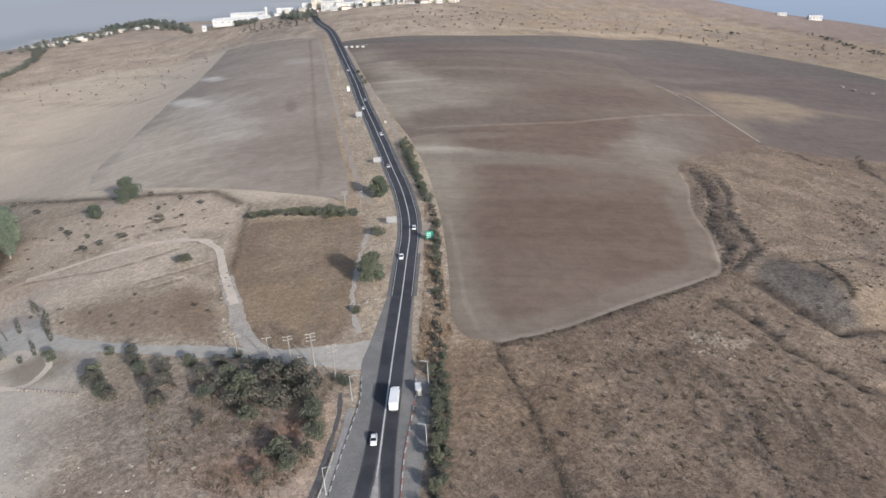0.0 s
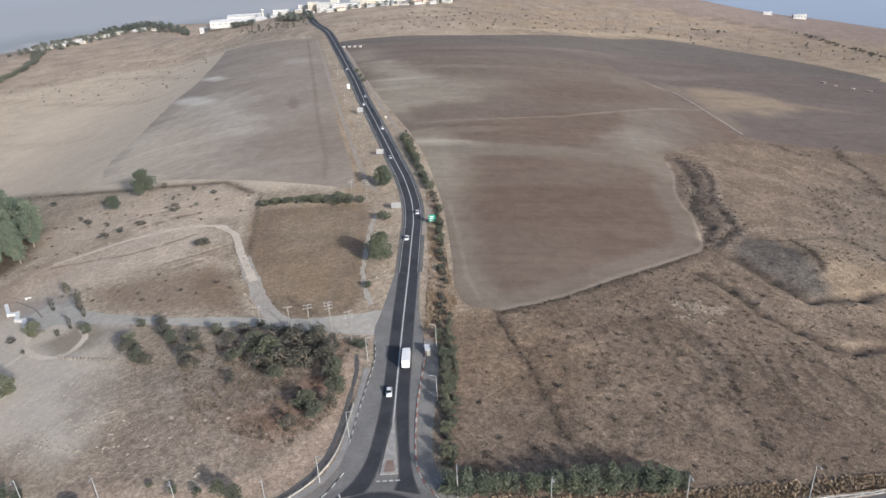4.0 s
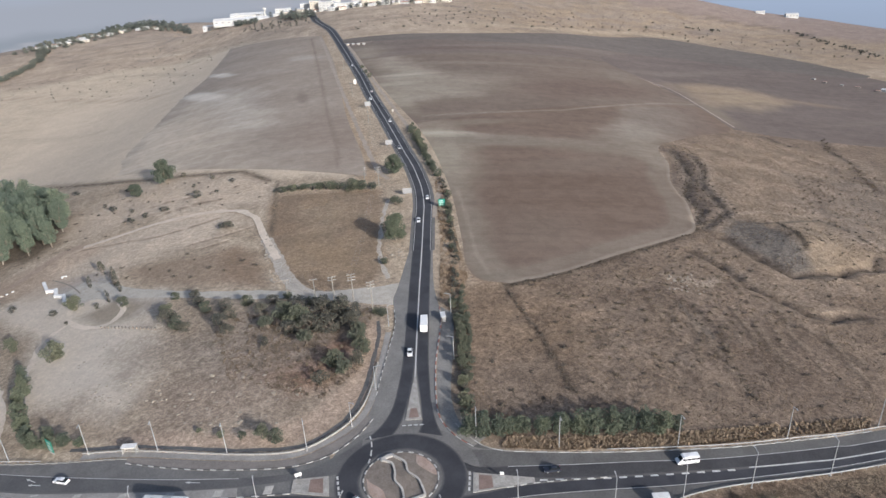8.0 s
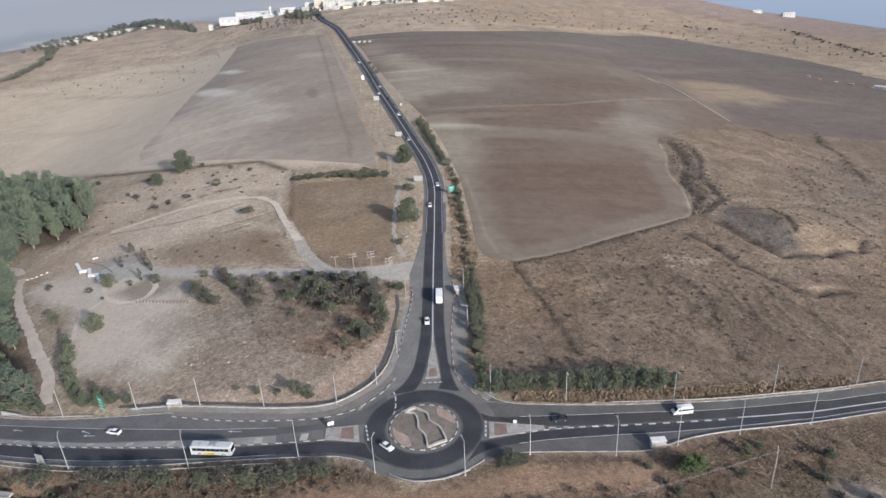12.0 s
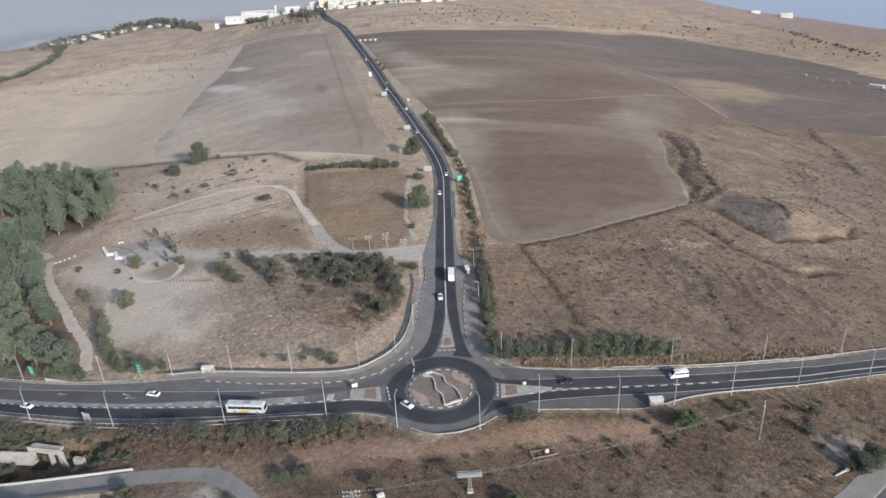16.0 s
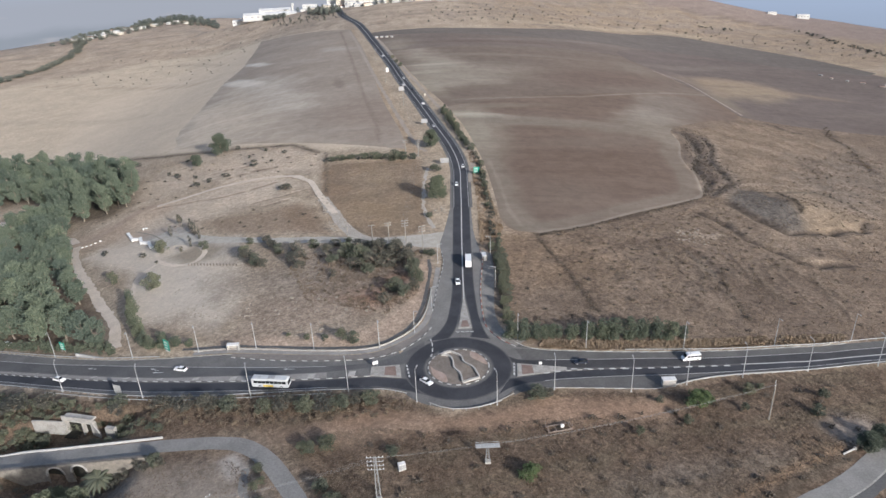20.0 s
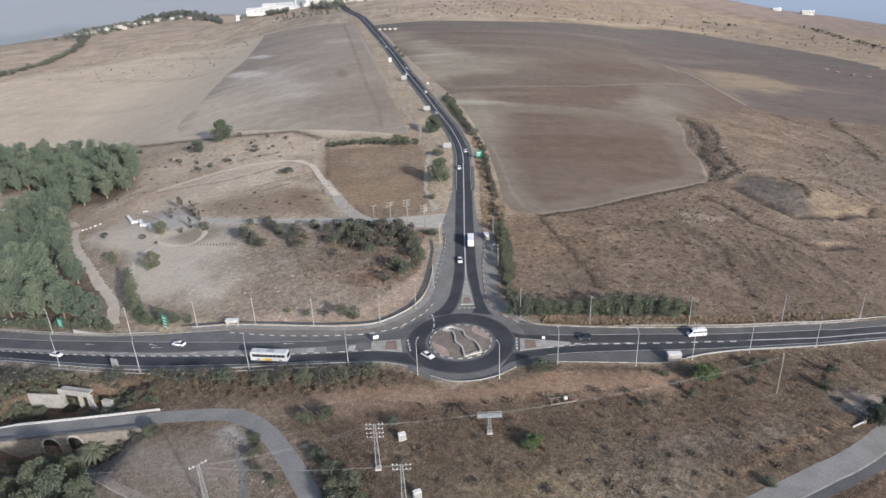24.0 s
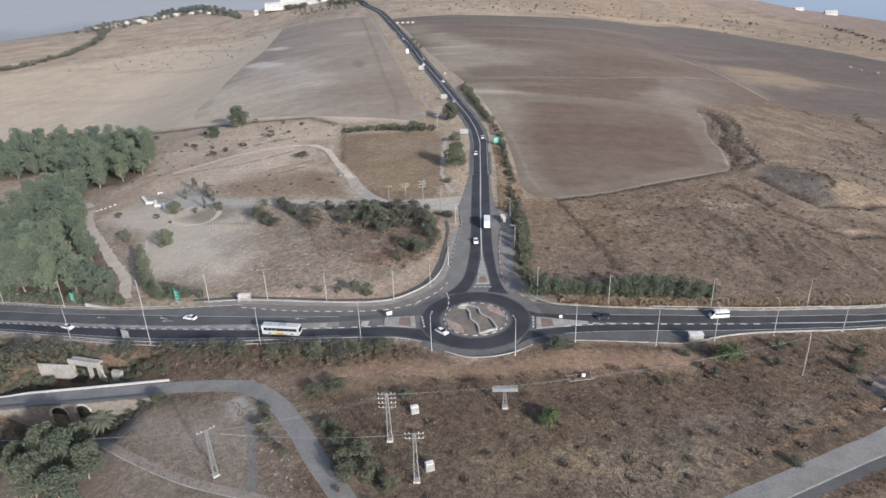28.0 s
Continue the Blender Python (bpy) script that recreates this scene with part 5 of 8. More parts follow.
for x, y, a in [(-16.0, -7.0, 70), (7.5, -10.2, 110), (25.3, -3.6, 90), (48.1, -5.2, 90), (66.0, -1.7, 90), (85.1, 2.6, 95), (108, 7, 100), (134, 12, 100)]:
    lamp_post(x, y, 11.5, a)
for x, y in [(17.5, 23.6), (39.4, 18.2), (71.7, 17.9), (104, 21.6), (134, 27.5)]:
    lamp_post(x, y, 10.8, -90)
for x, y, a in [(-17.4, 31.4, -40), (-11.4, 47.7, 0), (13.4, 62, 180), (13.8, 90, 180), (-8.6, 84, 0)]:
    lamp_post(x, y, 8.6, a)


def guard_rail(points, label, side=1.0):
    """A steel guard rail on posts, with a doubled waved beam."""
    n = max(2, round(length_of(points) / 4.0))
    line = evenly(points, n + 1)
    top = tagged(new("guard_rail"), label, "guard rail", kind="structure")
    post = baked("post", boxed((0, 0, 0.35), (0.12, 0.12, 0.8), 0.02), M_STEEL)
    bm = bmesh.new()
    box(bm, (0, 0, 0.62), (4.0, 0.05, 0.12), 0.015)
    box(bm, (0, 0.03, 0.72), (4.0, 0.05, 0.05), 0.01)
    box(bm, (0, 0, 0.8), (4.0, 0.05, 0.1), 0.015)
    beam = baked("beam", bm, M_STEEL)
    for a, b in zip(line, line[1:]):
        c = (a + b) / 2
        ang = math.degrees(math.atan2(b.y - a.y, b.x - a.x))
        slope = math.degrees(math.atan2(high(b.x, b.y) - high(a.x, a.y), (b - a).length))
        part("beam", beam, None, top).matrix_basis = pose(c.x, c.y, high(c.x, c.y) + 0.06, 0, -slope, ang) @ Matrix.Diagonal(((b - a).length / 4.0, 1, 1, 1))
        part("post", post, None, top).matrix_basis = pose(a.x, a.y, high(a.x, a.y) + 0.02, 0, 0, ang)


guard_rail([(x, y - 0.5) for x, y in W_OUT_S[2:]], "grey steel guard rail above the embankment")
guard_rail([(x, y - 2.4) for x, y in W_OUT_S[3:8]], "second grey steel guard rail beside a narrow walkway")
guard_rail([(x, y + 0.4) for x, y in W_OUT_N[2:6]], "grey steel guard rail along the wood")
guard_rail([(x + 0.5, y - 0.4) for x, y in E_OUT_S[6:12]], "grey steel guard rail beside the road")
guard_rail([(x, y + 0.5) for x, y in E_OUT_N[5:11]], "grey steel guard rail below the hedge")
guard_rail([(-12, -8.7), (-7.5, -11.4), (-3, -12.2), (3.4, -11.4), (9, -9)], "grey steel guard rail round the roundabout")


def road_sign(x, y, turn, wide, tall, foot, mat, label, bars=0):
    top = thing("road_sign", label, "road sign", "", x, y, turn)
    for s in (-1, 1):
        part("post", tubed((s * wide * 0.3, 0.08, -0.3), (s * wide * 0.3, 0.08, foot + tall), 0.07), M_STEEL, top)
    panel = part("panel", boxed((0, 0, foot + tall / 2), (wide, 0.06, tall), 0.03), mat, top)
    for k in range(bars):
        part("lettering", boxed((-wide * 0.06, -0.045, foot + tall * (0.75 - 0.28 * k)), (wide * 0.6, 0.02, tall * 0.1)), M_WHITE, panel, "plain white bar of lettering")
    if mat is M_SIGNBACK:
        for s in (-1, 1):
            part("rib", boxed((0, 0.1, foot + tall * (0.5 + 0.25 * s)), (wide * 0.95, 0.06, 0.08)), M_STEEL, top)


road_sign(-149.7, 46.8, -25, 2.6, 3.2, 1.0, M_GREEN, "small green direction sign on two posts", 3)
road_sign(-105.0, 34.0, -35, 3.2, 4.2, 0.9, M_GREEN, "tall green direction sign on two posts", 4)
road_sign(14.4, 191.8, 0, 3.2, 3.4, 1.2, M_GREEN, "green direction sign beside the main road", 3)
road_sign(-2.9, 210.1, 0, 4.8, 3.0, 1.2, M_SIGNBACK, "large grey back of a direction sign on posts")
road_sign(-15.2, 296.0, 5, 4.4, 3.0, 1.2, M_SIGNBACK, "large grey back of a direction sign on posts")
road_sign(-34.5, 394.7, 5, 4.4, 3.4, 1.5, M_SIGNBACK, "large pale sign board on posts")
road_sign(-50.5, 476.4, 5, 2.2, 4.0, 0.6, M_WHITE, "small white roadside sign")
road_sign(-15.0, 377.2, 0, 1.4, 1.6, 0.8, M_CREAM, "small pale roadside sign")
road_sign(-112.5, 10.0, 160, 3.0, 3.4, 1.6, M_SIGNBACK, "grey back of a tilted direction sign at the guard rail")
road_sign(-29.6, 12.2, 20, 1.8, 1.2, 1.0, M_WHITE, "white sign board on the splitter island")
road_sign(22.8, 8.0, -10, 1.0, 1.0, 1.2, M_WHITE, "small white sign on the splitter island")


def bus_shelter(x, y, turn, label, size=1.0):
    top = thing("bus_shelter", label, "bus shelter", "", x, y, turn, size)
    part("roof", boxed((0, 0, 2.55), (4.2, 2.0, 0.16), 0.05), M_WHITE, top, "white sheet roof")
    part("back_wall", boxed((0, 0.85, 1.25), (4.0, 0.1, 2.4), 0.02), M_CONCRETE, top)
    for s in (-1, 1):
        part("side_wall", boxed((s * 1.95, 0.2, 1.25), (0.1, 1.2, 2.4), 0.02), M_CONCRETE, top)
        part("post", tubed((s * 1.9, -0.8, 0), (s * 1.9, -0.8, 2.5), 0.06), M_STEEL, top)
    part("bench", boxed((0, 0.55, 0.48), (3.4, 0.4, 0.08), 0.02), M_WOODPOLE, top)


bus_shelter(60.3, -2.0, 180, "white-roofed concrete bus shelter in a lay-by")
bus_shelter(-80.2, 29.6, 0, "pale concrete bus shelter beside the carriageway")
bus_shelter(10.8, 86.5, -85, "white-roofed bus shelter beside the main road", 0.9)


# ---- power lines ----
def cable(a, b, sag, label="thin dark overhead power cable"):
    a, b, n, r = Vector(a), Vector(b), 14, 0.016
    side = (b - a).cross(Vector((0, 0, 1))).normalized() * r
    verts, faces = [], []
    for k in range(n + 1):
        p = a.lerp(b, k / n) - Vector((0, 0, sag * 4 * (k / n) * (1 - k / n)))
        verts += [p - side, p + Vector((0, 0, r)), p + side, p - Vector((0, 0, r))]
    for k in range(n):
        for q in range(4):
            faces.append((4 * k + q, 4 * k + (q + 1) % 4, 4 * k + 4 + (q + 1) % 4, 4 * k + 4 + q))
    tagged(new("power_cable", mesh_of("power_cable", verts, faces, M_PYLON)), label, "power cable", "power cables")


def lattice_pole(x, y, tall, turn, label, arms=3):
    """A tapering lattice pole with crossarms and insulators."""
    top = thing("lattice_pylon", label, "power pylon", "", x, y, turn)
    part("footing", boxed((0, 0, 0.15), (1.5, 1.5, 0.6), 0.05), M_CONCRETE, top)
    w = lambda z: 0.55 - 0.32 * z / tall
    for sx in (-1, 1):
        for sy in (-1, 1):
            part("leg", tubed((sx * w(0), sy * w(0), 0), (sx * w(tall), sy * w(tall), tall), 0.07, 0.06, 5), M_PYLON, top)
    n = 9
    bm = bmesh.new()
    for k in range(n):
        z0, z1 = tall * k / n, tall * (k + 1) / n
        for s in (-1, 1):
            f = 1 if k % 2 else -1
            tube(bm, (s * w(z0), -f * w(z0), z0), (s * w(z1), f * w(z1), z1), 0.045, 0.045, 4)
            tube(bm, (-f * w(z0), s * w(z0), z0), (f * w(z1), s * w(z1), z1), 0.045, 0.045, 4)
    part("lacing", bm, M_PYLON, top)
    for k in range(arms):
        z = tall - 0.2 - k * 1.25
        arm = part("crossarm", boxed((0, 0, z), (4.2 - 0.5 * (k % 2), 0.16, 0.16), 0.03), M_PYLON, top)
        for s in (-1.9, -1.0, 1.0, 1.9):
            part("insulator", tubed((s, 0, z + 0.05), (s, 0, z + 0.45), 0.09, 0.06, 6), M_WHITE, arm)
    return top


def wood_pole(x, y, tall, turn, label, arms=2, box_on=False):
    top = thing("power_pole", label, "power pole", "wooden power poles", x, y, turn)
    part("post", tubed((0, 0, -0.4), (0, 0, tall), 0.24, 0.17), M_WOODPOLE, top)
    for k in range(arms):
        z = tall - 0.3 - k * 1.2
        arm = part("crossarm", boxed((0, 0.12, z), (3.2, 0.22, 0.26), 0.02), M_WOODPOLE, top)
        for s in (-1.2, 0.5, 1.2):
            part("insulator", tubed((s, 0.12, z + 0.05), (s, 0.12, z + 0.4), 0.08, 0.05, 6), M_WHITE, arm)
    if box_on:
        part("transformer", boxed((0.0, 0.7, tall - 3.4), (1.1, 0.9, 1.3), 0.08), M_SIGNBACK, top, "grey transformer box")


lattice_pole(-24.8, -44.6, 13.6, 0, "grey lattice steel power pylon with three crossarms in dry scrub", 4)
lattice_pole(-17.9, -58.0, 13.2, 0, "grey lattice steel power pylon with two crossarms in dry scrub", 2)
lattice_pole(-63.8, -53.2, 13.0, 40, "grey lattice steel mast on a concrete block", 1)
lattice_pole(2.9, -33.5, 5.4, 0, "short lattice mast carrying a wide steel platform", 1)
deck = thing("steel_platform", "wide galvanised steel platform on a short mast", "platform", "", 2.9, -33.5, 0, 1, 5.4)
part("deck", boxed((0, 0, 0.1), (6.2, 1.6, 0.12), 0.02), M_STEEL, deck)
for s in (-1, 1):
    part("rail", boxed((0, s * 0.75, 0.65), (6.2, 0.06, 0.08)), M_STEEL, deck)
    for k in range(5):
        part("rail_post", boxed((-3 + 1.5 * k, s * 0.75, 0.35), (0.06, 0.06, 0.6)), M_STEEL, deck)
for x, y, h, label in [(-19.5, -34.5, 2.0, "white equipment cabinet standing in dry scrub"), (-15.2, -54.6, 2.2, "white tilted equipment cabinet beside a pylon")]:
    cab = thing("cabinet", label, "cabinet", "", x, y, 20)
    part("body", boxed((0, 0, 1.0), (1.9, 1.2, h), 0.06), M_WHITE, cab)
    part("door", boxed((-0.45, -0.62, 1.0), (0.85, 0.05, h * 0.85), 0.02), M_SIGNBACK, cab)
    part("door", boxed((0.45, -0.62, 1.0), (0.85, 0.05, h * 0.85), 0.02), M_SIGNBACK, cab)
    part("plinth", boxed((0, 0, -0.1), (2.1, 1.4, 0.4), 0.03), M_CONCRETE, cab)
for x, y, h, a, n in [(-48.7, 109.8, 8.5, 10, 1), (-37.3, 106.0, 9.5, 10, 1), (-29.7, 102.9, 11.5, 15, 2), (-22.3, 101.8, 12.6, 15, 3), (-14.8, 95.2, 12.4, 20, 3), (-26.2, 230.1, 9.8, 5, 2), (-18.4, 225.9, 10.9, 5, 3), (-31.4, 352.2, 12, 5, 1), (-49.6, 435.0, 11, 5, 1), (-66, 540, 11, 5, 1), (83.9, -17.9, 12.7, 60, 1)]:
    wood_pole(x, y, h, a, "weathered wooden power pole with crossarms" + (" in dry scrub below the road" if y < 0 else " beside the side road" if y < 200 else " at a field edge"), n)
for dx in (-1.6, 0.0, 1.6):
    cable((-24.8 + dx, -44.6, high(-24.8, -44.6) + 13.2), (83.9 + dx * 0.3, -17.9, high(83.9, -17.9) + 12.2), 3.0)
    cable((-24.8 + dx, -44.6, high(-24.8, -44.6) + 13.2), (-63.8 + dx * 0.5, -53.2, high(-63.8, -53.2) + 12.6), 1.2)
    cable((-17.9 + dx, -58.0, high(-17.9, -58) + 12.9), (-63.8 + dx * 0.5, -53.2, high(-63.8, -53.2) + 12.2), 1.2)
    cable((-63.8 + dx, -53.2, high(-63.8, -53.2) + 12.6), (-210 + dx, -20, high(-210, -20) + 13), 4.0)
    cable((-22.3 + dx * 0.6, 101.8, high(-22, 102) + 12.5), (-18.4 + dx * 0.6, 225.9, high(-18, 226) + 10.8), 3.0)
    cable((-18.4 + dx * 0.6, 225.9, high(-18, 226) + 10.8), (-31.4 + dx * 0.4, 352.2, high(-31, 352) + 11.8), 3.0)

# ---- bridge, culvert and walls ----
culv = thing("road_culvert", "pale concrete culvert portal with splayed wing walls under the embankment", "culvert", "", -123.5, 0.5, -14)
part("head_beam", boxed((2.2, -0.3, 5.9), (11.0, 0.9, 1.3), 0.06), M_STAINED, culv, "stained pale concrete beam")
part("deck_slab", boxed((2.2, 0.9, 6.35), (10.6, 1.8, 0.5), 0.05), M_STAINED, culv)
part("parapet", boxed((2.2, -0.45, 6.75), (11.2, 0.35, 0.5), 0.04), M_STAINED, culv)
for x, w in ((-3.1, 0.92), (7.0, 0.92), (3.4, 0.45)):
    part("abutment" if w > 0.9 else "pier", boxed((x, 0.3, 2.4), (w, 1.5, 5.8), 0.05), M_STAINED, culv)


def wing_wall(x0, x1, y0, y1, low0, top0, low1, top1, label):
    """A tapering wall from (x0, y0) to (x1, y1), half a metre thick."""
    bm = bmesh.new()
    v = [bm.verts.new(q) for d in (0, 0.5) for q in ((x0, y0 + d, low0), (x1, y1 + d, low1), (x1, y1 + d, top1), (x0, y0 + d, top0))]
    for f in ((0, 1, 2, 3), (7, 6, 5, 4), (3, 2, 6, 7), (1, 0, 4, 5), (2, 1, 5, 6), (0, 3, 7, 4)):
        bm.faces.new([v[q] for q in f])
    bmesh.ops.recalc_face_normals(bm, faces=bm.faces)
    part("wing_wall", bm, M_STAINED, culv, label)


wing_wall(-3.5, -14.4, -0.6, -1.4, -0.5, 4.6, -0.5, 4.2, "long pale concrete wing wall with a level top")
wing_wall(7.4, 10.4, -0.6, -1.6, -0.5, 5.3, -0.5, 2.6, "short tapering concrete wing wall")
# floor and shallow rear panel carry the tunnel's darkness in their colour
part("floor", boxed((2.0, 0.2, 0.1), (9.4, 5.0, 0.3)), M_INNERSHADE, culv, "floor coloured near black for the shade inside")
part("back_wall", boxed((2.0, 1.3, 2.6), (9.6, 0.3, 5.6)), M_INNERSHADE, culv, "near-black panel giving the opening its inner shade")
part("apron_block", boxed((14.2, -0.9, 3.2), (3.2, 1.4, 4.6), 0.1), M_STAINED, culv, "separate pale concrete block")

bridge = thing("stone_bridge", "old stone bridge with two round arches carrying a lane", "bridge", "", -115.0, -20.2, -4.2)
bridge.location.z = high(-115, -17)
bridge.rotation_euler.y = -math.atan((high(-91, -18) - high(-139, -15)) / 48)


def arched_wall(bm, x0, x1, y, z0, z1, arches, thick):
    """A wall from x0 to x1 with round-headed openings (centre, radius, height of the springing)."""
    cols = sorted({x0, x1, *[c + r * math.cos(radians(a)) for c, r, h in arches for a in range(0, 181, 15)]})
    for a, b in zip(cols, cols[1:]):
        mid, low_z = (a + b) / 2, [z0, z0]
        for c, r, h in arches:
            if abs(mid - c) < r:
                low_z = [h + math.sqrt(max(r * r - (v - c) ** 2, 0)) for v in (a, b)]
        v = [bm.verts.new(p) for p in ((a, y, low_z[0]), (b, y, low_z[1]), (b, y, z1), (a, y, z1), (a, y + thick, low_z[0]), (b, y + thick, low_z[1]), (b, y + thick, z1), (a, y + thick, z1))]
        for f in ((0, 1, 2, 3), (5, 4, 7, 6), (3, 2, 6, 7), (1, 0, 4, 5)):
            bm.faces.new([v[i] for i in f])
    bmesh.ops.remove_doubles(bm, verts=bm.verts, dist=0.001)
    return bm


ARCHES = ((-4.7, 2.5, -2.75), (2.6, 2.1, -2.25))
part("arched_wall", arched_wall(bmesh.new(), -26, 24, 0, -6.4, 0.35, ARCHES, 0.5), M_OLDSTONE, bridge)
part("deck", boxed((-1, 1.3, 0.0), (50, 2.2, 0.3), 0.03), M_LANE, bridge)
for c, r, h in ARCHES:
    for k in range(15):
        a = radians(180 * k / 14)
        part("arch_stone", box(bmesh.new(), (0, 0, 0), (0.42, 0.6, 0.52), 0.05, pose(c + (r + 0.2) * math.cos(a), 0.1, h + (r + 0.2) * math.sin(a), 0, -math.degrees(a) + 90, 0)), M_CONCRETE, bridge)
    for s in (-1, 1):
        part("arch_jamb", boxed((c + s * (r + 0.22), 0.1, h - 1.3), (0.44, 0.6, 2.6), 0.04), M_OLDSTONE, bridge)
    # panel just behind the wall, its shade put into the colour
    part("arch_shade_panel", boxed((c, 0.7, h - 0.95), (2 * r + 0.6, 0.1, 2 * r + 1.9)), M_INNERSHADE, bridge, "near-black panel painted for the shade under the arch")
# rails made thick and dark so they also stand for the shadow gap
for z in (0.55, 0.92):
    part("guard_pipe", boxed((-1, 0.2, z), (50, 0.12, 0.24), 0.02), M_BLACKPAINT, bridge, "dark guard beam, drawn thick to include the shadow gap")
for k in range(26):
    part("rail_post", boxed((-25.5 + 1.95 * k, 0.2, 0.6), (0.09, 0.09, 0.8), 0.01), M_BLACKPAINT, bridge)
wall_line = evenly([(-200, -3), (-165, -8), (-139.2, -10.6), (-122, -12.2), (-105, -13.2), (-89.8, -13.6)], 56)
para = tagged(new("parapet_wall"), "low whitewashed parapet wall along the lane", "wall", kind="structure")
para_block = baked("parapet_block", boxed((0, 0, 0.3), (2.12, 0.4, 0.75), 0.04), M_KERBWHITE)
for a, b in zip(wall_line, wall_line[1:]):
    c = (a + b) / 2
    part("parapet_block", para_block, None, para).matrix_basis = pose(c.x, c.y, high(c.x, c.y), 0, -math.degrees(math.atan2(high(b.x, b.y) - high(a.x, a.y), (b - a).length)), math.degrees(math.atan2(b.y - a.y, b.x - a.x))) @ Matrix.Diagonal(((b - a).length / 2.0, 1, 1, 1))

barrier = thing("parapet", "low white concrete parapet over a ditch mouth at the roadside", "parapet", "", -136.2, 38.9, -17.5)
part("wall", boxed((0, 0, 0.35), (11.5, 0.45, 1.0), 0.06), M_KERBWHITE, barrier)
part("coping", boxed((0, 0, 0.9), (11.8, 0.6, 0.14), 0.03), M_KERBWHITE, barrier)
post_lying = thing("concrete_post", "white concrete post lying beside the lane", "post", "", 99.8, -30.8, 24)
part("shaft", boxed((0, 0, 0.35), (4.6, 0.4, 0.4), 0.05), M_KERBWHITE, post_lying)
part("foot", boxed((2.3, 0, 0.4), (0.5, 0.8, 0.8), 0.08), M_STAINED, post_lying)

# zigzag benches, posts and stones of the yard
steps = thing("terrace_wall", "zigzag of low white concrete terrace walls in a gravel yard", "wall", "", -160, 148.5)
zig = [(-171.5, 161.0), (-165.0, 151.2), (-160.8, 151.0), (-157.6, 144.0), (-153.2, 142.6), (-149.6, 135.8), (-146.2, 133.4)]
for (ax, ay), (bx, by) in zip(zig, zig[1:]):
    cx, cy = (ax + bx) / 2, (ay + by) / 2
    part("wall_block", boxed((0, 0, 0.55), (math.hypot(bx - ax, by - ay) + 0.9, 1.5, 1.2), 0.1), M_WHITE, steps,
         m=pose(cx + 160, cy - 148.5, high(cx, cy) - high(-160, 148.5), 0, 0, math.degrees(math.atan2(by - ay, bx - ax))))
for k in range(5):
    x, y = -196.3 + 2.1 * k, 159.4 + 0.2 * k * k
    block = thing("stone_block", "squared white stone block lining a dirt track", "stone block", "white blocks beside the track", x, y, 15 + 7 * k)
    part("block", boxed((0, 0, 0.2), (1.2, 0.6, 0.6), 0.08), M_KERBWHITE, block)
bench = thing("concrete_bench", "low white concrete bench at the edge of the yard", "bench", "", -163.9, 165.0, 20)
part("seat", boxed((0, 0, 0.62), (2.6, 0.9, 0.3), 0.05), M_WHITE, bench)
for q in (-0.9, 0.9):
    part("support", boxed((q, 0, 0.2), (0.4, 0.75, 0.7), 0.04), M_WHITE, bench)
for k in range(16):
    x, y = -121 + k * 1.6, 106.4 - k * 0.52
    p = thing("bollard", "short dark wooden bollard edging the yard", "bollard", "yard bollards", x, y, k * 20)
    part("post", tubed((0, 0, -0.2), (0, 0, 0.9), 0.24, 0.21), M_BARK, p)
    part("cap", tubed((0, 0, 0.9), (0, 0, 0.98), 0.27, 0.2), M_BLACKPAINT, p)
frame_t = thing("rusty_frame", "rusty steel trailer frame lying in the scrub", "scrap frame", "", 23.5, -21.5, 10)
for s in (-1, 1):
    part("beam", boxed((0, s * 1.3, 0.5), (7.0, 0.3, 0.25), 0.03), M_RUST, frame_t)
    part("upright", boxed((s * 3.4, 0, 1.2), (0.15, 2.4, 0.15), 0.03), M_RUST, frame_t)
for k in range(4):
    part("cross_beam", boxed((-3 + 2 * k, 0, 0.62), (0.2, 2.6, 0.2), 0.02), M_RUST, frame_t)
for s in (-1, 1):
    for q in (-1, 1):
        part("stake", tubed((s * 3.3, q * 1.2, 0), (s * 3.5, q * 1.2, 2.4), 0.08), M_RUST, frame_t)
part("tank", boxed((1, 0, 1.0), (1.0, 0.8, 0.8), 0.15), M_WHITE, frame_t, "small white tank")
# ---- plants ----
rng = np.random.default_rng(7)


def leaf_cloud(name, clumps, per, leaf, mat, seed):
    """A crown: leaf tufts gathered round clump centres (x, y, z, radius)."""
    r = np.random.default_rng(seed)
    verts = []
    for x, y, z, rad in clumps:
        n = int(per * rad * rad)
        d = r.normal(size=(n, 3))
        d /= np.linalg.norm(d, axis=1)[:, None]
        c = np.array([x, y, z]) + d * (rad * r.uniform(0.55, 1.08, n) ** 0.7)[:, None] * np.array([1, 1, 0.8])
        a = r.normal(size=(n, 3)) + d * 0.2
        a /= np.linalg.norm(a, axis=1)[:, None]
        b = np.cross(a, r.normal(size=(n, 3)))
        b /= np.linalg.norm(b, axis=1)[:, None]
        s = (leaf * r.uniform(0.6, 1.4, n))[:, None]
        verts.append(np.stack([c - a * s, c + b * s * 0.55, c + a * s, c - b * s * 0.55], 1))
    v = np.concatenate(verts).reshape(-1, 3)
    return mesh_of(name, v.tolist(), np.arange(len(v)).reshape(-1, 4).tolist(), mat)


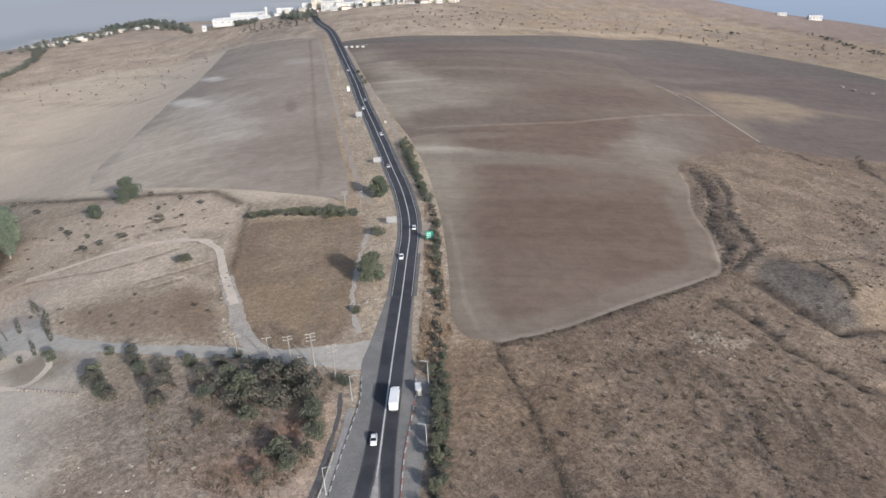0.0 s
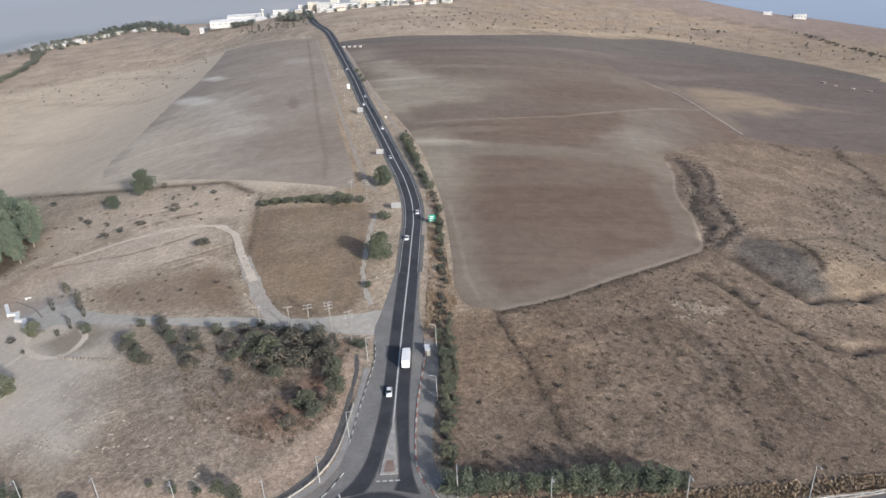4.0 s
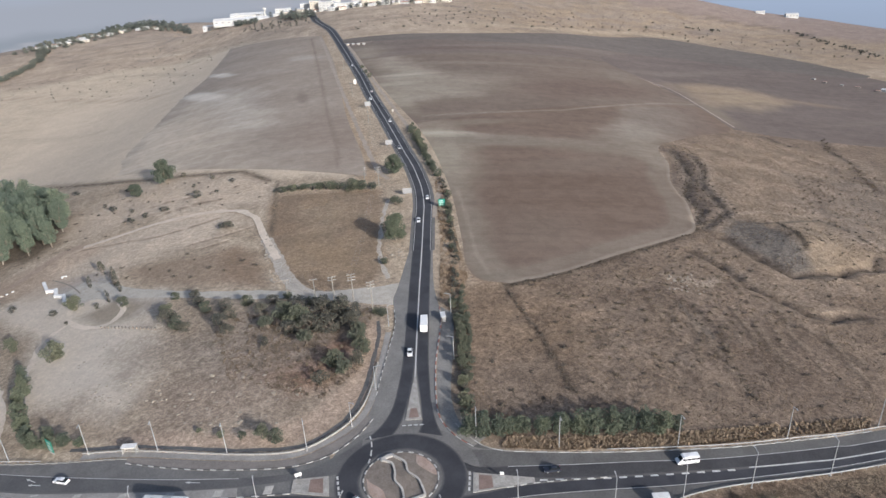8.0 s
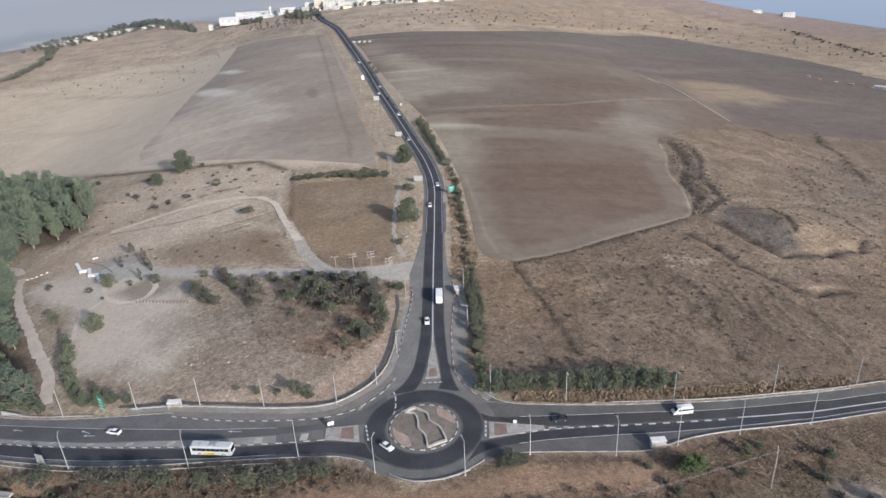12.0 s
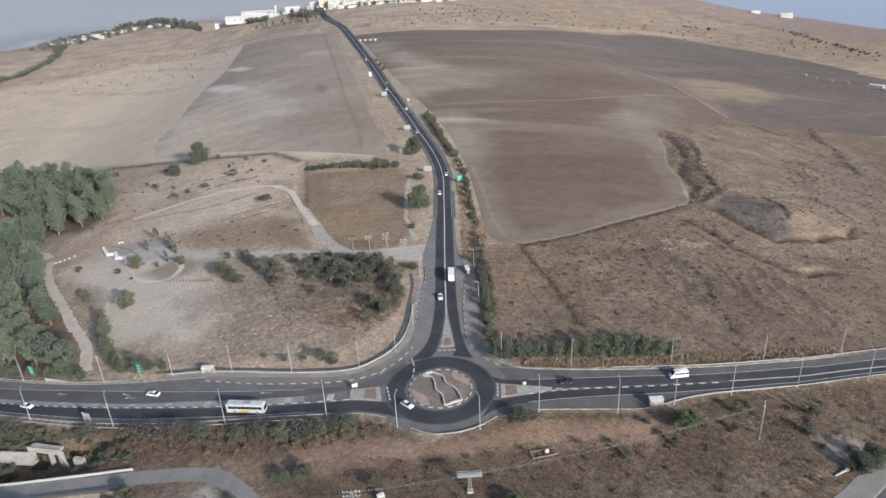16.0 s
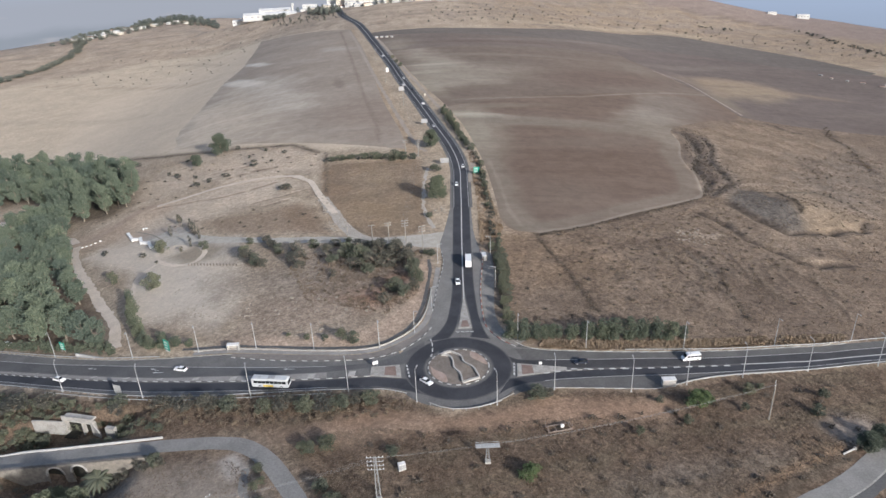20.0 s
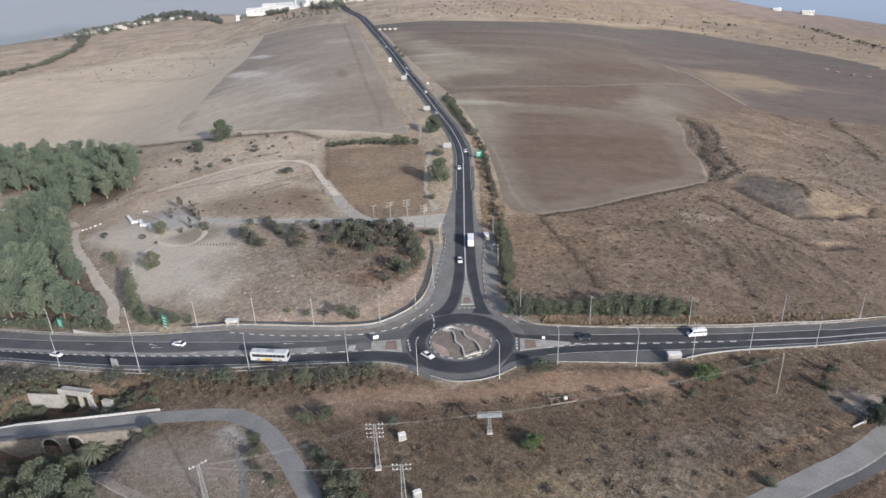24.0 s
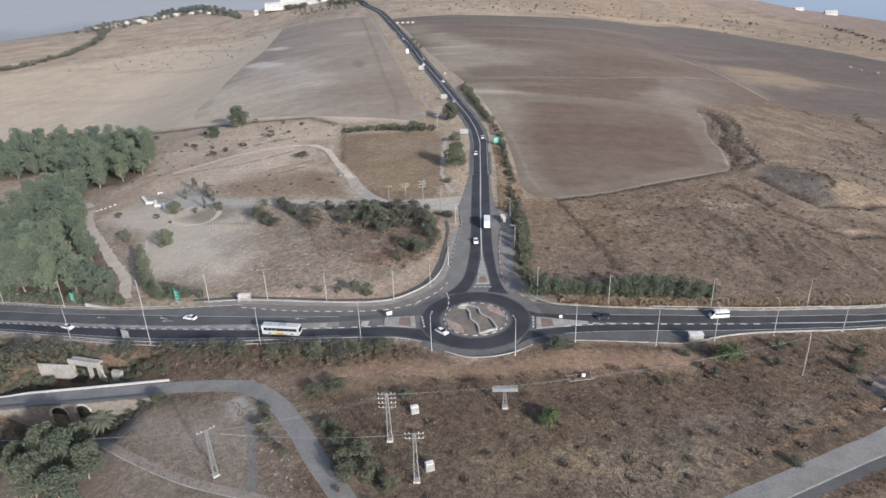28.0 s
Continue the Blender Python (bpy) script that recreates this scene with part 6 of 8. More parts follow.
def wood(name, trunk_top, r0, limbs, mat, seed, lean=0.3):
    bm = bmesh.new()
    r = random.Random(seed)
    p, steps_n = Vector((0, 0, -0.4)), 4
    spine = [p]
    for k in range(steps_n):
        p = p + Vector((r.uniform(-lean, lean), r.uniform(-lean, lean), (trunk_top + 0.4) / steps_n))
        spine.append(p)
    for k in range(steps_n):
        tube(bm, spine[k], spine[k + 1], r0 * (1 - 0.16 * k), r0 * (1 - 0.16 * (k + 1)), 7)
    for x, y, z, rad in limbs:
        q = spine[2].lerp(spine[4], r.random())
        e = Vector((x, y, z))
        m = q.lerp(e, 0.5) + Vector((0, 0, -0.1 * (e - q).length))
        tube(bm, q, m, r0 * 0.42, r0 * 0.28, 5)
        tube(bm, m, e, r0 * 0.28, r0 * 0.1, 5)
    return baked(name, bm, mat)


def crown_plan(seed, wide, low_z, top_z, n, rad):
    """Clump centres for a crown: more of them towards its outside."""
    r = random.Random(seed)
    out = []
    for k in range(n):
        a, h = r.uniform(0, 2 * math.pi), r.random()
        spread = math.sin(math.pi * (0.12 + 0.8 * h)) ** 0.7
        q = wide * spread * math.sqrt(r.uniform(0.15, 1.0)) * r.uniform(0.75, 1.12)
        out.append((q * math.cos(a), q * math.sin(a), low_z + (top_z - low_z) * h, rad * r.uniform(0.65, 1.25)))
    return out


PLANTS = {}


def plant_kind(key, seeds, trunk_top, r0, wide, low_z, top_z, n, rad, per, leaf, leaf_mat, limbs=7):
    PLANTS[key] = []
    for s in seeds:
        plan = crown_plan(s, wide, low_z, top_z, n, rad)
        PLANTS[key].append((wood("trunk", trunk_top, r0, plan[:limbs], M_BARK, s), leaf_cloud("crown", plan, per, leaf, leaf_mat, s)))


plant_kind("eucalypt", (11, 12, 13, 14, 15), 8.0, 0.36, 3.5, 3.2, 14.2, 40, 1.5, 58, 0.25, M_EUCALYPT)
plant_kind("round_tree", (21, 22), 3.5, 0.4, 5.0, 2.0, 10.0, 52, 1.7, 70, 0.24, M_OAK)
plant_kind("shrub", (31, 32, 33, 34), 0.9, 0.12, 1.75, 0.25, 3.2, 24, 0.66, 230, 0.13, M_BUSH, 6)
plant_kind("fresh_shrub", (41,), 0.9, 0.12, 1.75, 0.25, 3.4, 26, 0.66, 230, 0.13, M_FRESH, 6)
plant_kind("scorched", (51, 52, 53), 1.6, 0.14, 1.7, 0.5, 3.8, 22, 0.68, 130, 0.15, M_SCORCHED, 14)
plant_kind("dry_bush", (61, 62), 0.3, 0.05, 0.8, 0.15, 1.1, 9, 0.42, 110, 0.16, M_THORN, 5)
plant_kind("tall_shrub", (71, 72, 73), 1.2, 0.14, 1.5, 0.3, 5.6, 30, 0.75, 170, 0.15, M_OAK, 6)
THINNED = {"eucalypt": (0.16, 2.0), "shrub": (0.14, 2.2), "scorched": (0.2, 2.0), "tall_shrub": (0.14, 2.2), "dry_bush": (0.5, 1.35)}
NATIVE = {"eucalypt": (8.4, 15.0), "round_tree": (12.0, 11.5), "shrub": (4.4, 3.8), "fresh_shrub": (4.4, 3.9), "scorched": (4.4, 4.4), "dry_bush": (2.1, 1.45), "tall_shrub": (4.2, 6.3)}
SPOKEN = {"eucalypt": ("tree", "tree"), "round_tree": ("tree", "tree"), "shrub": ("bush", "bush"), "fresh_shrub": ("bush", "bush"), "scorched": ("bush", "bush"), "dry_bush": ("bush", "bush"), "tall_shrub": ("bush", "bush")}
pick = random.Random(3)


def plant(key, x, y, wide, tall, label, group):
    """One plant of a kind, drawn out to the given width and height."""
    trunk, crown = pick.choice(PLANTS[key])
    ob = thing(SPOKEN[key][0], label, SPOKEN[key][1], group, x, y, pick.uniform(0, 360))
    ob.scale = (wide / NATIVE[key][0], wide / NATIVE[key][0], tall / NATIVE[key][1])
    part("trunk" if "tree" in SPOKEN[key][0] else "stem", trunk, None, ob)
    part("crown" if "tree" in SPOKEN[key][0] else "foliage", crown, None, ob)
    return ob


def thicket(name, key, spots, low_w, high_w, low_h, high_h, label, category, leaves=None):
    """Many far or small plants of a kind, too many to count, joined into one mesh."""
    verts, faces, n = [], [], 0
    r = random.Random(len(spots))
    cache = []
    for trunk, crown in PLANTS[key]:
        v = np.empty(len(crown.vertices) * 3)
        crown.vertices.foreach_get("co", v)
        cache.append(v.reshape(-1, 4, 3))
    for x, y in spots:
        v = cache[r.randrange(len(cache))]
        keep = np.random.default_rng(n).random(len(v)) < THINNED[key][0]
        w, h, a = r.uniform(low_w, high_w) / NATIVE[key][0], r.uniform(low_h, high_h) / NATIVE[key][1], r.uniform(0, 6.28)
        mid = v[keep].mean(1, keepdims=True)
        q = ((v[keep] - mid) * THINNED[key][1] + mid).reshape(-1, 3)
        q = np.column_stack([(q[:, 0] * math.cos(a) - q[:, 1] * math.sin(a)) * w + x, (q[:, 0] * math.sin(a) + q[:, 1] * math.cos(a)) * w + y, q[:, 2] * h + high(x, y)])
        verts.append(q)
        n += 1
    v = np.concatenate(verts)
    ob = mesh_object(name, v.tolist(), np.arange(len(v)).reshape(-1, 4).tolist(), leaves or PLANTS[key][0][1].materials[0])
    tagged(ob, label, category, kind="stuff")


def in_poly(poly, x, y):
    hit = False
    for (ax, ay), (bx, by) in zip(poly, poly[1:] + poly[:1]):
        if (ay > y) != (by > y) and x < (bx - ax) * (y - ay) / (by - ay) + ax:
            hit = not hit
    return hit


def scatter(poly, gap, seed, tries=4000):
    """Loose places within an outline, no two nearer than gap."""
    r, out = random.Random(seed), []
    xs, ys = [p[0] for p in poly], [p[1] for p in poly]
    for _ in range(tries):
        x, y = r.uniform(min(xs), max(xs)), r.uniform(min(ys), max(ys))
        if in_poly(poly, x, y) and all((x - a) ** 2 + (y - b) ** 2 > gap * gap for a, b in out):
            out.append((x, y))
    return out


def along(line, gap, wide, seed):
    r = random.Random(seed)
    return [(p.x + r.uniform(-wide, wide), p.y + r.uniform(-wide, wide)) for p in curve_through(line, gap) if r.random() < 0.8]


for x, y in scatter(FOREST_FAR, 8.5, 5):
    plant("eucalypt", x, y, pick.uniform(8, 12.5), pick.uniform(13, 22), "grey-green eucalyptus tree in a dense wood above a field", "trees of the upper wood")
wood_edge = curve_through(WOOD_TRACK[2:], 2)
for x, y in scatter(FOREST_NEAR, 7.6, 6):
    broad, tall = pick.uniform(7.5, 11.5), pick.uniform(9, 17)
    if min(math.hypot(q.x - x, q.y - y) for q in wood_edge) > broad / 2 - 0.6:
        plant("eucalypt", x, y, broad, tall, "dark green eucalyptus tree in a wood beside the road", "trees of the roadside wood")
for x, y in scatter([(-275, 240), (-240, 222), (-226, 203), (-222, 186), (-200, 150), (-214, 160), (-252, 214), (-280, 240)], 7.6, 66):
    plant("eucalypt", x, y, pick.uniform(7.5, 11), pick.uniform(10, 16), "grey-green eucalyptus tree between two woods", "trees of the roadside wood")
for x, y, w, h in [(-155.5, 284.5, 16.5, 14.5), (-7.6, 156, 13.0, 13.0), (-10.4, 244.5, 12.0, 11.5), (-167.4, 266.9, 9.5, 8.5)]:
    plant("round_tree", x, y, w, h, "broad dark green tree standing alone on dry ground", "single trees")
for x, y, w, h in [(-107, -44.0, 10.0, 12), (-100.5, -49, 11.0, 13), (-94.5, -50.5, 8.0, 10), (-110.6, -35.5, 8.5, 8.5), (-103, -38.5, 9.0, 9), (-105, -55, 10, 12), (-95, -60, 10, 12), (-114, -46, 8, 9), (106, -29.4, 7.6, 5.4), (111.5, -27, 8, 5.6)]:
    plant("round_tree", x, y, w, h, "dense dark green tree beside the lower lane", "trees beside the lower lane")
for x, y, w, h in [(-1.5, 324.8, 6, 4.6), (2.1, 304.3, 7, 5), (6.2, 285.2, 6.5, 5), (9.7, 256.6, 5, 3.6), (14.2, 238, 7.2, 4.6), (4.2, 295, 6, 5), (0.2, 314, 6, 5), (-48.8, 541.9, 6, 4), (-39.1, 503.0, 6, 4), (-44, 522, 5, 3.5), (-33.2, 224.2, 13, 6), (-45, 228, 10, 4.4), (-52, 229, 9, 4), (-59, 230, 9, 3.6), (-66, 231, 9, 3.4), (-72, 231, 7, 3), (-22, 223, 6, 4), (-28, 224, 8, 5)]:
    plant("shrub", x, y, w, h, "olive-green shrub beside the main road", "roadside shrubs")
for x, y, w, h in [(18.2, 208.1, 4.6, 3.3), (17.5, 190.0, 5.1, 4.0), (17.6, 172.7, 4.8, 3.7), (17.0, 182, 4.6, 3.3), (-8.3, 198.4, 9.0, 4.6), (-12.2, 134.1, 4.6, 2.4), (14.8, 95.2, 4.6, 4.4), (16.4, 82.0, 5.5, 5.5), (16.4, 69.9, 5.3, 5.5), (15.8, 57.2, 5.1, 5.1), (15.4, 47, 4.6, 4.6), (15.2, 38.4, 4.9, 4.6), (16.5, 76, 5.1, 5.1), (16.0, 63, 5.1, 5.1), (17.4, 160, 4.1, 2.9), (17.0, 145, 3.7, 2.4)]:
    plant("shrub", x, y, w, h, "dusty green shrub between footway and field", "footway shrubs")
for x, y, w, h in [(15.5, 25.6, 6.7, 7.1), (19.2, 24.8, 7.2, 8.1), (23.9, 25.2, 6.3, 6.6), (27.5, 25.6, 5.6, 5.1), (30.5, 25.6, 6.0, 5.1), (35.9, 25.0, 6.3, 5.6), (41.4, 25.2, 6.9, 7.1), (45.9, 24.6, 7.2, 7.8), (50.3, 24.2, 7.4, 8.8), (55.0, 24.3, 7.2, 8.5), (59.9, 25.2, 6.7, 7.8), (64.3, 24.8, 6.9, 8.3), (69.1, 24.4, 7.4, 7.6), (73.9, 25.6, 4.9, 4.9)]:
    plant("tall_shrub", x, y, w, h, "dense dark green hedge shrub along the road", "hedge along the east road")
for x, y, w, h in [(-92.6, 101, 8.6, 6.4), (-88, 97, 7.0, 5.5), (-95.6, 108, 6.2, 5.5), (-84, 93, 6.2, 4.7), (-84, 112, 6.2, 4.7), (-80, 107, 6.6, 5.1), (-71.4, 106, 7.0, 5.4), (-71.2, 94, 7.4, 6.0), (-69, 99, 6.2, 5.1), (-67, 88, 6.2, 4.2), (-64.1, 108.5, 6.2, 4.2), (-54.2, 107, 6.6, 4.2), (-57, 100, 7.0, 5.1), (-87.8, 119.4, 5.5, 3.8), (-96.4, 120.8, 4.7, 3.4), (-52.1, 79, 4.7, 3.1)]:
    plant("scorched" if pick.random() < 0.85 else "shrub", x, y, w, h, "grey-green half-scorched bush on burnt ground", "scorched bushes")
for x, y, w, h in [(-48, 96, 9.6, 6.7), (-43, 101, 9.2, 6.1), (-41, 90, 10.6, 7.8), (-33, 94, 10.6, 7.8), (-26, 93, 10.1, 7.7), (-36, 84, 10.6, 7.8), (-44, 84, 8.6, 5.7), (-29, 83, 10.1, 7.7), (-22, 84, 9.2, 7.1), (-19, 77, 8.3, 6.7), (-17, 68, 7.3, 6.1), (-21, 91, 8.3, 6.3), (-25, 62, 8.3, 5.9), (-22, 57, 7.2, 5.7), (-29, 53, 6.7, 5.2), (-18, 61, 5.8, 5.0), (-34, 100, 8.6, 5.7), (-27, 100, 7.7, 5.2), (-37, 77, 7.7, 5.2), (-53, 90, 7.7, 4.8)]:
    plant("scorched" if pick.random() < 0.6 else "shrub", x, y, w, h, "dense dark bush in a burnt thicket", "burnt thicket")
for x, y, w, h in [(-48.7, 109.8, 5, 3), (-38.9, 104.5, 5, 3), (-29.5, 99.6, 6, 3.4), (-42.3, 29.1, 6, 5), (-38.1, 27.5, 5.4, 4.6), (-48.6, 30.5, 3.4, 2.4), (-55.0, 32.1, 3, 2.2), (-131.1, 89, 9.5, 7.5), (-140.7, 127.3, 8, 6.5), (-118.5, 122.6, 6, 4.6), (-153.9, 101, 5.4, 6.6), (-62, 35, 2.6, 1.6), (-11.6, 92.6, 5.6, 2.4), (-13.6, 94, 3.6, 2)]:
    plant("shrub", x, y, w, h, "green bush standing on bare gravelly ground", "bushes on bare ground")
for x, y, w, h in [(-142, 158, 3.4, 7.5), (-134, 151, 3.0, 6.5), (-129.5, 143, 3.2, 7), (-143, 147, 2.6, 6), (-127, 128, 2.4, 6.5), (-130, 124, 3, 3), (-125, 136, 2.4, 6), (-150, 126, 4.6, 2.2), (-174, 138, 4, 3), (-139, 115, 2.2, 1.6)]:
    plant("scorched", x, y, w, h, "thin grey sapling beside a paved yard", "yard saplings")
for x, y, w, h in [(-135.3, 76, 4.8, 8), (-131, 68, 5, 8.5), (-128.2, 60, 5.6, 9), (-123, 51, 6, 9), (-119.7, 45.5, 6, 8.6), (-113.1, 38.5, 5.2, 5.4), (-108.0, 37.4, 5, 5), (-98, 36.4, 4, 3), (-103, 37.5, 5, 4.4), (-110, 41.5, 5, 5), (-116, 41, 5.4, 6.5)]:
    plant("tall_shrub", x, y, w, h, "tall dark green shrub in a row beside a track", "row of tall shrubs")
for x, y, w, h in [(-137.9, 230.4, 6.5, 2.6), (-153.2, 221.9, 5.2, 3), (-146.2, 225.5, 5.2, 3), (-175.0, 250.5, 6.0, 2.8), (-225.5, 310.5, 6.5, 2.6), (-122.0, 272.7, 4.5, 2.4), (-106.6, 260.1, 4.3, 2.4), (-264.5, 350.5, 4.8, 2.4), (-178.8, 283.2, 4.0, 2), (-92.3, 188.8, 9, 3.6), (-144.7, 288.5, 4.7, 2.6), (-122.8, 242.2, 7.0, 4.6), (-130, 262, 3.6, 2), (-160, 240, 4.2, 2.2), (-185, 262, 4, 2), (-112, 245, 3, 1.8)]:
    plant("scorched", x, y, w, h, "dry brown-green bush on a parched slope", "bushes on the slope")
for x, y, w, h in [(-110.8, 3.4, 6.5, 4.6), (-110.6, 6, 7.3, 3.8), (-94.9, 1.2, 9.1, 4.2), (-87.3, -0.4, 9.1, 4.6), (-79.8, -2.2, 9.1, 4.8), (-72.8, -3.4, 7.8, 4.4), (-62.0, -6, 7.3, 4.2), (-55.4, -6, 8.3, 5.0), (-49.4, -7, 8.3, 5.2), (-43.7, -7.4, 8.3, 5.5), (-38.8, -7.8, 7.3, 4.6), (-33.6, -5.6, 6.0, 3.2), (-29.6, -5.6, 7.3, 4.2), (19.4, -7.2, 7.8, 4.0), (23, -6.4, 5.2, 2.7), (-149.1, 12, 13.0, 5.2), (-136.9, 11.6, 9.9, 4.8)]:
    plant("shrub" if pick.random() < 0.45 else "scorched", x, y, w, h, "dusty grey-green bush on the road embankment", "embankment bushes")
for x, y, w, h in [(-40.1, -24.7, 6.5, 4), (-45, -25.4, 4.4, 3.4), (-36.1, -46.7, 6.6, 5), (-30.9, -51.5, 7.4, 6), (-33.4, -57, 6.4, 5), (-23.7, -60.6, 6, 4), (-28, -57, 6, 4.4), (60.2, -19.6, 3.3, 3), (55.2, -10.2, 3.1, 2.4), (45.2, -24.2, 3.2, 3), (83.3, -5.7, 4.4, 3.8), (78.9, -13.5, 3.2, 2.5), (105.3, -7.4, 4.6, 3.6), (99.6, -14.9, 4.8, 3.6), (88.2, -2.6, 3.0, 1.6), (66, -53, 4, 2), (-58, -31, 4, 2), (-56, -36, 3.4, 2), (-88, -24.5, 5.5, 4.2), (-57.5, -38, 3, 2.6), (-54.5, -43.5, 3.2, 2.4), (-49.5, -48, 3, 2.2), (-46.7, -25.2, 5, 3.4), (-22.5, -28.8, 4.2, 2.8), (-34.9, -53, 6, 4.6), (-39.8, -40.4, 5, 3.6), (-136, -1, 5, 4), (-132, -2.6, 5, 4), (-136, -5, 4, 3), (-108.5, -2, 4, 3), (-140, 1.5, 5, 4)]:
    plant("shrub", x, y, w, h, "dark green bush in dry brown scrub", "scrub bushes")
for x, y, w, h in [(65.4, -12.8, 8.2, 7), (67.5, -11.5, 6, 5.6), (12.7, -39.7, 6.0, 4), (14.5, -38, 4, 3)]:
    plant("fresh_shrub", x, y, w, h, "bright green leafy bush in dry brown scrub", "bright green bushes")
thicket("thorn_scrub", "dry_bush", scatter([(-150, -85), (-40, -65), (-30, -24), (10, -20), (60, -14), (120, 2), (125, -24), (60, -54), (20, -75), (-20, -80)], 5.5, 8)[:330], 1.2, 3.6, 0.7, 1.7, "dry grey-brown thorn scrub below the road", "scrub")
thicket("thistle_scrub", "dry_bush", scatter([(16, 35), (36, 108), (118, 154), (170, 170), (300, 330), (330, 120), (130, 30), (80, 30)], 8, 9)[:330], 0.9, 2.8, 0.5, 1.1, "low dry thistle scrub on the parched plain", "scrub")
thicket("hillside_scrub", "scorched", scatter([(-540, 770), (-400, 712), (-292, 655), (-262, 760), (-280, 880), (-150, 880), (-190, 1050), (-420, 1060), (-560, 880)], 13, 10)[:130], 1.6, 4, 0.8, 2, "small dark bushes on a far dry hillside", "scrub")
thicket("hill_scrub", "scorched", scatter([(-80, 780), (100, 790), (330, 950), (520, 860), (650, 700), (700, 820), (420, 1100), (0, 960), (-80, 920)], 15, 12)[:170], 2.0, 6, 1.2, 3.0, "small dark bushes on the straw-coloured far hills", "scrub")
thicket("ridge_thorns", "scorched", along([(612, 1015), (622, 945), (630, 860), (640, 800)], 3.5, 9, 27) + along([(449, 1021), (474, 1015), (500, 1011)], 4, 8, 28), 3, 7, 2, 3.5, "dark thorn trees along a fold of the far hill", "scrub")
thicket("far_grove", "eucalypt", scatter([(-300, 1085), (-262, 1082), (-258, 1056), (-290, 1056)], 7, 13)[:24] + scatter([(-222, 1072), (-168, 1040), (-150, 985), (-178, 985), (-215, 1040)], 8, 14)[:60], 6, 10, 5, 9, "grey-green grove below the far town", "grove", M_HAZYLEAF)

thicket("ditch_scrub", "dry_bush", along(DITCH, 1.6, 2.5, 1) + along(DITCH_FORK, 1.6, 2.5, 2) + scatter([(174, 323), (184, 304), (180, 270), (168, 228), (172, 210), (163, 188), (145, 175), (133, 169), (144, 196), (150, 231), (158, 264)], 3.4, 41)[:200], 1.0, 2.8, 0.5, 1.2, "dark dry scrub filling a ditch at the field edge", "scrub")
thicket("gully_scrub", "dry_bush", along(GULLY, 5.0, 1.2, 3) + along(MOAT, 5.0, 1.2, 4) + along([(105, 95), (108, 77), (104, 60), (104, 38)], 2.2, 1.2, 6) + along([(184, 186), (184, 172), (178, 149)], 1.8, 0.9, 7) + along([(212, 199), (221, 188), (225, 164)], 2.6, 0.8, 9), 1.0, 2.6, 0.5, 1.2, "dark dry scrub along eroded gullies", "scrub")
thicket("edge_scrub", "dry_bush", along([(37, 110), (60, 119), (90, 137), (120, 156), (136, 170)], 1.6, 0.9, 7) + along([(36.2, 108), (39.5, 93.8), (44.5, 72.3), (46.9, 53.7), (49.7, 40.5)], 1.8, 0.5, 8) + along([(-349, 401), (-285, 371), (-218, 323), (-167, 295), (-125, 281), (-104, 275), (-83, 251)], 3.5, 1.2, 9), 1.0, 2.4, 0.4, 1.0, "dry weeds along a field boundary", "scrub")
thicket("burnt_scrub", "dry_bush", scatter([(-78, 102), (-15, 98), (-16, 60), (-28, 45), (-62, 64)], 3.4, 31)[:130], 0.9, 2.6, 0.5, 1.3, "charred low scrub on burnt ground", "scrub")
thicket("verge_scrub", "scorched", along([(15.5, 44), (16.5, 80), (15.5, 100), (17.5, 130), (17.8, 165), (17.5, 200), (15.5, 232)], 1.5, 1.1, 11), 1.4, 3.6, 1.0, 2.6, "dry brown and olive scrub between road and field", "scrub")
thicket("verge_hedge", "shrub", along([(15.6, 34), (17.4, 48), (18.2, 64), (18.6, 80), (18.4, 96), (18.6, 108)], 1.3, 1.3, 12), 2.2, 3.8, 1.2, 2.8, "dense dusty hedge between footway and plain", "hedge")
thicket("roadside_hedge", "shrub", along([(-1, 338), (3, 312), (6.8, 285), (9.8, 262), (12, 244)], 1.5, 1.9, 13), 3.0, 5.2, 2.0, 4.0, "continuous dusty hedge beside the country road", "hedge")
thicket("plot_hedge", "scorched", along([(-76, 232), (-60, 231), (-44, 229), (-30, 226)], 1.4, 2.6, 16), 2.2, 4.0, 1.2, 2.4, "dull olive brush along the edge of a fallow plot", "hedge")
thicket("slope_scrub", "dry_bush", scatter([(-200, 190), (-168, 204), (-118, 226), (-78, 215), (-80, 248), (-165, 292), (-212, 245)], 9, 61)[:45] + scatter([(-150, 160), (-90, 172), (-62, 140), (-110, 136)], 8, 62)[:14], 1.2, 3.4, 0.5, 1.2, "low dry brush on a parched slope", "scrub")
thicket("hollow_scrub", "dry_bush", scatter([(150, 100), (110, 60), (60, 50), (50, 100), (100, 130), (140, 150)], 5.0, 63)[:130], 1.0, 3.2, 0.4, 1.0, "dark dry thistle clumps on a rain-cut slope", "scrub")
thicket("ridge_scrub", "dry_bush", along([(326, 396), (312, 360), (313, 338), (291, 268)], 2.2, 2.4, 14) + along([(272, 386), (279, 368), (291, 361)], 2.0, 2.4, 15) + scatter([(218, 224), (243, 284), (262, 284), (245, 238)], 5, 64)[:40], 1.4, 3.4, 0.6, 1.4, "dark scrub along a gully on the far plain", "scrub")
thicket("bank_scrub", "dry_bush", scatter([(-105, 6), (-75, 0), (-28, -3), (-18, -8), (-26, -13), (-60, -13), (-100, -6)], 2.6, 32)[:260], 1.2, 3.4, 0.7, 1.8, "grey-green scrub on the road embankment", "scrub")
